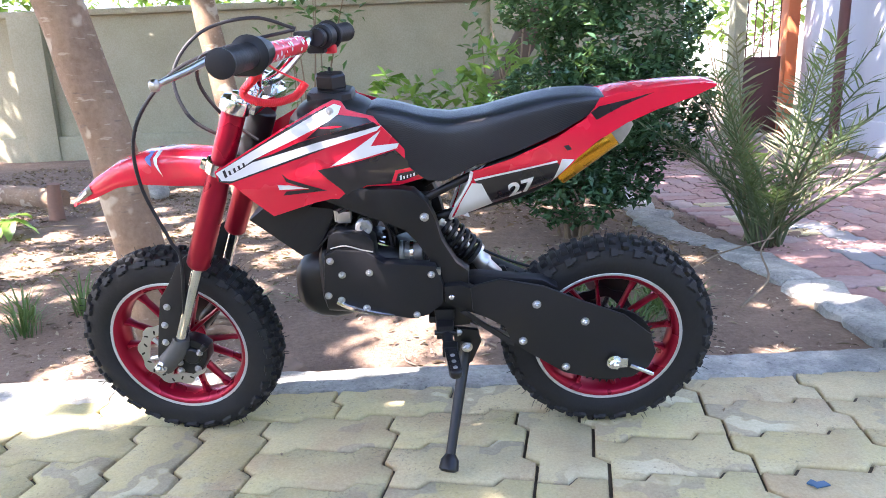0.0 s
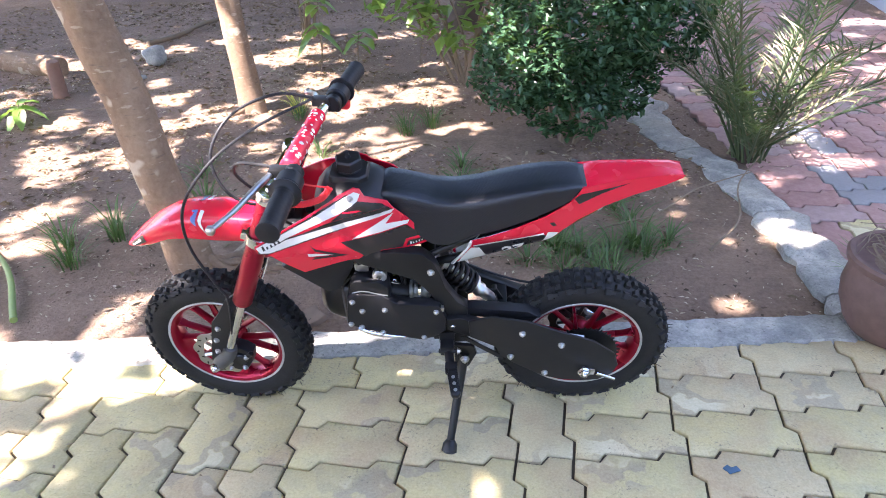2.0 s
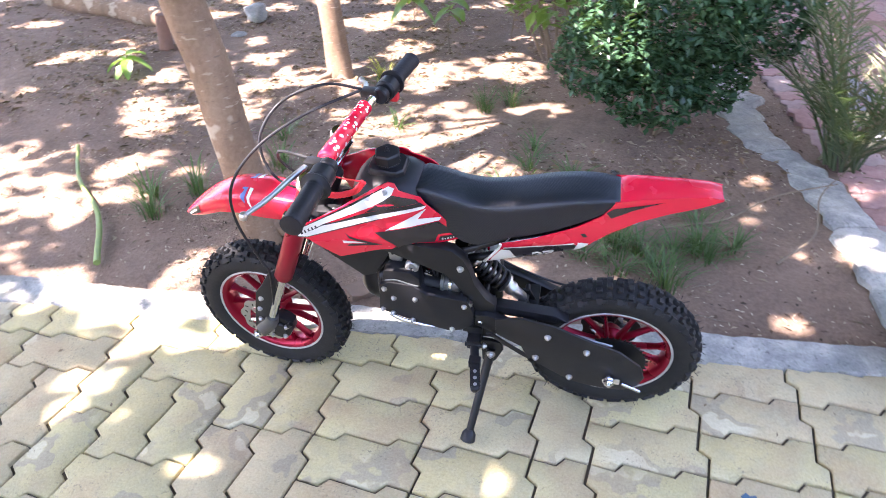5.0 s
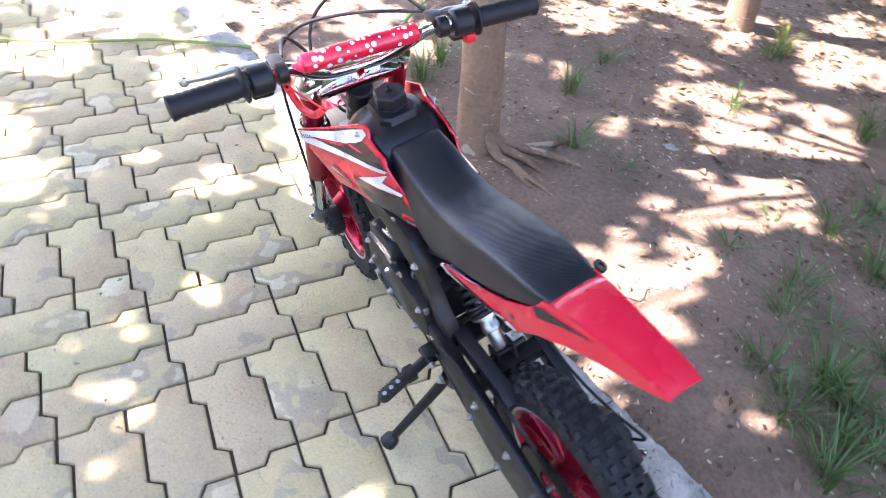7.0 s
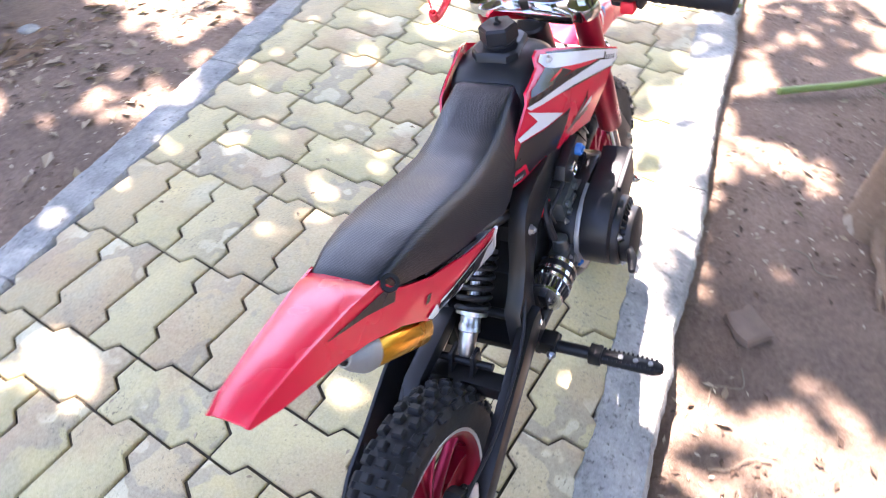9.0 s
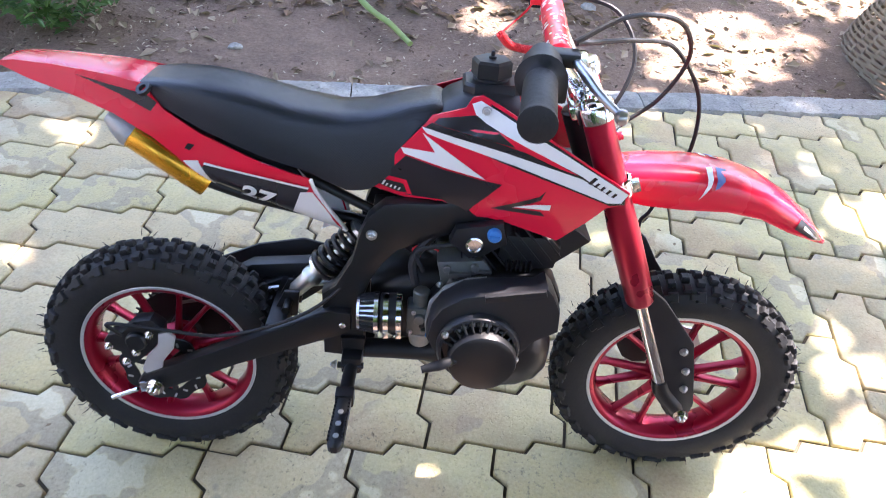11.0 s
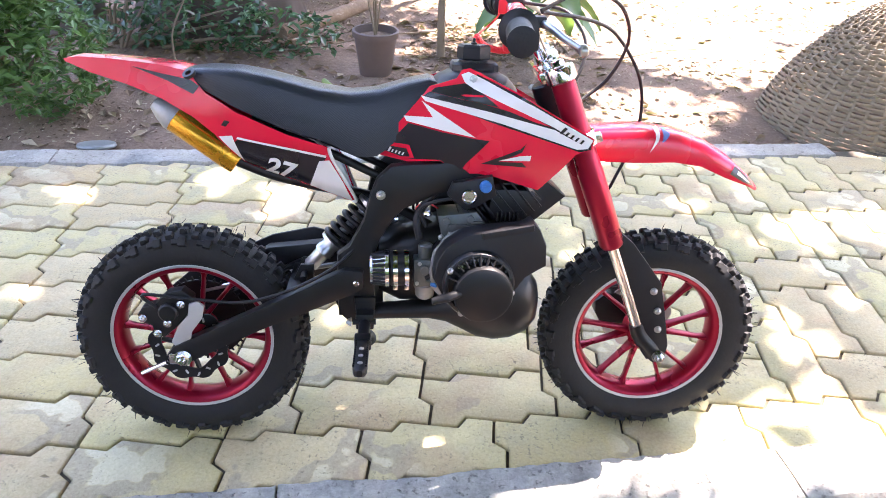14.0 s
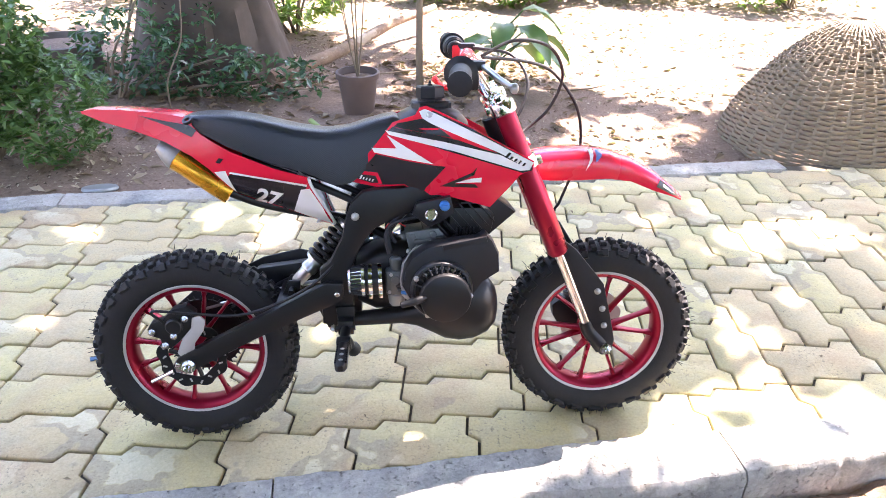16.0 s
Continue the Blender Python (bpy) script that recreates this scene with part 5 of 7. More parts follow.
# cylinder with fins, and its alloy top
bm = bmesh.new()
rod(bm, (-0.035, 0.005, 0.40), (-0.145, 0.005, 0.485), 0.030, n=20)
bit("cylinder", bm, BLACK_PAINT, engine, "black finned cylinder")
for k in range(9):
    c = Vector((-0.052 - 0.0115 * k, 0.015, 0.424 + 0.0075 * k))
    bm = bmesh.new()
    block(bm, (0, 0, 0), (0.066, 0.130, 0.0032), Matrix.Translation(c) @ Matrix.Rotation(radians(-50), 4, "Y"), 0.001)
    bit("cooling_fin", bm, BLACK_PAINT, engine)
bm = bmesh.new()
prism(bm, ((-0.085, 0.488), (-0.150, 0.486), (-0.166, 0.470), (-0.160, 0.438), (-0.098, 0.432), (-0.080, 0.455)), -0.030, 0.078, 0.006)
bit("cylinder_head", bm, BLACK_PAINT, engine)
for k in range(6):
    bm = bmesh.new()
    block(bm, (-0.094 - 0.0065 * k, 0.080, 0.443), (0.0022, 0.012, 0.014), Matrix.Translation((0, 0, 0)), 0.0005)
    bit("cooling_rib", bm, BLACK, engine)
bm = bmesh.new()
prism(bm, ((0.002, 0.446), (-0.060, 0.452), (-0.074, 0.436), (-0.078, 0.420), (-0.046, 0.405), (-0.008, 0.398)), 0.030, 0.088, 0.004)
for u, w in ((-0.012, 0.438), (-0.050, 0.442), (-0.020, 0.416)):
    rod(bm, (u, 0.088, w), (u, 0.094, w), 0.006, n=10, bevel=0.001)
block(bm, (-0.030, 0.091, 0.430), (0.030, 0.006, 0.006), None, 0.001)
block(bm, (-0.062, 0.090, 0.436), (0.022, 0.008, 0.004), None, 0.001)
bit("intake_block", bm, DARK_ALLOY, engine, "grey cast alloy intake block")
bolt("intake_screw", (-0.036, 0.088, 0.420), (0, 1, 0), 0.004, STEEL, engine)
bolt("intake_screw", (-0.004, 0.088, 0.410), (0, 1, 0), 0.004, STEEL, engine)
# fan housing: a round scroll that runs into a duct towards the front
bm = bmesh.new()
prism(bm, ((0.012, 0.352), (0.008, 0.385), (-0.008, 0.408), (-0.030, 0.423), (-0.058, 0.431), (-0.135, 0.436), (-0.160, 0.430), (-0.172, 0.404), (-0.172, 0.372), (-0.145, 0.352), (-0.128, 0.330), (-0.112, 0.306),
           (-0.085, 0.290), (-0.050, 0.287), (-0.018, 0.300), (0.004, 0.322)), 0.060, 0.104, 0.008)
bit("inner_case", bm, BLACK_PAINT, engine, angle=50)
bm = bmesh.new()
prism(bm, ((0.015, 0.358), (0.010, 0.393), (-0.010, 0.420), (-0.040, 0.434), (-0.066, 0.438), (-0.066, 0.300), (-0.040, 0.296), (-0.012, 0.306), (0.010, 0.330)), 0.103, 0.111, 0.002)
bit("case_seam", bm, ALLOY, engine, "bare alloy flange between the engine halves")
bm = bmesh.new()
prism(bm, ((0.012, 0.365), (0.006, 0.396), (-0.006, 0.416), (-0.034, 0.436), (-0.066, 0.442), (-0.126, 0.447), (-0.140, 0.457), (-0.150, 0.445), (-0.162, 0.419), (-0.164, 0.386), (-0.133, 0.367), (-0.118, 0.345), (-0.105, 0.325),
           (-0.085, 0.310), (-0.057, 0.304), (-0.028, 0.311), (-0.004, 0.333)), 0.108, 0.154, 0.008)
cowl = bit("cooling_cowl", bm, BLACK, engine, "black plastic cooling cowl", angle=50)
bm = bmesh.new()
prism(bm, ((-0.060, 0.441), (-0.138, 0.455), (-0.140, 0.445), (-0.062, 0.431)), 0.150, 0.158, 0.003)
bit("cowl_rail", bm, BLACK, cowl)
rc = Vector((-0.058, 0.150, 0.358))
bm = bmesh.new()
lathe(bm, [(0.056, 0.0), (0.056, 0.010), (0.053, 0.015), (0.049, 0.016), (0.047, 0.008), (0.030, 0.008)], rc, (0, 1, 0), 48)
recoil = bit("recoil_starter", bm, BLACK, engine, "round black recoil starter housing")
bm = bmesh.new()
lathe(bm, [(0.046, 0.0), (0.046, 0.020), (0.044, 0.025), (0.040, 0.027), (0.008, 0.0275)], rc + Vector((-0.006, 0.004, -0.010)), (0, 1, 0), 48)
bit("starter_cap", bm, BLACK_PAINT, recoil, "plain matt black round cap")
for k in range(11):
    a = radians(18 + 144 * k / 10)
    d = Vector((math.cos(a), 0, math.sin(a)))
    bm = bmesh.new()
    rod(bm, rc + d * 0.036 + Vector((0, 0.020, 0)), rc + d * 0.053 + Vector((0, 0.013, 0)), 0.0020, n=6)
    bit("vent_rib", bm, BLACK_PAINT, recoil)
for k in range(7):
    a = radians(46 + 88 * k / 6)
    d = Vector((math.cos(a), 0, math.sin(a)))
    bm = bmesh.new()
    block(bm, rc + d * 0.0425 + Vector((0, 0.0110, 0)), (0.008, 0.003, 0.005), None, 0.0008)
    bit("fan_vane", bm, ALLOY, recoil)
for a in (192, 30, 300, 246):
    d = Vector((math.cos(radians(a)), 0, math.sin(radians(a))))
    bolt("starter_screw", rc + d * 0.052 + Vector((0, 0.015, 0)), (0, 1, 0), 0.0042, STEEL, recoil)
bm = bmesh.new()
tube(bm, [rc + Vector((0.030, 0.026, -0.006)), rc + Vector((0.050, 0.036, -0.008)), rc + Vector((0.074, 0.042, -0.012))], [0.006, 0.0075, 0.005], 10)
bit("pull_handle", bm, GRIP, recoil, "black starter pull handle")
# expansion chamber: fat in front, tapering towards the rear
bm = bmesh.new()
hull(bm, [(-0.177, 0.008, 0.270, 0.300), (-0.172, 0.024, 0.247, 0.322), (-0.156, 0.038, 0.228, 0.346), (-0.130, 0.045, 0.216, 0.362), (-0.100, 0.047, 0.213, 0.365), (-0.072, 0.045, 0.219, 0.356), (-0.045, 0.037, 0.234, 0.330),
          (-0.018, 0.028, 0.248, 0.300), (0.012, 0.021, 0.254, 0.286), (0.060, 0.017, 0.253, 0.282), (0.130, 0.015, 0.252, 0.278)], 28, 2.1)
for v in bm.verts:
    v.co.y += 0.058
bit("pipe_chamber", bm, BLACK_PAINT, engine, "fat black exhaust chamber below the engine", angle=60)
# carburettor and air filter
fa = Vector((0.110, 0.088, 0.356))
fd = Vector((-1, 0, 0.02)).normalized()
bm = bmesh.new()
lathe(bm, [(0.020, 0.0), (0.0255, 0.001), (0.0265, 0.005), (0.0240, 0.006), (0.0270, 0.024), (0.0305, 0.025), (0.0308, 0.031), (0.026, 0.032)], fa, fd, 36)
filt = bit("air_filter", bm, CHROME, engine, "chrome and black cone air filter")
for k in range(22):
    a = 2 * math.pi * k / 22
    d = Vector((0, math.cos(a), math.sin(a)))
    bm = bmesh.new()
    rod(bm, fa + fd * 0.005 + d * 0.0240, fa + fd * 0.026 + d * 0.0275, 0.0024, n=6)
    bit("filter_pleat", bm, BLACK, filt)
bm = bmesh.new()
lathe(bm, [(0.024, 0.0), (0.0285, 0.002), (0.0285, 0.028), (0.024, 0.030)], fa + fd * 0.032, fd, 32)
bit("filter_sleeve", bm, BLACK, filt)
for s in (0.038, 0.056):
    bm = bmesh.new()
    lathe(bm, [(0.0288, 0.0), (0.0300, 0.0), (0.0300, 0.007), (0.0288, 0.007)], fa + fd * s, fd, 32, True)
    block(bm, fa + fd * (s + 0.0035) + Vector((0, 0.018, -0.025)), (0.008, 0.008, 0.009), None, 0.001)
    bit("hose_clamp", bm, CHROME, filt)
bm = bmesh.new()
block(bm, (0.022, 0.086, 0.352), (0.036, 0.032, 0.048), bevel=0.005)
rod(bm, (0.020, 0.086, 0.374), (0.020, 0.086, 0.398), 0.012, n=16, bevel=0.002)
rod(bm, (0.006, 0.086, 0.352), (-0.020, 0.070, 0.352), 0.013, n=14)
rod(bm, (0.022, 0.100, 0.360), (0.022, 0.108, 0.360), 0.008, n=12, bevel=0.001)
block(bm, (0.012, 0.104, 0.340), (0.014, 0.008, 0.006), None, 0.001)
carb = bit("carburettor", bm, DARK_ALLOY, engine)
bm = bmesh.new()
rod(bm, (0.020, 0.086, 0.332), (0.020, 0.086, 0.304), 0.0175, 0.015, n=18, bevel=0.004)
bit("float_bowl", bm, ALLOY, carb)
for u, w in ((0.034, 0.336), (0.008, 0.336), (0.030, 0.370)):
    bolt("carb_screw", (u, 0.103, w), (0, 1, 0), 0.0028, STEEL, carb)
bm = bmesh.new()
rod(bm, (0.012, 0.108, 0.338), (0.002, 0.112, 0.336), 0.004, n=10, bevel=0.001)
bit("choke_knob", bm, BLUE_KNOB, carb)
for pts, r in ((((0.030, 0.080, 0.404), (0.034, 0.075, 0.440), (0.012, 0.065, 0.470), (-0.02, 0.06, 0.50)), 0.0065),
               (((0.020, 0.100, 0.345), (0.006, 0.104, 0.352), (-0.006, 0.100, 0.345)), 0.004),
               (((-0.05, 0.085, 0.478), (0.00, 0.085, 0.47), (0.03, 0.080, 0.455), (0.02, 0.080, 0.425)), 0.003)):
    bm = bmesh.new()
    tube(bm, pts, r, 8)
    bit("hose", bm, GRIP, engine)
bm = bmesh.new()
tube(bm, [(0.0, 0.068, 0.452), (0.02, 0.070, 0.462), (0.036, 0.068, 0.452), (0.025, 0.066, 0.440)], 0.0014, 6)
bit("red_wire", bm, RED_SOFT, engine)
bm = bmesh.new()
prism(bm, ((-0.082, 0.512), (-0.020, 0.500), (-0.012, 0.480), (-0.040, 0.455), (-0.062, 0.462), (-0.090, 0.480)), 0.072, 0.090, 0.004)
keybox = bit("switch_box", bm, BLACK, bike)
bm = bmesh.new()
lathe(bm, [(0.0100, 0), (0.0118, 0.001), (0.0118, 0.004), (0.0095, 0.005), (0.0085, 0.003), (0.002, 0.003)], (-0.046, 0.090, 0.479), (0, 1, 0), 24)
bit("ignition_lock", bm, CHROME, keybox)
bm = bmesh.new()
lathe(bm, [(0.0095, 0), (0.0095, 0.007), (0.0080, 0.009), (0.002, 0.009)], (-0.071, 0.090, 0.496), (0, 1, 0), 20)
block(bm, (-0.071, 0.100, 0.496), (0.014, 0.004, 0.004), bevel=0.001)
bit("fuel_tap", bm, BLUE_KNOB, keybox)
# cylinder cover and fittings on the left, between gear cover and spar
bm = bmesh.new()
prism(bm, ((-0.082, 0.405), (-0.072, 0.447), (-0.060, 0.453), (-0.012, 0.450), (0.004, 0.435), (0.006, 0.400), (-0.020, 0.418), (-0.050, 0.420)), -0.040, -0.078, 0.005)
bit("cylinder_cover", bm, BLACK, engine, angle=50)
bm = bmesh.new()
tube(bm, [(-0.070, -0.080, 0.424), (-0.045, -0.081, 0.429), (-0.015, -0.081, 0.420), (0.002, -0.080, 0.416)], 0.0016, 6)
bit("cover_seam", bm, DARK_ALLOY, engine)
bm = bmesh.new()
lathe(bm, [(0.0135, 0.0), (0.0150, 0.003), (0.0150, 0.012), (0.0120, 0.015), (0.006, 0.015), (0.005, 0.010)], (-0.013, -0.052, 0.455), (0, -1, 0), 24)
bit("plug_boot", bm, ALLOY, engine, "grey spark plug boot")
bm = bmesh.new()
block(bm, (-0.047, -0.046, 0.470), (0.024, 0.018, 0.022), None, 0.003)
rod(bm, (-0.060, -0.050, 0.462), (-0.060, -0.050, 0.482), 0.004, n=8)
bit("head_bracket", bm, STEEL, engine)
bm = bmesh.new()
block(bm, (0.010, -0.022, 0.398), (0.014, 0.020, 0.034), None, 0.003)
rod(bm, (0.004, -0.034, 0.412), (0.022, -0.034, 0.404), 0.0045, n=8, bevel=0.001)
rod(bm, (0.014, -0.036, 0.384), (0.014, -0.030, 0.384), 0.007, n=10, bevel=0.001)
bit("throttle_link", bm, CHROME, engine)
bm = bmesh.new()
rod(bm, (0.050, -0.045, 0.398), (0.086, -0.045, 0.398), 0.018, n=20, bevel=0.003)
rod(bm, (0.044, -0.045, 0.398), (0.052, -0.045, 0.398), 0.021, n=20, bevel=0.001)
bit("inlet_tube", bm, DARK_ALLOY, engine)
bm = bmesh.new()
lathe(bm, [(0.0188, 0.0), (0.0196, 0.0), (0.0196, 0.006), (0.0188, 0.006)], (0.062, -0.045, 0.398), (1, 0, 0), 24, True)
bit("hose_clamp", bm, CHROME, engine)
for pts in (((-0.020, -0.060, 0.462), (0.005, -0.064, 0.478), (0.030, -0.050, 0.470), (0.040, -0.035, 0.430)), ((-0.055, -0.055, 0.480), (-0.02, -0.05, 0.49), (0.02, -0.05, 0.46), (0.03, -0.04, 0.41)),
            ((0.02, -0.03, 0.44), (0.035, -0.04, 0.425), (0.03, -0.03, 0.39))):
    bm = bmesh.new()
    tube(bm, pts, 0.0026, 7)
    bit("engine_wire", bm, GRIP, engine)
bm = bmesh.new()
block(bm, (0.108, -0.078, 0.376), (0.014, 0.010, 0.012), None, 0.002)
bit("cover_tab", bm, STEEL, engine)
bm = bmesh.new()
block(bm, (0.015, -0.030, 0.505), (0.022, 0.040, 0.036), bevel=0.004)
bit("ignition_coil", bm, ALLOY, bike)

# -- stand and pegs --
bm = bmesh.new()
tube(bm, [(0.155, -0.080, 0.232), (0.148, -0.100, 0.195), (0.122, -0.205, 0.075)], [0.0105, 0.0105, 0.0085], 12, 4)
lathe(bm, [(0.009, 0.0), (0.016, 0.010), (0.0175, 0.026), (0.012, 0.030)], (0.1235, -0.200, 0.081), (-0.16, -0.65, -0.74), 16)
stand = bit("side_stand", bm, BLACK_PAINT, bike, "black steel side stand")
bm = bmesh.new()
prism(bm, ((0.132, 0.262), (0.176, 0.256), (0.182, 0.232), (0.165, 0.190), (0.148, 0.176), (0.134, 0.190)), -0.070, -0.080, 0.003)
bit("stand_bracket", bm, BLACK_PAINT, bike)
bolt("stand_bolt", (0.156, -0.092, 0.230), (0, -1, 0), 0.008, STEEL, stand)
for side, out, tip_u, tip_w in ((-1, 0.210, 0.140, 0.252), (1, 0.262, 0.122, 0.266)):
    bm = bmesh.new()
    a, b = Vector((0.118, side * 0.082, 0.262)), Vector((tip_u, side * out, tip_w))
    d = (b - a).normalized()
    wide = Vector((0, 0, 1)).cross(d).normalized()
    up = d.cross(wide)
    rows = []
    for f, hw, hh in ((0.44, 0.007, 0.008), (0.50, 0.0105, 0.008), (0.93, 0.0105, 0.008), (0.98, 0.008, 0.007), (1.0, 0.004, 0.005)):
        c = a.lerp(b, f)
        rows.append([bm.verts.new(c + wide * (x * hw) + up * (y * hh)) for x, y in ((-1, -0.7), (-0.7, -1), (0.7, -1), (1, -0.7), (1, 0.7), (0.7, 1), (-0.7, 1), (-1, 0.7))])
    skin(bm, rows)
    for k in range(12):
        for s in (-1, 1):
            c = a.lerp(b, 0.52 + 0.038 * k) + wide * (s * 0.0092) + up * 0.008
            block(bm, c, (0.003, 0.003, 0.003), None, 0.0005)
    peg = bit("foot_peg", bm, BLACK_PAINT, bike, "black folding foot peg with teeth")
    bm = bmesh.new()
    rod(bm, a.lerp(b, 0.02), a.lerp(b, 0.48), 0.0100, n=14, bevel=0.002)
    block(bm, (0, 0, 0), (0.026, 0.020, 0.022), Matrix.Translation(a.lerp(b, 0.45)), 0.003)
    bit("peg_arm", bm, BLACK_PAINT, peg)
    for k in range(3):
        c = a.lerp(b, 0.66 + 0.12 * k) + up * 0.0080
        bm = bmesh.new()
        lathe(bm, [(0.0040, 0), (0.0040, 0.0008), (0.003, 0.001)], c, up, 12)
        bit("peg_hole", bm, ALLOY, peg)
    bm = bmesh.new()
    block(bm, (0.118, side * 0.088, 0.266), (0.030, 0.030, 0.028), bevel=0.004)
    rod(bm, (0.100, side * 0.100, 0.266), (0.138, side * 0.100, 0.266), 0.005)
    prism(bm, ((0.100, 0.300), (0.136, 0.300), (0.132, 0.250), (0.104, 0.250)), side * 0.070, side * 0.080, 0.003)
    bit("peg_mount", bm, BLACK_PAINT, bike)
    bolt("peg_bolt", (0.140, side * 0.100, 0.266), (1, 0, 0), 0.006, STEEL, peg)

# -- front end --
def leg(w):
    """The fork leg's line: u at a height w."""
    return -0.185 + (w - 0.665) * 0.4171


for side in (-1, 1):
    v = side * 0.080
    bm = bmesh.new()
    a, b = Vector((leg(0.668), v, 0.668)), Vector((leg(0.395), v, 0.395))
    d = (b - a).normalized()
    long = (b - a).length
    lathe(bm, [(0.015, 0), (0.0185, 0.004), (0.0190, long * 0.45), (0.0205, long * 0.55), (0.0205, long - 0.006), (0.017, long), (0.010, long)], a, d, 28)
    fork = bit("fork_tube", bm, RED_METAL, bike, "red anodised fork tube", True)
    bm = bmesh.new()
    rod(bm, (leg(0.40), v, 0.40), (leg(0.222), v, 0.222), 0.0105, n=20)
    bit("stanchion", bm, CHROME, fork, "chrome fork stanchion", True)
    bm = bmesh.new()
    tube(bm, [(leg(0.250), v, 0.250), (leg(0.228), v, 0.228), (FRONT[0] + 0.010, v, 0.202), (FRONT[0] - 0.002, v, 0.182)], [0.0125, 0.0145, 0.0155, 0.011] if side > 0 else [0.015, 0.0185, 0.0195, 0.014], 16, 4)
    bit("fork_bottom", bm, FORK_CAST if side < 0 else BLACK_PAINT, fork, "", True)
    bolt("axle_nut", (FRONT[0], side * 0.096, FRONT[1]), (0, side, 0), 0.0095, CHROME, fork, True)
    bm = bmesh.new()
    wide = 0.0 if side > 0 else 0.016
    prism(bm, ((-0.300, 0.400), (-0.304, 0.424), (-0.330, 0.404), (-0.364 + wide * 0.5, 0.362), (-0.388 + wide * 0.6, 0.332), (-0.403 + wide * 0.6, 0.275), (-0.418 + wide * 0.6, 0.212), (-0.415 + wide * 0.6, 0.190), (-0.384, 0.182), (-0.371, 0.200), (-0.354, 0.280), (-0.331, 0.335)), side * 0.084 - 0.004, side * 0.084 + 0.004, 0.003)
    g = bit("fork_guard", bm, BLACK, fork, "black plastic fork guard", True, 50)
    for u, w in ((-0.376, 0.318), (-0.388, 0.281), (-0.394, 0.245)):
        bolt("guard_bolt", (u + wide * 0.6, side * 0.089, w), (0, side, 0), 0.0052, STEEL, g, True)
    bm = bmesh.new()
    c = Vector((leg(0.572), v, 0.572))
    lathe(bm, [(0.0212, -0.011), (0.0245, -0.010), (0.0245, 0.010), (0.0212, 0.011)], c, d, 28, True)
    block(bm, (0, 0, 0), (0.018, 0.012, 0.016), Matrix.Translation(c + Vector((-0.024, 0, 0.004))) @ Matrix.Rotation(radians(23), 4, "Y"), 0.002)
    bit("lower_clamp_ring", bm, CHROME, fork, "", True)
    bm = bmesh.new()
    c = Vector((leg(0.672), v, 0.672))
    lathe(bm, [(0.012, 0.012), (0.0215, 0.010), (0.0235, 0.006), (0.0235, -0.010), (0.020, -0.013)], c, -d, 28)
    lathe(bm, [(0.0100, 0.012), (0.0100, 0.019), (0.006, 0.021)], c, -d, 6)
    bit("fork_cap", bm, CHROME, fork, "", True)
bm = bmesh.new()
m = Matrix.Translation(fork_pivot + Vector((0.004, 0, 0.006))) @ Matrix.Rotation(radians(22.6), 4, "Y")
block(bm, (0.006, 0, 0), (0.046, 0.150, 0.018), m, 0.005)
rod(bm, fork_pivot + Vector((0.02, 0, 0.01)), fork_pivot + Vector((0.028, 0, 0.032)), 0.012, n=6)
for s in (-1, 1):
    block(bm, (0.004, s * 0.030, 0.020), (0.026, 0.020, 0.030), m, 0.003)
bit("top_clamp", bm, CHROME, bike, "polished triple clamp", True)
bm = bmesh.new()
m2 = Matrix.Translation(Vector((leg(0.565) + 0.004, 0, 0.565))) @ Matrix.Rotation(radians(22.6), 4, "Y")
block(bm, (0.004, 0, 0), (0.044, 0.150, 0.016), m2, 0.004)
bit("lower_clamp", bm, BLACK_PAINT, bike, "", True)
bm = bmesh.new()
rod(bm, (FRONT[0], -0.094, FRONT[1]), (FRONT[0], 0.094, FRONT[1]), 0.006)
bit("front_axle", bm, STEEL, bike, "", True)
# calliper on the left leg, in front of the disc
bm = bmesh.new()
prism(bm, ((-0.378, 0.222), (-0.370, 0.238), (-0.350, 0.246), (-0.330, 0.240), (-0.315, 0.227), (-0.318, 0.202), (-0.332, 0.178), (-0.352, 0.168), (-0.374, 0.172), (-0.384, 0.188)), -0.078, -0.046, 0.006)
rod(bm, (-0.344, -0.086, 0.212), (-0.344, -0.070, 0.212), 0.017, n=18, bevel=0.003)
rod(bm, (-0.322, -0.082, 0.226), (-0.312, -0.082, 0.236), 0.006, n=10, bevel=0.001)
cal = bit("brake_caliper", bm, BLACK_PAINT, bike, "", True)
for u, w in ((-0.357, 0.229), (-0.329, 0.219), (-0.371, 0.197), (-0.372, 0.179), (-0.338, 0.184)):
    bolt("caliper_bolt", (u, -0.080, w), (0, -1, 0), 0.0055, STEEL, cal, True)
# rear calliper on the right arm
bm = bmesh.new()
prism(bm, ((0.396, 0.300), (0.412, 0.314), (0.436, 0.310), (0.456, 0.290), (0.478, 0.283), (0.487, 0.270), (0.480, 0.256), (0.466, 0.250), (0.462, 0.234), (0.448, 0.228), (0.430, 0.243), (0.412, 0.262), (0.398, 0.282)), 0.054, 0.078, 0.005)
rod(bm, (0.436, 0.070, 0.276), (0.436, 0.086, 0.276), 0.016, n=18, bevel=0.003)
rcal = bit("brake_caliper", bm, BLACK_PAINT, bike)
bm = bmesh.new()
prism(bm, ((0.378, 0.286), (0.388, 0.296), (0.402, 0.291), (0.406, 0.270), (0.424, 0.250), (0.436, 0.222), (0.424, 0.204), (0.408, 0.212), (0.402, 0.240), (0.384, 0.264)), 0.076, 0.082, 0.002)
bit("caliper_bracket", bm, LIP, rcal, "bare alloy calliper bracket")
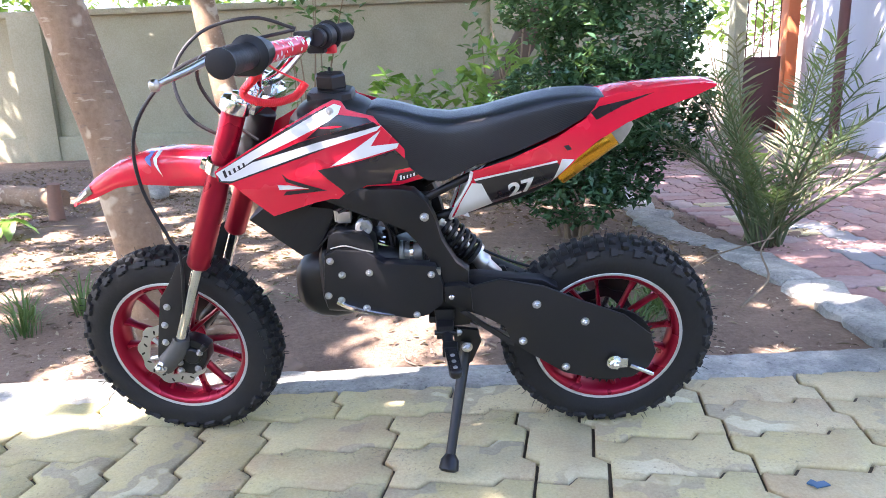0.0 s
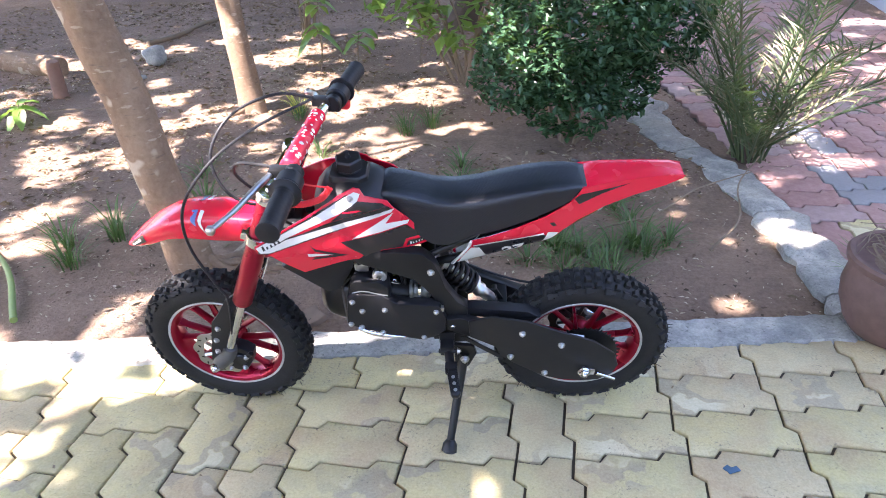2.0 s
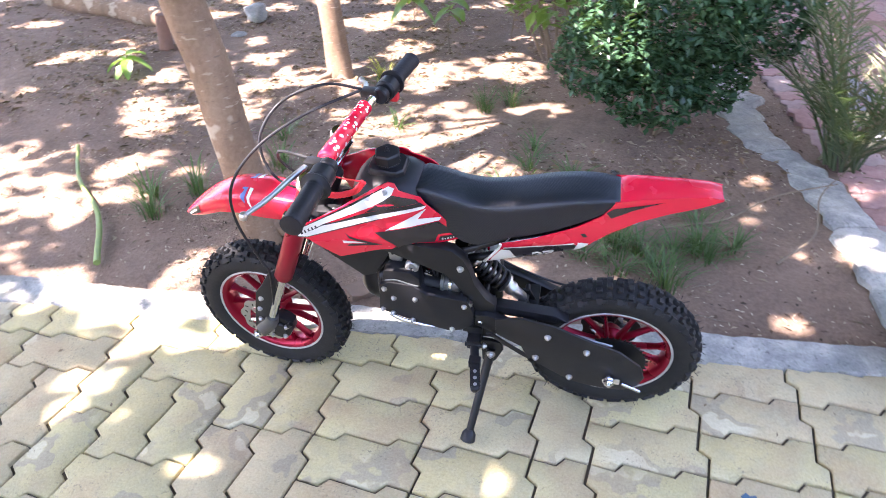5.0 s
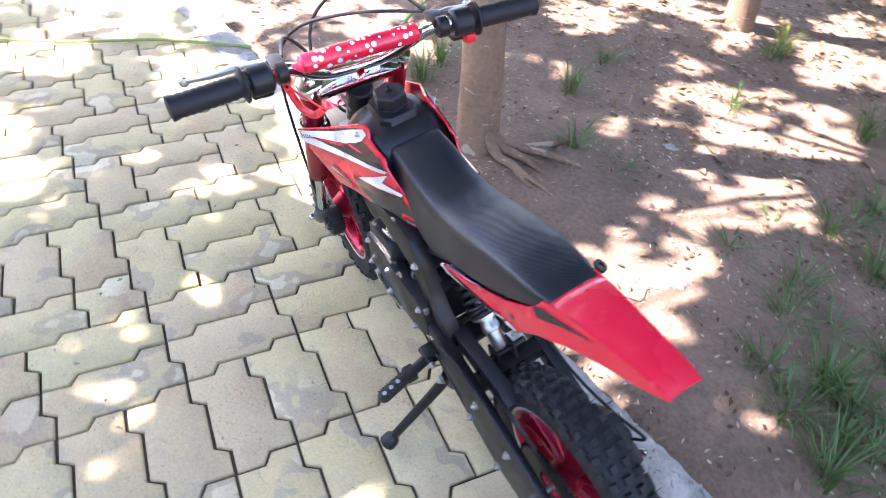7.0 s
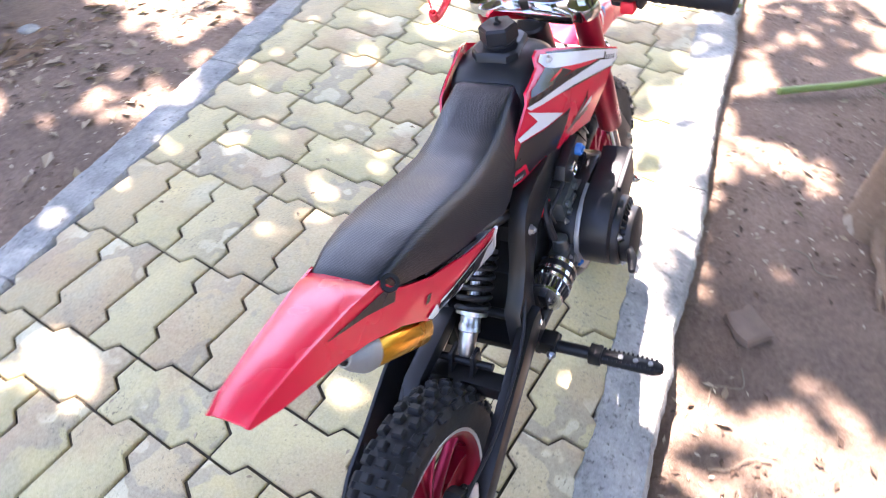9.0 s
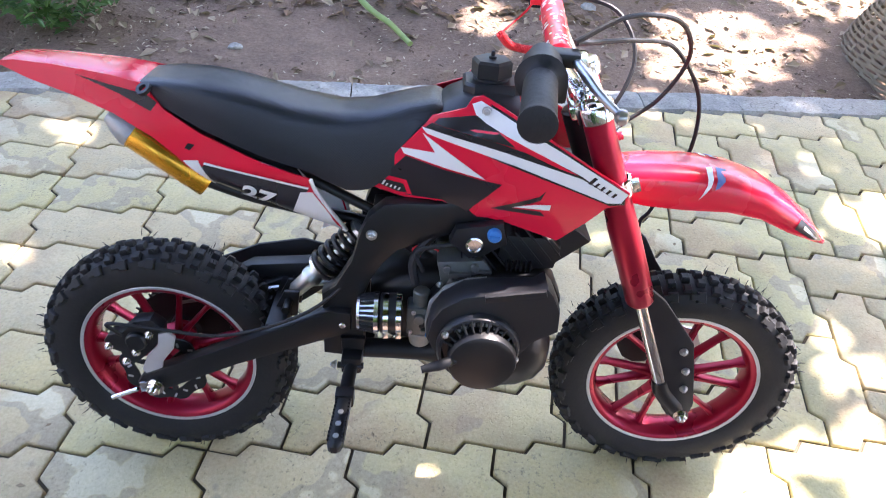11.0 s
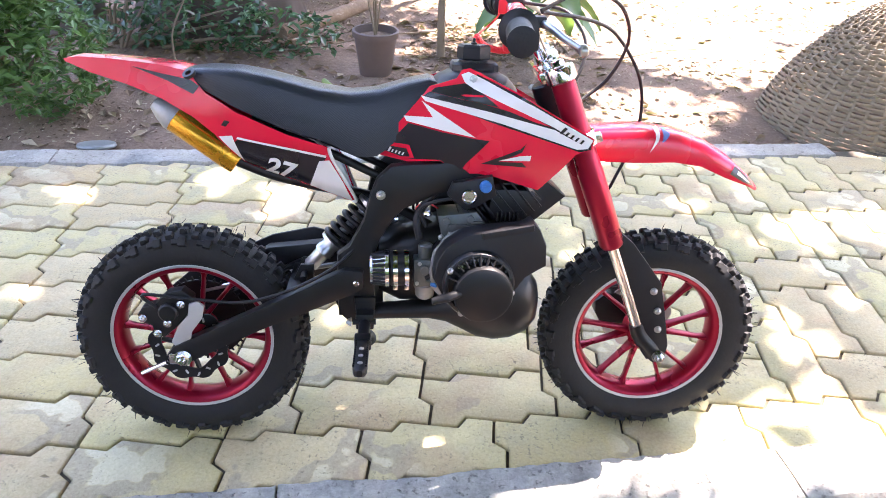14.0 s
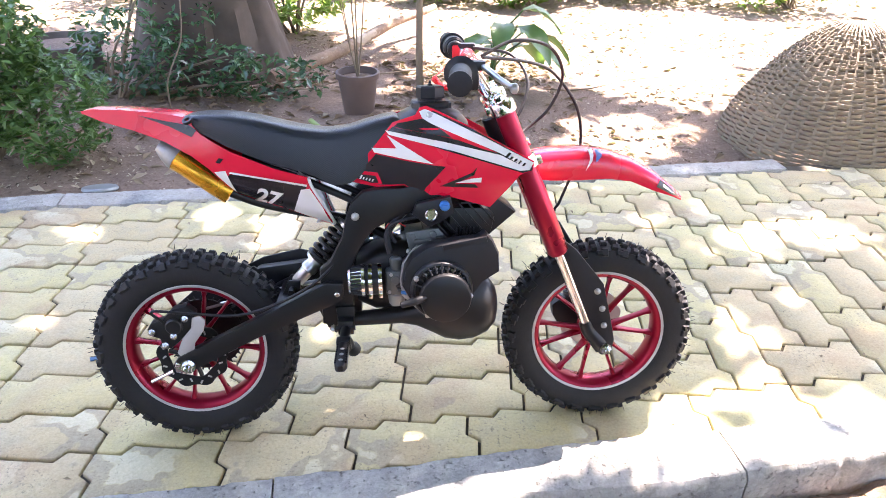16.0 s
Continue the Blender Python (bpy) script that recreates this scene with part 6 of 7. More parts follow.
for u, w in ((0.414, 0.292), (0.438, 0.258), (0.455, 0.240), (0.476, 0.268)):
    bolt("caliper_bolt", (u, 0.084, w), (0, 1, 0), 0.0055, CHROME, rcal)
bm = bmesh.new()
tube(bm, [(0.455, 0.080, 0.285), (0.470, 0.085, 0.310), (0.40, 0.080, 0.300), (0.30, 0.080, 0.295), (0.18, 0.078, 0.345), (0.10, 0.060, 0.42)], 0.0028, 8)
bit("brake_cable", bm, GRIP, bike)

# front fender
TOP = ((-0.225, 0.572), (-0.28, 0.581), (-0.335, 0.585), (-0.390, 0.580), (-0.435, 0.567), (-0.480, 0.542), (-0.520, 0.511), (-0.546, 0.487))
LOW = ((-0.225, 0.535), (-0.28, 0.530), (-0.335, 0.531), (-0.390, 0.534), (-0.435, 0.528), (-0.480, 0.509), (-0.520, 0.495), (-0.546, 0.482))
bm = bmesh.new()
rows = []
for (u, t), (_, l), half in zip(TOP, LOW, (0.036, 0.042, 0.046, 0.047, 0.046, 0.042, 0.034, 0.016)):
    rows.append([bm.verts.new((u, half * x, l + (t - l) * z)) for x, z in ((-1.0, 0), (-0.98, 0.5), (-0.86, 0.86), (-0.5, 0.98), (0, 1), (0.5, 0.98), (0.86, 0.86), (0.98, 0.5), (1.0, 0))])
skin(bm, rows, closed=False)
bmesh.ops.subdivide_edges(bm, edges=bm.edges[:], cuts=1, use_grid_fill=True, smooth=0.6)
under = bmesh.ops.extrude_face_region(bm, geom=bm.faces[:])["geom"]
for v in under:
    if isinstance(v, bmesh.types.BMVert):
        v.co.z -= 0.003
        v.co.y *= 0.95
fender = bit("front_fender", bm, RED, bike, "red high front fender with a beak", True, 60)


def fender_side(u, w):
    half = np.interp(-u, (0.225, 0.28, 0.335, 0.39, 0.435, 0.48, 0.52, 0.546), (0.036, 0.042, 0.046, 0.047, 0.046, 0.042, 0.034, 0.016))
    t = np.interp(-u, [-p[0] for p in TOP], [p[1] for p in TOP])
    l = np.interp(-u, [-p[0] for p in LOW], [p[1] for p in LOW])
    f = (w - l) / max(1e-4, t - l)
    return float(half * np.interp(f, (0, 0.5, 0.86, 0.98, 1.0), (1.0, 0.98, 0.86, 0.5, 0.3)) + 0.0016)


for side in (-1, 1):
    for name, mat, poly in (("sticker_black", BLACK_DECAL, ((-0.485, 0.514), (-0.492, 0.528), (-0.524, 0.505), (-0.538, 0.489), (-0.515, 0.498))),
                            ("sticker_white", WHITE_DECAL, ((-0.498, 0.514), (-0.500, 0.518), (-0.526, 0.497), (-0.518, 0.500))),
                            ("sticker_white", WHITE_DECAL, ((-0.352, 0.583), (-0.361, 0.583), (-0.358, 0.566), (-0.345, 0.546), (-0.353, 0.568))),
                            ("sticker_blue", BLUE_DECAL, ((-0.366, 0.583), (-0.380, 0.581), (-0.369, 0.566), (-0.364, 0.563)))):
        bm = bmesh.new()
        draped(bm, poly, fender_side, side, 0.0012 if mat is WHITE_DECAL else 0.0006, 0, 0.006)
        bit(name, bm, mat, fender, "", True, 60)

# handlebar, pad, grips, levers, cables
bm = bmesh.new()
tube(bm, [(-0.097, -0.290, 0.757), (-0.104, -0.18, 0.757), (-0.122, -0.125, 0.752), (-0.150, -0.065, 0.712), (-0.160, -0.03, 0.700), (-0.160, 0.03, 0.700), (-0.150, 0.065, 0.712), (-0.122, 0.125, 0.752),
          (-0.104, 0.18, 0.757), (-0.097, 0.290, 0.757)], 0.0105, 16, 6)
bars = bit("handlebar", bm, CHROME, bike, "chrome handlebar", "bar")
bm = bmesh.new()
rod(bm, (-0.128, -0.098, 0.748), (-0.128, 0.098, 0.748), 0.0155, n=24, bevel=0.003)
pad = bit("bar_pad", bm, RED, bars, "red crossbar pad with white dots", "bar")
rg = random.Random(4)
bm = bmesh.new()
spots = []
for k in range(400):
    a, v = rg.uniform(0, 2 * math.pi), rg.uniform(-0.088, 0.088)
    r = rg.choice((0.0022, 0.0034, 0.0045))
    if all(abs(v - q[1]) > 0.0085 or abs((a - q[0] + math.pi) % (2 * math.pi) - math.pi) * 0.0155 > 0.0085 for q in spots):
        spots.append((a, v, r))
for a, v, r in spots[:70]:
    q = []
    for i in range(10):
        b = 2 * math.pi * i / 10
        aa = a + math.cos(b) * r / 0.0155
        q.append(bm.verts.new((-0.128 + math.cos(aa) * 0.0160, v + math.sin(b) * r, 0.748 + math.sin(aa) * 0.0160)))
    bm.faces.new(q)
bit("pad_dots", bm, WHITE_DECAL, pad, "", "bar")
for side in (-1, 1):
    d = Vector((0.06, side, 0)).normalized()
    g0 = Vector((-0.103, side * 0.188, 0.757))
    bm = bmesh.new()
    lathe(bm, [(0.012, 0), (0.026, 0.001), (0.027, 0.004), (0.0185, 0.007), (0.0165, 0.010)] + [(0.0165 + 0.0011 * (k % 2), 0.014 + 0.0052 * k) for k in range(17)] + [(0.0185, 0.106), (0.0185, 0.110), (0.012, 0.112)], g0, d, 24)
    bit("grip", bm, GRIP, bars, "ribbed black rubber grip", "bar")
    bm = bmesh.new()
    rod(bm, g0 - d * 0.040, g0 - d * 0.004, 0.022, n=20, bevel=0.004)
    block(bm, g0 - d * 0.022 + Vector((-0.012, 0, -0.016)), (0.034, 0.034, 0.026), None, 0.005)
    bit("control_housing", bm, BLACK, bars, "", "bar")
    bm = bmesh.new()
    rod(bm, g0 - d * 0.064, g0 - d * 0.046, 0.0165, n=18, bevel=0.002)
    block(bm, g0 - d * 0.055 + Vector((-0.022, 0, 0.004)), (0.036, 0.024, 0.016), None, 0.004)
    bit("lever_mount", bm, BLACK_PAINT, bars, "", "bar")
    bm = bmesh.new()
    k = 0.90 if side < 0 else 0.62
    tube(bm, [g0 - d * 0.052 + Vector((-0.034, 0, 0.004)), g0 + d * (0.052 * k - 0.052) + Vector((-0.034 - 0.021 * k, 0, -0.002 * k)), g0 + d * (0.097 * k - 0.052) + Vector((-0.034 - 0.046 * k, 0, -0.016 * k)), g0 + d * (0.137 * k - 0.052) + Vector((-0.034 - 0.078 * k, 0, -0.030 * k))], [0.0050, 0.0058, 0.0050, 0.0042], 10)
    lathe(bm, [(0.003, -0.007), (0.0075, -0.004), (0.0085, 0.0), (0.0075, 0.004), (0.003, 0.007)], g0 + d * (0.139 * k - 0.052) + Vector((-0.034 - 0.080 * k, 0, -0.031 * k)), (1, 0, 0), 14)
    bit("brake_lever", bm, STEEL, bars, "bare alloy brake lever", "bar")
bm = bmesh.new()
block(bm, (-0.095, 0.175, 0.734), (0.020, 0.018, 0.016), None, 0.004)
bit("kill_switch", bm, RED_SOFT, bars, "", "bar")
CABLES = (((-0.140, 0.120, 0.762), (-0.200, 0.085, 0.785), (-0.270, 0.03, 0.770), (-0.305, -0.02, 0.715), (-0.285, -0.04, 0.650), (-0.240, -0.03, 0.612), (-0.20, 0.02, 0.59)),
          ((-0.142, 0.118, 0.760), (-0.23, 0.03, 0.745), (-0.295, -0.05, 0.715), (-0.352, -0.085, 0.640), (-0.362, -0.092, 0.550), (-0.330, -0.095, 0.450), (-0.318, -0.095, 0.41), (-0.345, -0.085, 0.270)),
          ((-0.142, -0.120, 0.760), (-0.215, -0.095, 0.748), (-0.245, -0.06, 0.700), (-0.225, -0.03, 0.640), (-0.18, -0.02, 0.60)))
for pts in CABLES:
    bm = bmesh.new()
    tube(bm, pts, 0.0030, 8, 8)
    bit("control_cable", bm, GRIP, bars, "", True)
bm = bmesh.new()
coil = smooth_line([(-0.118, -0.128, 0.725), (-0.150, -0.120, 0.695), (-0.118, -0.115, 0.680), (-0.080, -0.105, 0.686), (-0.062, -0.095, 0.704)], 130)
pts = []
for i, q in enumerate(coil):
    t = (coil[min(i + 1, len(coil) - 1)] - coil[max(0, i - 1)]).normalized()
    x = t.orthogonal().normalized()
    y = t.cross(x)
    pts.append(q + (x * math.cos(i * 0.75) + y * math.sin(i * 0.75)) * 0.0046)
tube(bm, pts, 0.0018, 5, 1)
tube(bm, [(-0.110, -0.130, 0.765), (-0.100, -0.128, 0.735), (-0.062, -0.095, 0.704)], 0.0016, 6)
block(bm, (-0.112, -0.132, 0.752), (0.026, 0.022, 0.026), None, 0.005)
bit("kill_cord", bm, RED_SOFT, bars, "red coiled kill switch cord", True)

# ---- plants ----
def leafy(name, at, lumps, count, size, mat, label, seed, category="bush", stems=9, droop=0.5, wide=0.5):
    """A shrub: forking stems inside, and leaves on the outside of several lumps (centre, radii)."""
    b = empty(name, Matrix.Translation(at))
    tagged(b, label, category)
    rng = np.random.default_rng(seed)
    rg = random.Random(seed)
    bm = bmesh.new()
    for k in range(stems):
        c, r = lumps[k % len(lumps)]
        end = Vector(c) + Vector((rg.uniform(-0.6, 0.6) * r[0], rg.uniform(-0.6, 0.6) * r[1], rg.uniform(0, 0.6) * r[2]))
        start = Vector((rg.uniform(-0.04, 0.04), rg.uniform(-0.04, 0.04), -0.06))
        mid = start.lerp(end, 0.5) + Vector((rg.uniform(-0.05, 0.05), rg.uniform(-0.05, 0.05), 0.03))
        tube(bm, [start, mid, end], [0.012, 0.008, 0.003], 6, 5)
    part("stem", bm, TWIG, b)
    pts = []
    total = sum(r[0] * r[1] + r[0] * r[2] for _, r in lumps)
    for c, r in lumps:
        n = int(count * (r[0] * r[1] + r[0] * r[2]) / total)
        d = rng.normal(0, 1, (n, 3))
        d /= np.linalg.norm(d, axis=1)[:, None]
        depth = 1 - np.abs(rng.normal(0, 0.16, n))
        bump = np.array([0.22 * noise.noise(Vector(q * 3.1) + Vector((seed, 0, 0))) for q in d])
        pts.append(np.asarray(c) + d * np.asarray(r) * (depth + bump)[:, None])
    v, f = leaf_quads(rng, np.concatenate(pts), size, droop, wide)
    from_arrays("leaves", v, f, mat, b)
    return b


leafy("round_bush", (0.62, 1.98, -0.05), (((0.0, 0.0, 0.52), (0.40, 0.36, 0.34)), ((0.22, 0.02, 0.92), (0.36, 0.34, 0.30)), ((-0.26, -0.10, 0.36), (0.20, 0.20, 0.18)), ((0.40, 0.02, 0.58), (0.22, 0.26, 0.26)), ((-0.02, 0.0, 1.10), (0.34, 0.3, 0.22)), ((-0.02, -0.20, 0.26), (0.22, 0.16, 0.17)), ((0.20, -0.12, 0.30), (0.18, 0.16, 0.15)), ((0.1, -0.26, 0.62), (0.3, 0.16, 0.2))),
      15000, 0.046, LEAF_BUSH, "dense dark green clipped bush with small glossy leaves", 21, wide=0.55)
leafy("low_shrub", (0.10, 2.95, -0.05), (((0.0, 0.0, 0.50), (0.34, 0.26, 0.30)), ((-0.34, 0.1, 0.58), (0.26, 0.2, 0.24)), ((0.26, 0.0, 0.70), (0.24, 0.2, 0.26))), 460, 0.115, LEAF_BRIGHT,
      "loose shrub with broad bright green leaves", 22)
leafy("corner_bush", (1.62, -1.50, -0.05), (((0.0, 0.0, 0.32), (0.34, 0.28, 0.26)), ((-0.12, 0.05, 0.50), (0.24, 0.24, 0.20)), ((0.3, -0.1, 0.42), (0.3, 0.3, 0.3)), ((-0.30, 0.0, 0.22), (0.22, 0.24, 0.22))), 7200, 0.048, LEAF_MID,
      "bushy green shrub at the edge of the paving", 23, wide=0.5)
leafy("back_shrub", (1.35, -2.35, -0.05), (((-0.1, 0.0, 0.22), (0.30, 0.2, 0.22)), ((-0.42, 0.0, 0.14), (0.36, 0.16, 0.15)), ((-0.78, 0.05, 0.10), (0.3, 0.16, 0.12)), ((-0.3, -0.2, 0.6), (0.25, 0.2, 0.4))), 1700, 0.055, LEAF_BUSH,
      "dark low shrub growing round the old tree", 24)
for k, (x, y, s) in enumerate(((0.55, -3.75, 0.5), (-0.75, -4.9, 0.45), (-1.35, -4.7, 0.35), (-1.95, -5.1, 0.5), (-2.7, -5.0, 0.55), (-3.6, -4.6, 0.6), (0.0, -5.3, 0.5), (1.6, -5.0, 0.7), (3.0, -4.0, 0.7))):
    leafy("yard_shrub", (x, y, -0.05), (((0, 0, s * 0.7), (s * 0.9, s * 0.6, s * 0.6)), ((s * 0.6, 0, s * 0.4), (s * 0.6, s * 0.5, s * 0.4))), 900, 0.085, LEAF_BRIGHT if k != 3 else LEAF_BUSH, "sunlit leafy shrub across the yard", 30 + k)
for k, (x, y) in enumerate(((-1.15, 4.3), (0.45, 3.9), (1.9, 5.9))):
    leafy("wall_shrub", (x, y, -0.05), (((0, 0, 1.0), (0.35, 0.3, 0.5)), ((0.2, 0, 1.5), (0.4, 0.4, 0.4))), 190, 0.09, LEAF_MID, "tall thin shrub in front of the boundary wall", 50 + k, stems=7)
for k, (x, y) in enumerate(((-8, 9), (-5, 9.5), (-2, 9), (1, 9.5), (4.2, 10))):
    leafy("far_tree_top", (x, y, -0.05), (((0, 0, 2.1), (1.6, 1.0, 0.9)), ((0.8, 0, 2.8), (1.4, 1.0, 0.8))), 1500, 0.22, LEAF_BRIGHT, "bright leafy tree top beyond the wall", 60 + k, "tree")
# unseen trees, added only to cut off skylight from low down
for k, (x, y) in enumerate(((-12, -11.5), (-8.5, -12), (-5, -11.5), (-1.5, -12), (2, -11.5), (5.5, -12), (9, -11), (9.5, -6), (10, -1.5), (-11, -7), (-11.5, -2.5), (-11, 2.5))):
    leafy("sky_block_tree", (x, y, -0.05), (((0, 0, 2.4), (2.2, 1.5, 1.5)), ((0.9, 0, 4.2), (2.0, 1.5, 1.4)), ((-1.0, 0.2, 1.1), (1.3, 1.2, 1.0))), 1700, 0.34, LEAF_MID, "tall leafy tree added out of view to block low sky", 160 + k, "tree")


def sprig(name, at, high, leaves, size, mat, label, seed):
    """A young plant: one thin stem with a few big leaves at its top."""
    s = empty(name, Matrix.Translation(at))
    tagged(s, label, "plant", "garden seedlings")
    rg = random.Random(seed)
    bm = bmesh.new()
    tube(bm, [(0, 0, -0.02), (rg.uniform(-0.02, 0.02), 0.01, high * 0.5), (rg.uniform(-0.04, 0.04), 0, high)], [0.005, 0.004, 0.002], 6)
    part("stem", bm, TWIG, s)
    for k in range(leaves):
        a = 2 * math.pi * k / leaves + rg.uniform(-0.4, 0.4)
        part("leaf", broad_leaf(Vector((0, 0, high * rg.uniform(0.7, 1.0))), a, size * rg.uniform(0.7, 1.2), rg.uniform(-0.5, 0.3)), mat, s)
    return s


def broad_leaf(root, turn, size, lift, droop=0.5):
    """One broad leaf with a midrib fold, drooping towards its tip."""
    bm = bmesh.new()
    d = Vector((math.cos(turn), math.sin(turn), 0))
    n = Vector((-d.y, d.x, 0))
    rows = []
    for i in range(9):
        f = i / 8
        half = size * 0.30 * math.sin(math.pi * min(1, f * 0.92 + 0.06)) ** 0.8
        c = root + d * (size * f) + Vector((0, 0, size * (lift * f - droop * f * f)))
        rows.append([bm.verts.new(c + n * (x * half) + Vector((0, 0, abs(x) * half * 0.35 + 0.02 * size * math.sin(f * 20 + x * 3)))) for x in (-1, -0.5, 0, 0.5, 1)])
    skin(bm, rows, closed=False)
    return bm


for k, (x, y, h) in enumerate(((-0.85, 3.33, 0.32), (-0.54, 3.04, 0.30), (-2.3, 2.3, 0.12), (-0.95, 3.9, 0.4), (-0.2, 3.5, 0.34))):
    sprig("seedling", (x, y, -0.05), h, 6, 0.13, LEAF_BRIGHT, "young plant with bright green leaves in the soil", 70 + k)

big = empty("big_leaf_plant", Matrix.Translation((-0.60, -2.35, -0.05)))
tagged(big, "plant with broad drooping green leaves in the yard", "plant")
bm = bmesh.new()
tube(bm, [(0.40, 0.05, -0.02), (0.405, 0.04, 0.3), (0.39, 0.02, 0.9)], [0.022, 0.018, 0.014], 10)
part("stem", bm, TWIG, big)
rg = random.Random(77)
for a, s, h in ((3.3, 0.30, 0.30), (2.7, 0.26, 0.26), (3.9, 0.28, 0.22), (2.2, 0.24, 0.34), (0.4, 0.24, 0.28), (4.6, 0.26, 0.30), (1.3, 0.2, 0.36), (5.4, 0.24, 0.2), (3.0, 0.22, 0.42), (-0.5, 0.22, 0.24)):
    bm = broad_leaf(Vector((-0.05 + 0.08 * math.cos(a), 0.05 * math.sin(a), h)), a, s, 0.15, 0.75)
    part("leaf", bm, LEAF_MID, big)
    bm = bmesh.new()
    tube(bm, [(0.03, 0, -0.02), (0.0, 0.0, h * 0.6), (-0.05 + 0.08 * math.cos(a), 0.05 * math.sin(a), h)], 0.005, 6)
    part("leaf_stalk", bm, LEAF_MID, big)

# feathery palm beside the side path
palm = empty("palm", Matrix.Translation((1.38, 1.68, -0.03)))
tagged(palm, "young palm with stiff feathery fronds catching the sun", "palm")
rg = random.Random(15)
bm = bmesh.new()
lathe(bm, [(0.04, -0.05), (0.045, 0.0), (0.035, 0.04), (0.02, 0.07)], (0, 0, 0), (0, 0, 1), 14)
part("palm_base", bm, BARK_DARK, palm)
for k in range(38):
    a = rg.uniform(0, 2 * math.pi)
    up = rg.uniform(0.75, 1.48)
    long = rg.uniform(0.55, 1.30)
    d = Vector((math.cos(a), math.sin(a), 0))
    root = Vector((rg.uniform(-0.07, 0.07), rg.uniform(-0.07, 0.07), 0))
    line = []
    for i in range(13):
        f = i / 12
        line.append(root + d * (long * math.cos(up) * f) + Vector((0, 0, 0.0 + long * (math.sin(up) * f - 0.30 * f * f))))
    bm = bmesh.new()
    tube(bm, line, [0.007, 0.005, 0.002], 5, 1)
    n = Vector((-d.y, d.x, 0))
    for i in range(2, 13):
        for s in (-1, 1):
            for h in (0.0, 0.5):
                c = line[i].lerp(line[min(12, i + 1)], h)
                t = (line[min(12, i + 1)] - line[i - 1]).normalized()
                ll = rg.uniform(0.09, 0.17) * (1.1 - abs(i / 12 - 0.5))
                w = t * 0.60 + n * (s * rg.uniform(0.55, 1.0)) + Vector((rg.uniform(-0.15, 0.15), rg.uniform(-0.15, 0.15), rg.uniform(-0.2, 0.45)))
                tip = c + w.normalized() * ll
                q = t * 0.0052
                m = c.lerp(tip, 0.4) + Vector((0, 0, 0.006))
                v0, v1, v2, v3, v4 = (bm.verts.new(x) for x in (c - q * 0.5, c + q * 0.5, m + q, tip, m - q))
                bm.faces.new((v0, v1, v2, v4))
                bm.faces.new((v4, v2, v3))
    part("frond", bm, LEAF_FROND if k % 3 else LEAF_FROND_DRY, palm)


def tuft(at, seed, high=0.16, blades=46, mat=None):
    rg = random.Random(seed)
    bm = bmesh.new()
    for k in range(blades):
        a = rg.uniform(0, 2 * math.pi)
        d = Vector((math.cos(a), math.sin(a), 0))
        n = Vector((-d.y, d.x, 0)) * rg.uniform(0.0018, 0.0035)
        r0 = d * rg.uniform(0, 0.05)
        h, out = high * rg.uniform(0.5, 1.25), rg.uniform(0.02, 0.13)
        rows = []
        for f, w in ((0, 1), (0.4, 0.9), (0.75, 0.6), (1.0, 0.08)):
            c = r0 + d * (out * f * f) + Vector((0, 0, h * (f - 0.35 * f * f) - 0.01))
            rows.append([bm.verts.new(c - n * w), bm.verts.new(c + n * w)])
        skin(bm, rows, closed=False)
    ob = part("grass_tuft", bm, mat or LEAF_GRASS)
    ob.matrix_world = Matrix.Translation((at[0], at[1], -0.055))
    return tagged(ob, "tuft of green grass growing in the soil", "grass", "grass tufts")


for k, (x, y, h) in enumerate(((-1.26, 0.82, 0.17), (-1.18, 1.02, 0.2), (-1.34, 0.95, 0.16), (-0.17, 2.1, 0.17), (-0.77, 2.35, 0.14), (0.47, 0.75, 0.14), (0.62, 0.68, 0.18), (0.22, 1.14, 0.14), (0.46, 0.90, 0.15),
                                (0.36, 0.82, 0.12), (-0.93, 1.30, 0.15), (1.44, 0.74, 0.16), (1.52, 0.66, 0.14), (-0.05, 2.2, 0.16), (0.30, 1.40, 0.12), (0.55, 0.88, 0.14), (0.12, 1.45, 0.12), (-0.62, 1.05, 0.10), (0.75, 0.95, 0.13),
                                (0.28, 1.0, 0.12), (0.52, 1.1, 0.14), (-1.05, 1.6, 0.12))):
    tuft((x, y), 100 + k, h)
tr = random.Random(8)
for k in range(10):
    tuft((tr.gauss(0.66, 0.16), tr.gauss(0.88, 0.15)), 200 + k, tr.uniform(0.07, 0.15), 40)
for k in range(6):
    tuft((tr.uniform(-1.3, 0.2), tr.uniform(0.9, 2.3)), 240 + k, tr.uniform(0.06, 0.12), 26)
tuft((-0.80, 2.45), 140, 0.16, 40, LEAF_YELLOW)

# ---- pots, basket and odds and ends ----
def pot(name, at, r_top, r_low, high, mat, label, soil=True):
    p = empty(name, Matrix.Translation(at))
    tagged(p, label, "plant pot")
    bm = bmesh.new()
    lathe(bm, [(r_low, 0.0), (r_top * 0.96, high * 0.86), (r_top * 1.05, high * 0.87), (r_top * 1.06, high * 0.99), (r_top * 1.03, high), (r_top * 0.95, high), (r_top * 0.92, high * 0.84)], (0, 0, 0), (0, 0, 1), 36)
    part("pot_body", bm, mat, p)
    if soil:
        bm = bmesh.new()
        lathe(bm, [(r_top * 0.93, high * 0.84), (r_top * 0.5, high * 0.87), (0.002, high * 0.88)], (0, 0, 0), (0, 0, 1), 24)
        part("pot_soil", bm, SOIL, p)
    return p


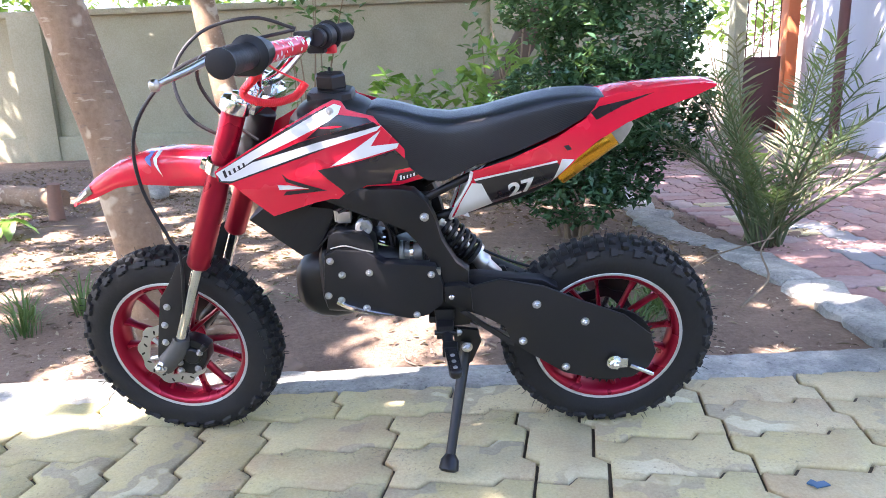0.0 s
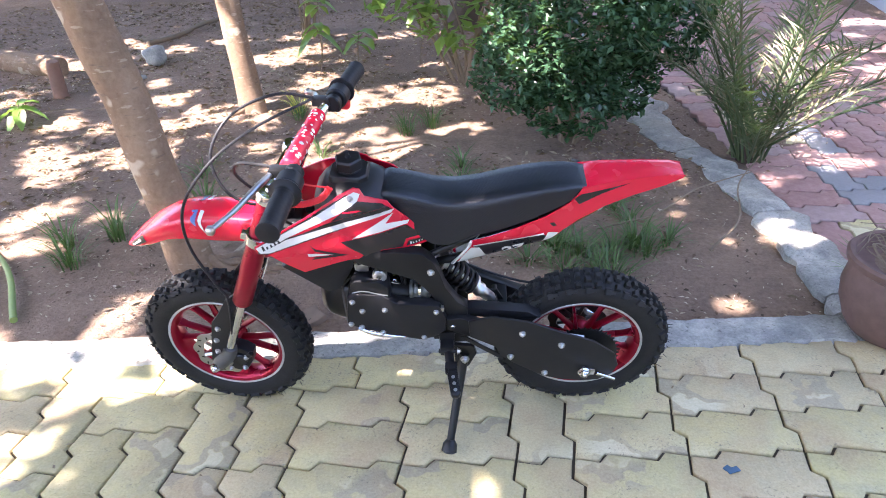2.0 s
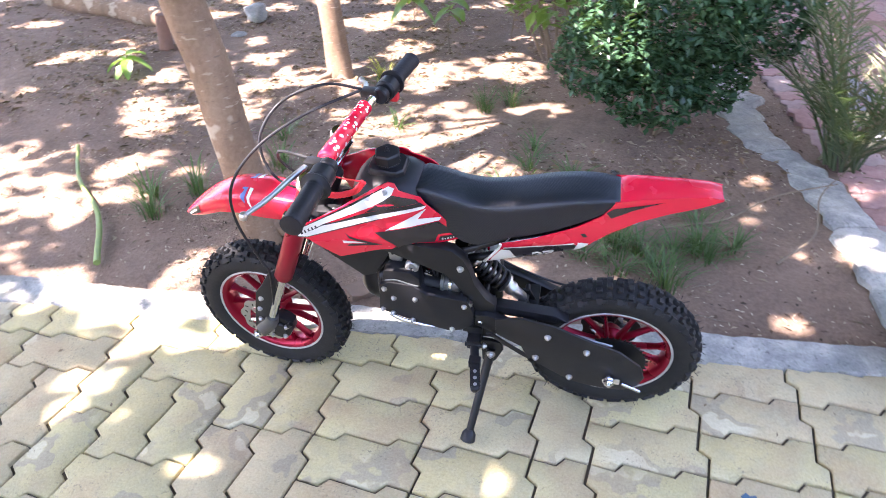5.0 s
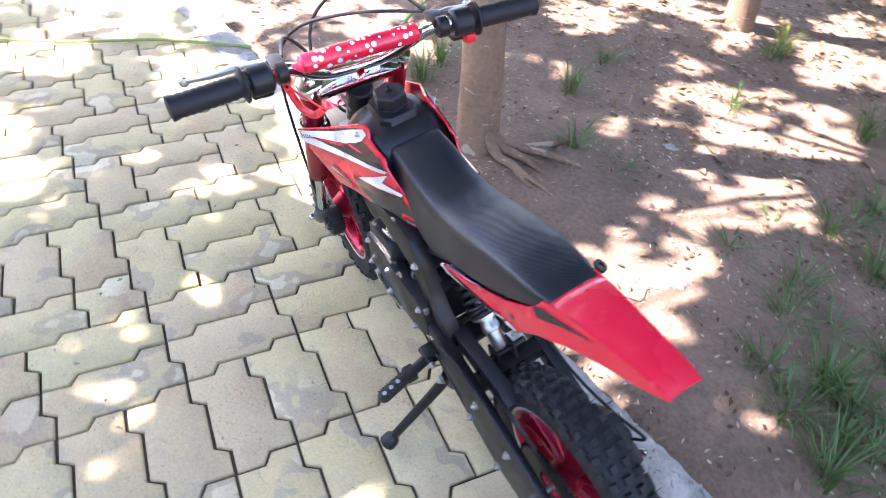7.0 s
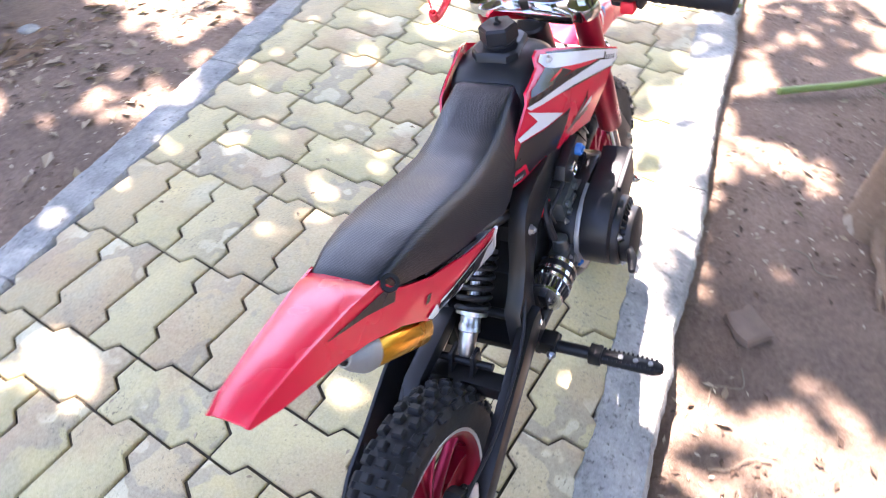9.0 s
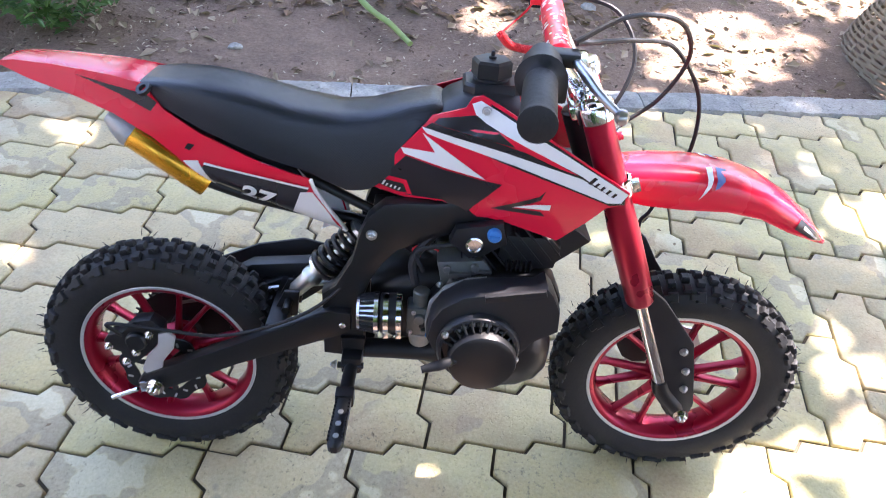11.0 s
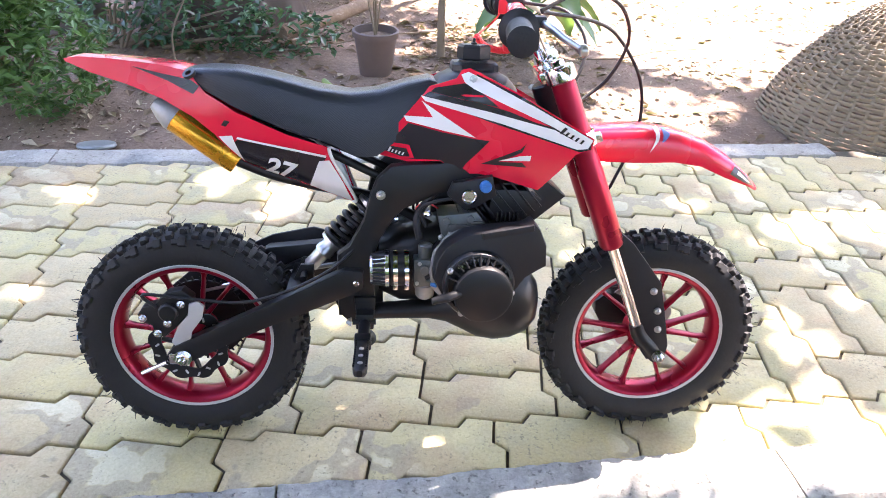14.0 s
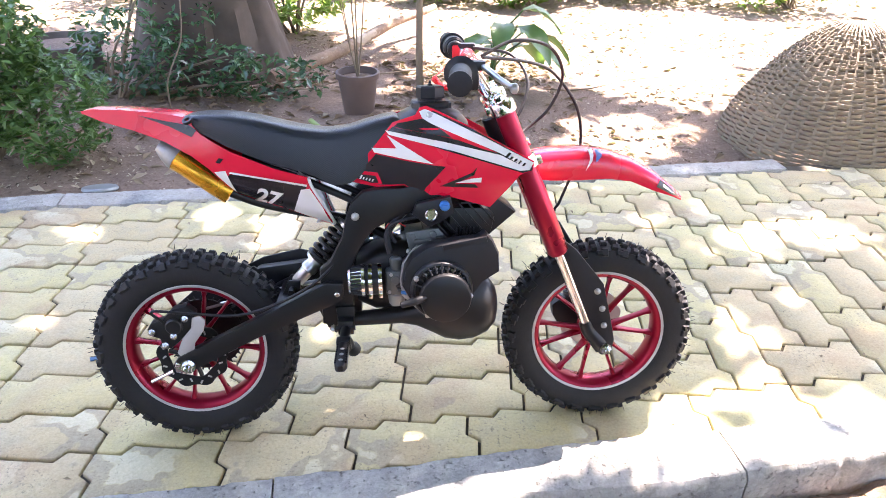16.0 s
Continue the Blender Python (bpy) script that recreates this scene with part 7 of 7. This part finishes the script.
pot("plastic_pot", (0.12, -2.06, -0.06), 0.100, 0.072, 0.205, POT_BROWN, "brown plastic flower pot standing in dry leaves")
clay = empty("clay_pot", Matrix.Translation((1.31, 0.365, 0.0)))
tagged(clay, "round bellied terracotta pot stained dark, on the paving corner", "plant pot")
bm = bmesh.new()
lathe(bm, [(0.088, 0.0), (0.100, 0.004), (0.124, 0.040), (0.142, 0.090), (0.148, 0.135), (0.141, 0.175), (0.132, 0.196), (0.140, 0.203), (0.152, 0.210), (0.154, 0.226), (0.148, 0.234), (0.136, 0.232), (0.126, 0.200)], (0, 0, 0), (0, 0, 1), 48)
for v in bm.verts:
    v.co += v.co.normalized() * 0.003 * noise.noise(v.co * 14)
part("pot_body", bm, POT_CLAY, clay)
bm = bmesh.new()
lathe(bm, [(0.128, 0.196), (0.07, 0.202), (0.002, 0.205)], (0, 0, 0), (0, 0, 1), 24)
part("pot_soil", bm, SOIL, clay)
pot("wide_planter", (1.74, -2.72, -0.06), 0.22, 0.20, 0.21, POT_DARK, "wide dark weathered planter behind shrubs")
rg = random.Random(5)
sticks = empty("pot_twigs", Matrix.Translation((0.12, -2.06, 0.11)))
tagged(sticks, "thin bare twigs growing in the plastic pot", "plant")
for k in range(5):
    bm = bmesh.new()
    a = rg.uniform(0, 6.28)
    tube(bm, [(0, 0, 0), (0.03 * math.cos(a), 0.03 * math.sin(a), 0.15), (0.07 * math.cos(a), 0.07 * math.sin(a), rg.uniform(0.28, 0.5))], [0.005, 0.004, 0.002], 6)
    part("twig", bm, TWIG, sticks)
sticks = empty("dead_twigs", Matrix.Translation((1.31, 0.365, 0.20)))
tagged(sticks, "tangle of dead brown twigs in the clay pot", "plant")
for k in range(26):
    bm = bmesh.new()
    a, b = rg.uniform(0, 6.28), rg.uniform(0, 6.28)
    tube(bm, [(0.05 * math.cos(a), 0.05 * math.sin(a), 0), (0.11 * math.cos(b), 0.11 * math.sin(b), rg.uniform(0.03, 0.08)), (0.14 * math.cos(b + 1), 0.14 * math.sin(b + 1), rg.uniform(0.0, 0.11))], [0.0020, 0.0016, 0.0010], 5)
    part("twig", bm, TWIG, sticks)

# woven dome basket
basket = empty("woven_basket", Matrix.Translation((-1.985, -1.54, -0.055)))
tagged(basket, "large upturned woven bamboo basket standing on soil", "basket")


def dome(f):
    """Radius and height of the dome at a share f of the way up."""
    return 0.435 * (1 - f ** 1.8) ** 0.72 * (1 - 0.20 * f) + 0.012, 0.55 * f


for k in range(44):
    a = 2 * math.pi * k / 44
    bm = bmesh.new()
    rows = []
    for i in range(25):
        f = 0.985 * i / 24
        r, h = dome(f)
        r += 0.004 * (1 if (i + k) % 2 else -1)
        c = Vector((math.cos(a) * r, math.sin(a) * r, h))
        t = Vector((-math.sin(a), math.cos(a), 0)) * (0.0065 * (1 - 0.55 * f))
        o = Vector((math.cos(a), math.sin(a), 0.3)) * 0.0012
        rows.append([bm.verts.new(c - t - o), bm.verts.new(c + t - o), bm.verts.new(c + t + o), bm.verts.new(c - t + o)])
    skin(bm, rows)
    part("upright", bm, CANE, basket)
level = 0.0
k = 0
while level < 0.93:
    bm = bmesh.new()
    n = 132
    tall = 0.0060 if level < 0.66 else 0.0058
    inner = []
    for i in range(n):
        a = 2 * math.pi * i / n
        r, h = dome(level)
        r += 0.0075 * math.sin(22 * a + (math.pi if k % 2 else 0)) + 0.003 * noise.noise((a * 3, level * 9, k))
        h += 0.005 * noise.noise((a * 4, level * 20, 1))
        c, s = math.cos(a), math.sin(a)
        inner.append((bm.verts.new((c * (r - 0.0016), s * (r - 0.0016), h - tall)), bm.verts.new((c * (r + 0.0016), s * (r + 0.0016), h - tall)),
                      bm.verts.new((c * (r + 0.0016), s * (r + 0.0016), h + tall * 0.6)), bm.verts.new((c * (r - 0.0016), s * (r - 0.0016), h + tall * 0.6))))
    for i in range(n):
        p, q = inner[i], inner[(i + 1) % n]
        for j in range(4):
            bm.faces.new((p[j], p[(j + 1) % 4], q[(j + 1) % 4], q[j]))
    part("weaver", bm, CANE, basket)
    level += 0.0165 if level < 0.66 else 0.024
    k += 1

bowl = bmesh.new()
lathe(bowl, [(0.11, 0.0), (0.125, 0.035), (0.130, 0.060), (0.127, 0.062), (0.120, 0.040), (0.10, 0.008)], (0, 0, 0), (0, 0, 1), 36)
ob = part("tin_bowl", bowl, DULL_TIN)
ob.matrix_world = Matrix.Translation((1.41, -0.80, 0.0))
tagged(ob, "shallow dull grey metal bowl on the paving", "bowl")
bm = bmesh.new()
lathe(bm, [(0.060, 0.0), (0.064, 0.006), (0.060, 0.014), (0.02, 0.018)], (0, 0, 0), (0, 0, 1), 28)
ob = part("metal_disc", bm, DULL_TIN)
ob.matrix_world = Matrix.Translation((1.07, -1.19, -0.045)) @ Matrix.Rotation(radians(14), 4, "X")
tagged(ob, "small dark grey round metal disc lying on soil", "disc")

bm = bmesh.new()
block(bm, (0, 0, 0.003), (0.030, 0.014, 0.003), Matrix.Rotation(0.10, 4, "Y"), 0.001)
block(bm, (-0.004, 0.012, 0.002), (0.016, 0.010, 0.003), Matrix.Rotation(0.3, 4, "Z"), 0.001)
ob = part("plastic_scrap", bm, plain("faded blue plastic", (0.05, 0.12, 0.20), 0.6))
ob.matrix_world = Matrix.Translation((0.73, -0.135, 0.0)) @ Matrix.Rotation(0.4, 4, "Z")
tagged(ob, "small faded blue plastic scrap on the paving", "scrap")

# fallen wood, stones and a green stalk
def log(name, a, b, r0, r1, mat, label, category="branch", bend=0.05, n=12):
    a, b = Vector(a), Vector(b)
    bm = bmesh.new()
    side = (b - a).cross(Vector((0, 0, 1))).normalized()
    pts = [Vector(), (b - a) * 0.33 + side * bend, (b - a) * 0.66 - side * bend * 0.5, b - a]
    tube(bm, pts, [r0, (r0 * 2 + r1) / 3, (r0 + 2 * r1) / 3, r1], n, 6)
    for v in bm.verts:
        v.co += Vector((noise.noise(v.co * 14), noise.noise(v.co * 14 + Vector((5, 0, 0))), noise.noise(v.co * 14 + Vector((0, 5, 0))))) * r0 * 0.18
    ob = part(name, bm, mat)
    ob.matrix_world = Matrix.Translation(a)
    return tagged(ob, label, category)


log("fallen_log", (-3.9, 3.75, 0.02), (-2.62, 3.28, 0.0), 0.085, 0.075, BARK, "short pale log lying on the soil", "log", 0.02, 18)
log("fallen_stick", (-2.36, 4.1, -0.03), (-2.05, 5.0, -0.02), 0.022, 0.016, TWIG, "long straight stick lying in the garden")
log("long_branch", (0.58, -2.36, 0.03), (-0.40, -3.75, 0.12), 0.040, 0.022, BARK, "pale fallen branch lying in the yard", "branch", 0.04)
log("green_stalk", (-1.24, 0.46, -0.035), (-1.92, 1.30, -0.03), 0.011, 0.007, STALK, "thick green plant stalk lying on soil", "stalk", 0.03)
log("green_stalk", (-1.62, 0.28, 0.012), (-2.10, -0.62, 0.010), 0.007, 0.004, STALK, "thin green stalk lying across paving", "stalk", 0.03)
log("yellow_stalk", (0.34, -1.84, -0.02), (0.10, -1.46, -0.035), 0.012, 0.010, STALK, "cut green stalk lying near the edging", "stalk", 0.01)
for k, (a, b) in enumerate((((0.62, 1.02, -0.03), (1.22, 1.22, 0.10)), ((0.98, 0.86, -0.03), (1.28, 1.32, 0.12)), ((0.2, 1.6, -0.04), (0.5, 1.3, -0.03)), ((-2.7, 2.4, -0.03), (-2.0, 2.5, -0.03)), ((0.9, -1.75, -0.04), (0.4, -1.9, -0.03)),
                           ((-0.9, -2.3, -0.04), (-1.6, -2.5, -0.03)), ((-0.2, -2.7, -0.03), (0.7, -2.2, -0.02)), ((1.0, -2.0, -0.03), (0.85, -1.9, 0.5)))):
    log("dry_twig", a, b, 0.0045, 0.0022, TWIG, "dry brown twig on the ground", "twig", 0.04, 7)


fr = random.Random(91)
for k in range(26):
    x, y = fr.uniform(-0.7, 1.1), fr.uniform(0.45, 1.7)
    a = fr.uniform(0, 6.28)
    log("dry_stalk", (x, y, soil_height(x, y) + 0.006), (x + 0.12 * math.cos(a), y + 0.12 * math.sin(a), soil_height(x + 0.12 * math.cos(a), y + 0.12 * math.sin(a)) + 0.006), 0.0022, 0.0012, CANE, "thin dry curved stalk on the soil", "stalk", fr.uniform(-0.03, 0.03), 5)


def stone(name, at, size, mat, label, seed):
    bm = bmesh.new()
    bmesh.ops.create_icosphere(bm, subdivisions=3, radius=1.0)
    for v in bm.verts:
        v.co = v.co * (1 + 0.28 * noise.noise(v.co * 1.4 + Vector((seed, 0, 0))) + 0.08 * noise.noise(v.co * 4 + Vector((seed, 3, 0))))
        v.co = Vector((v.co.x * size[0], v.co.y * size[1], v.co.z * size[2]))
    ob = part(name, bm, mat)
    ob.matrix_world = Matrix.Translation(at) @ Matrix.Rotation(seed, 4, "Z")
    return tagged(ob, label, "stone")


stone("pale_stone", (-2.08, 3.57, 0.0), (0.10, 0.08, 0.08), KERB, "pale round stone in the garden", 2)
bm = bmesh.new()
block(bm, (0, 0, 0), (0.095, 0.070, 0.026), None, 0.008)
bmesh.ops.subdivide_edges(bm, edges=bm.edges[:], cuts=2, use_grid_fill=True)
for v in bm.verts:
    v.co += Vector((noise.noise(v.co * 30), noise.noise(v.co * 30 + Vector((4, 0, 0))), noise.noise(v.co * 30 + Vector((0, 4, 0))))) * 0.011
ob = part("broken_brick", bm, BRICK_DULL)
ob.matrix_world = Matrix.Translation((-0.33, 0.50, -0.056)) @ Matrix.Rotation(0.75, 4, "Z") @ Matrix.Rotation(0.12, 4, "X")
tagged(ob, "flat broken piece of dull brown brick in soil", "brick")
for k, (x, y, s) in enumerate(((-2.05, 3.2, 0.05), (-1.45, 2.0, 0.03), (0.05, 0.85, 0.025), (-0.45, 1.35, 0.03), (-1.0, -1.5, 0.03), (-0.6, -1.9, 0.035), (0.7, -1.4, 0.025))):
    stone("garden_stone", (x, y, -0.055), (s, s * 0.8, s * 0.5), KERB, "small grey brown stone half in soil", 10 + k)
bm = bmesh.new()
tube(bm, [(0, 0, -0.05), (0.0, 0.005, 0.10), (0.01, 0.0, 0.22)], [0.05, 0.042, 0.036], 12)
ob = part("cut_stump", bm, BRICK)
ob.matrix_world = Matrix.Translation((-2.36, 2.8, -0.05))
tagged(ob, "short reddish cut stump in the garden", "stump")

# fallen leaves, chips and pebbles
rng = np.random.default_rng(12)


def scatter(name, n, box, size, mat, z, label, wide=0.55, keep=None):
    x = rng.uniform(box[0], box[1], n)
    y = rng.uniform(box[2], box[3], n)
    c = np.stack([x, y, np.zeros(n)], 1)
    if keep is not None:
        c = c[[keep(p) for p in c]]
    for p in c:
        p[2] = z(p[0], p[1]) + 0.006
    v, f = leaf_quads(rng, c, size, 0.22, wide)
    return tagged(from_arrays(name, v, f, mat), label, "litter", kind="stuff")


def clumped(p):
    return noise.noise((p[0] * 1.7, p[1] * 1.7, 3)) + rng.uniform(-0.5, 0.5) > -0.05


def sparse(p):
    """Fewer leaves on the trodden soil close to the paving."""
    return off_path(p) and (p[1] > 1.5 or rng.random() < 0.25)


def off_path(p):
    n = p[1] * math.cos(PATH_TURN) - p[0] * math.sin(PATH_TURN)
    return (n > 0.39 or n < -1.14) and clumped(p)


scatter("fallen_leaves", 11000, (-4.5, 1.2, 0.4, 6.0), 0.034, LEAF_DRY, soil_height, "dry curled leaves scattered over the garden soil", 0.42, sparse)
scatter("fallen_leaves", 9000, (-4.5, 1.2, 1.3, 6.0), 0.042, LEAF_BROWN, soil_height, "brown rotting leaves scattered under the trees", 0.5, off_path)
scatter("fallen_leaves", 5200, (-4.5, 3.2, -5.2, -1.15), 0.055, LEAF_DRY, soil_height, "dry brown leaves scattered over the yard", 0.5, off_path)
scatter("fallen_leaves", 2600, (-1.0, 2.0, -3.0, -1.7), 0.060, LEAF_BROWN, soil_height, "drift of brown dead leaves round the plastic pot", 0.5, off_path)
scatter("wood_chips", 24000, (-3.2, 2.2, -3.4, 4.2), 0.016, LEAF_STRAW, soil_height, "small dry chips and stalks on the soil", 0.35, off_path)
scatter("dark_litter", 22000, (-4.2, 2.2, -3.6, 5.6), 0.020, LEAF_DARK_DRY, soil_height, "dark rotting leaf scraps on the soil", 0.5, off_path)
scatter("path_litter", 90, (-2.2, 1.6, -1.0, 0.24), 0.014, LEAF_DRY, lambda x, y: 0.0, "tiny leaf scraps on the paving", 0.5)

n = 7000
px, py = rng.uniform(-3.2, 2.2, n), rng.uniform(-3.6, 3.2, n)
verts, faces = [], []
for x, y in zip(px, py):
    if not off_path((x, y)):
        continue
    s = rng.uniform(0.003, 0.010)
    z = soil_height(x, y)
    o = len(verts)
    for dx, dy, dz in ((1, 0, 0), (-0.5, 0.87, 0), (-0.5, -0.87, 0), (0.1, 0.1, 0.8)):
        verts.append((x + dx * s, y + dy * s, z + dz * s))
    faces += [(o, o + 1, o + 3), (o + 1, o + 2, o + 3), (o + 2, o, o + 3)]
tagged(from_arrays("soil_crumbs", verts, faces, SOIL), "small crumbs of earth on the soil", "soil", kind="stuff")

# ---- the paving blocks ----
MESH = {"L": paver_mesh("paver", 2, 1), "A": paver_mesh("paver", 1, 2), "half": paver_mesh("paver", 1, 1)}
SIZE = {"L": (2, 1), "A": (1, 2), "half": (1, 1)}
pavers.sort(key=lambda k: abs(k[0] + 4) + abs(k[1] + 2) * 0.5)
pr = random.Random(11)
far_v, far_f = [], []
for i, (p, q, kind) in enumerate(pavers):
    lu, lv = SIZE[kind]
    m = Matrix.Translation(((p + lu / 2) * UNIT, (q + lv / 2) * UNIT, pr.uniform(-0.0025, 0.0015)))
    m = m @ Euler((pr.gauss(0, 0.006), pr.gauss(0, 0.006), pr.gauss(0, 0.004))).to_matrix().to_4x4()
    if i < 298:
        ob = new("paver", MESH[kind])
        ob.parent = pavement
        ob.matrix_local = m
    else:
        o = len(far_v)
        far_v += [m @ v.co for v in MESH[kind].vertices]
        far_f += [[o + j for j in f.vertices] for f in MESH[kind].polygons]
if far_v:
    tagged(from_arrays("far_pavers", far_v, far_f, PAVER, pavement), "cream paving blocks further along", kind="stuff")
sr = random.Random(19)
far_v, far_f = [], []
cells, todo = set(), []
for q in range(0, 50):
    for p in range(0, 17):
        if (p, q) in cells:
            continue
        kind = "L" if sr.random() < 0.5 else "A"
        other = (p + 1, q) if kind == "L" else (p, q + 1)
        if other in cells or other[0] > 16:
            kind = "A"
            other = (p, q + 1)
        if other in cells:
            kind = "half"
            other = (p, q)
        cells.update({(p, q), other})
        todo.append((p, q, kind))
SIDE_MESH, GREY_MESH = {}, {}
for key, me in MESH.items():
    GREY_MESH[key] = me.copy()
    GREY_MESH[key].materials[0] = PAVER_GREY
    SIDE_MESH[key] = me.copy()
    SIDE_MESH[key].materials[0] = PAVER_RED
for i, (p, q, kind) in enumerate(todo):
    lu, lv = SIZE[kind]
    m = Matrix.Translation(((p + lu / 2) * UNIT, (q + lv / 2) * UNIT, sr.uniform(-0.003, 0.002)))
    if i < 150:
        ob = new("paver", MESH[kind] if p == 1 else GREY_MESH[kind] if p in (2, 3) and q % 5 < 3 else SIDE_MESH[kind])
        ob.parent = side_path
        ob.matrix_local = m
    else:
        o = len(far_v)
        far_v += [m @ v.co for v in MESH[kind].vertices]
        far_f += [[o + j for j in f.vertices] for f in MESH[kind].polygons]
tagged(from_arrays("far_pavers", far_v, far_f, PAVER_RED, side_path), "red paving blocks further along", kind="stuff")
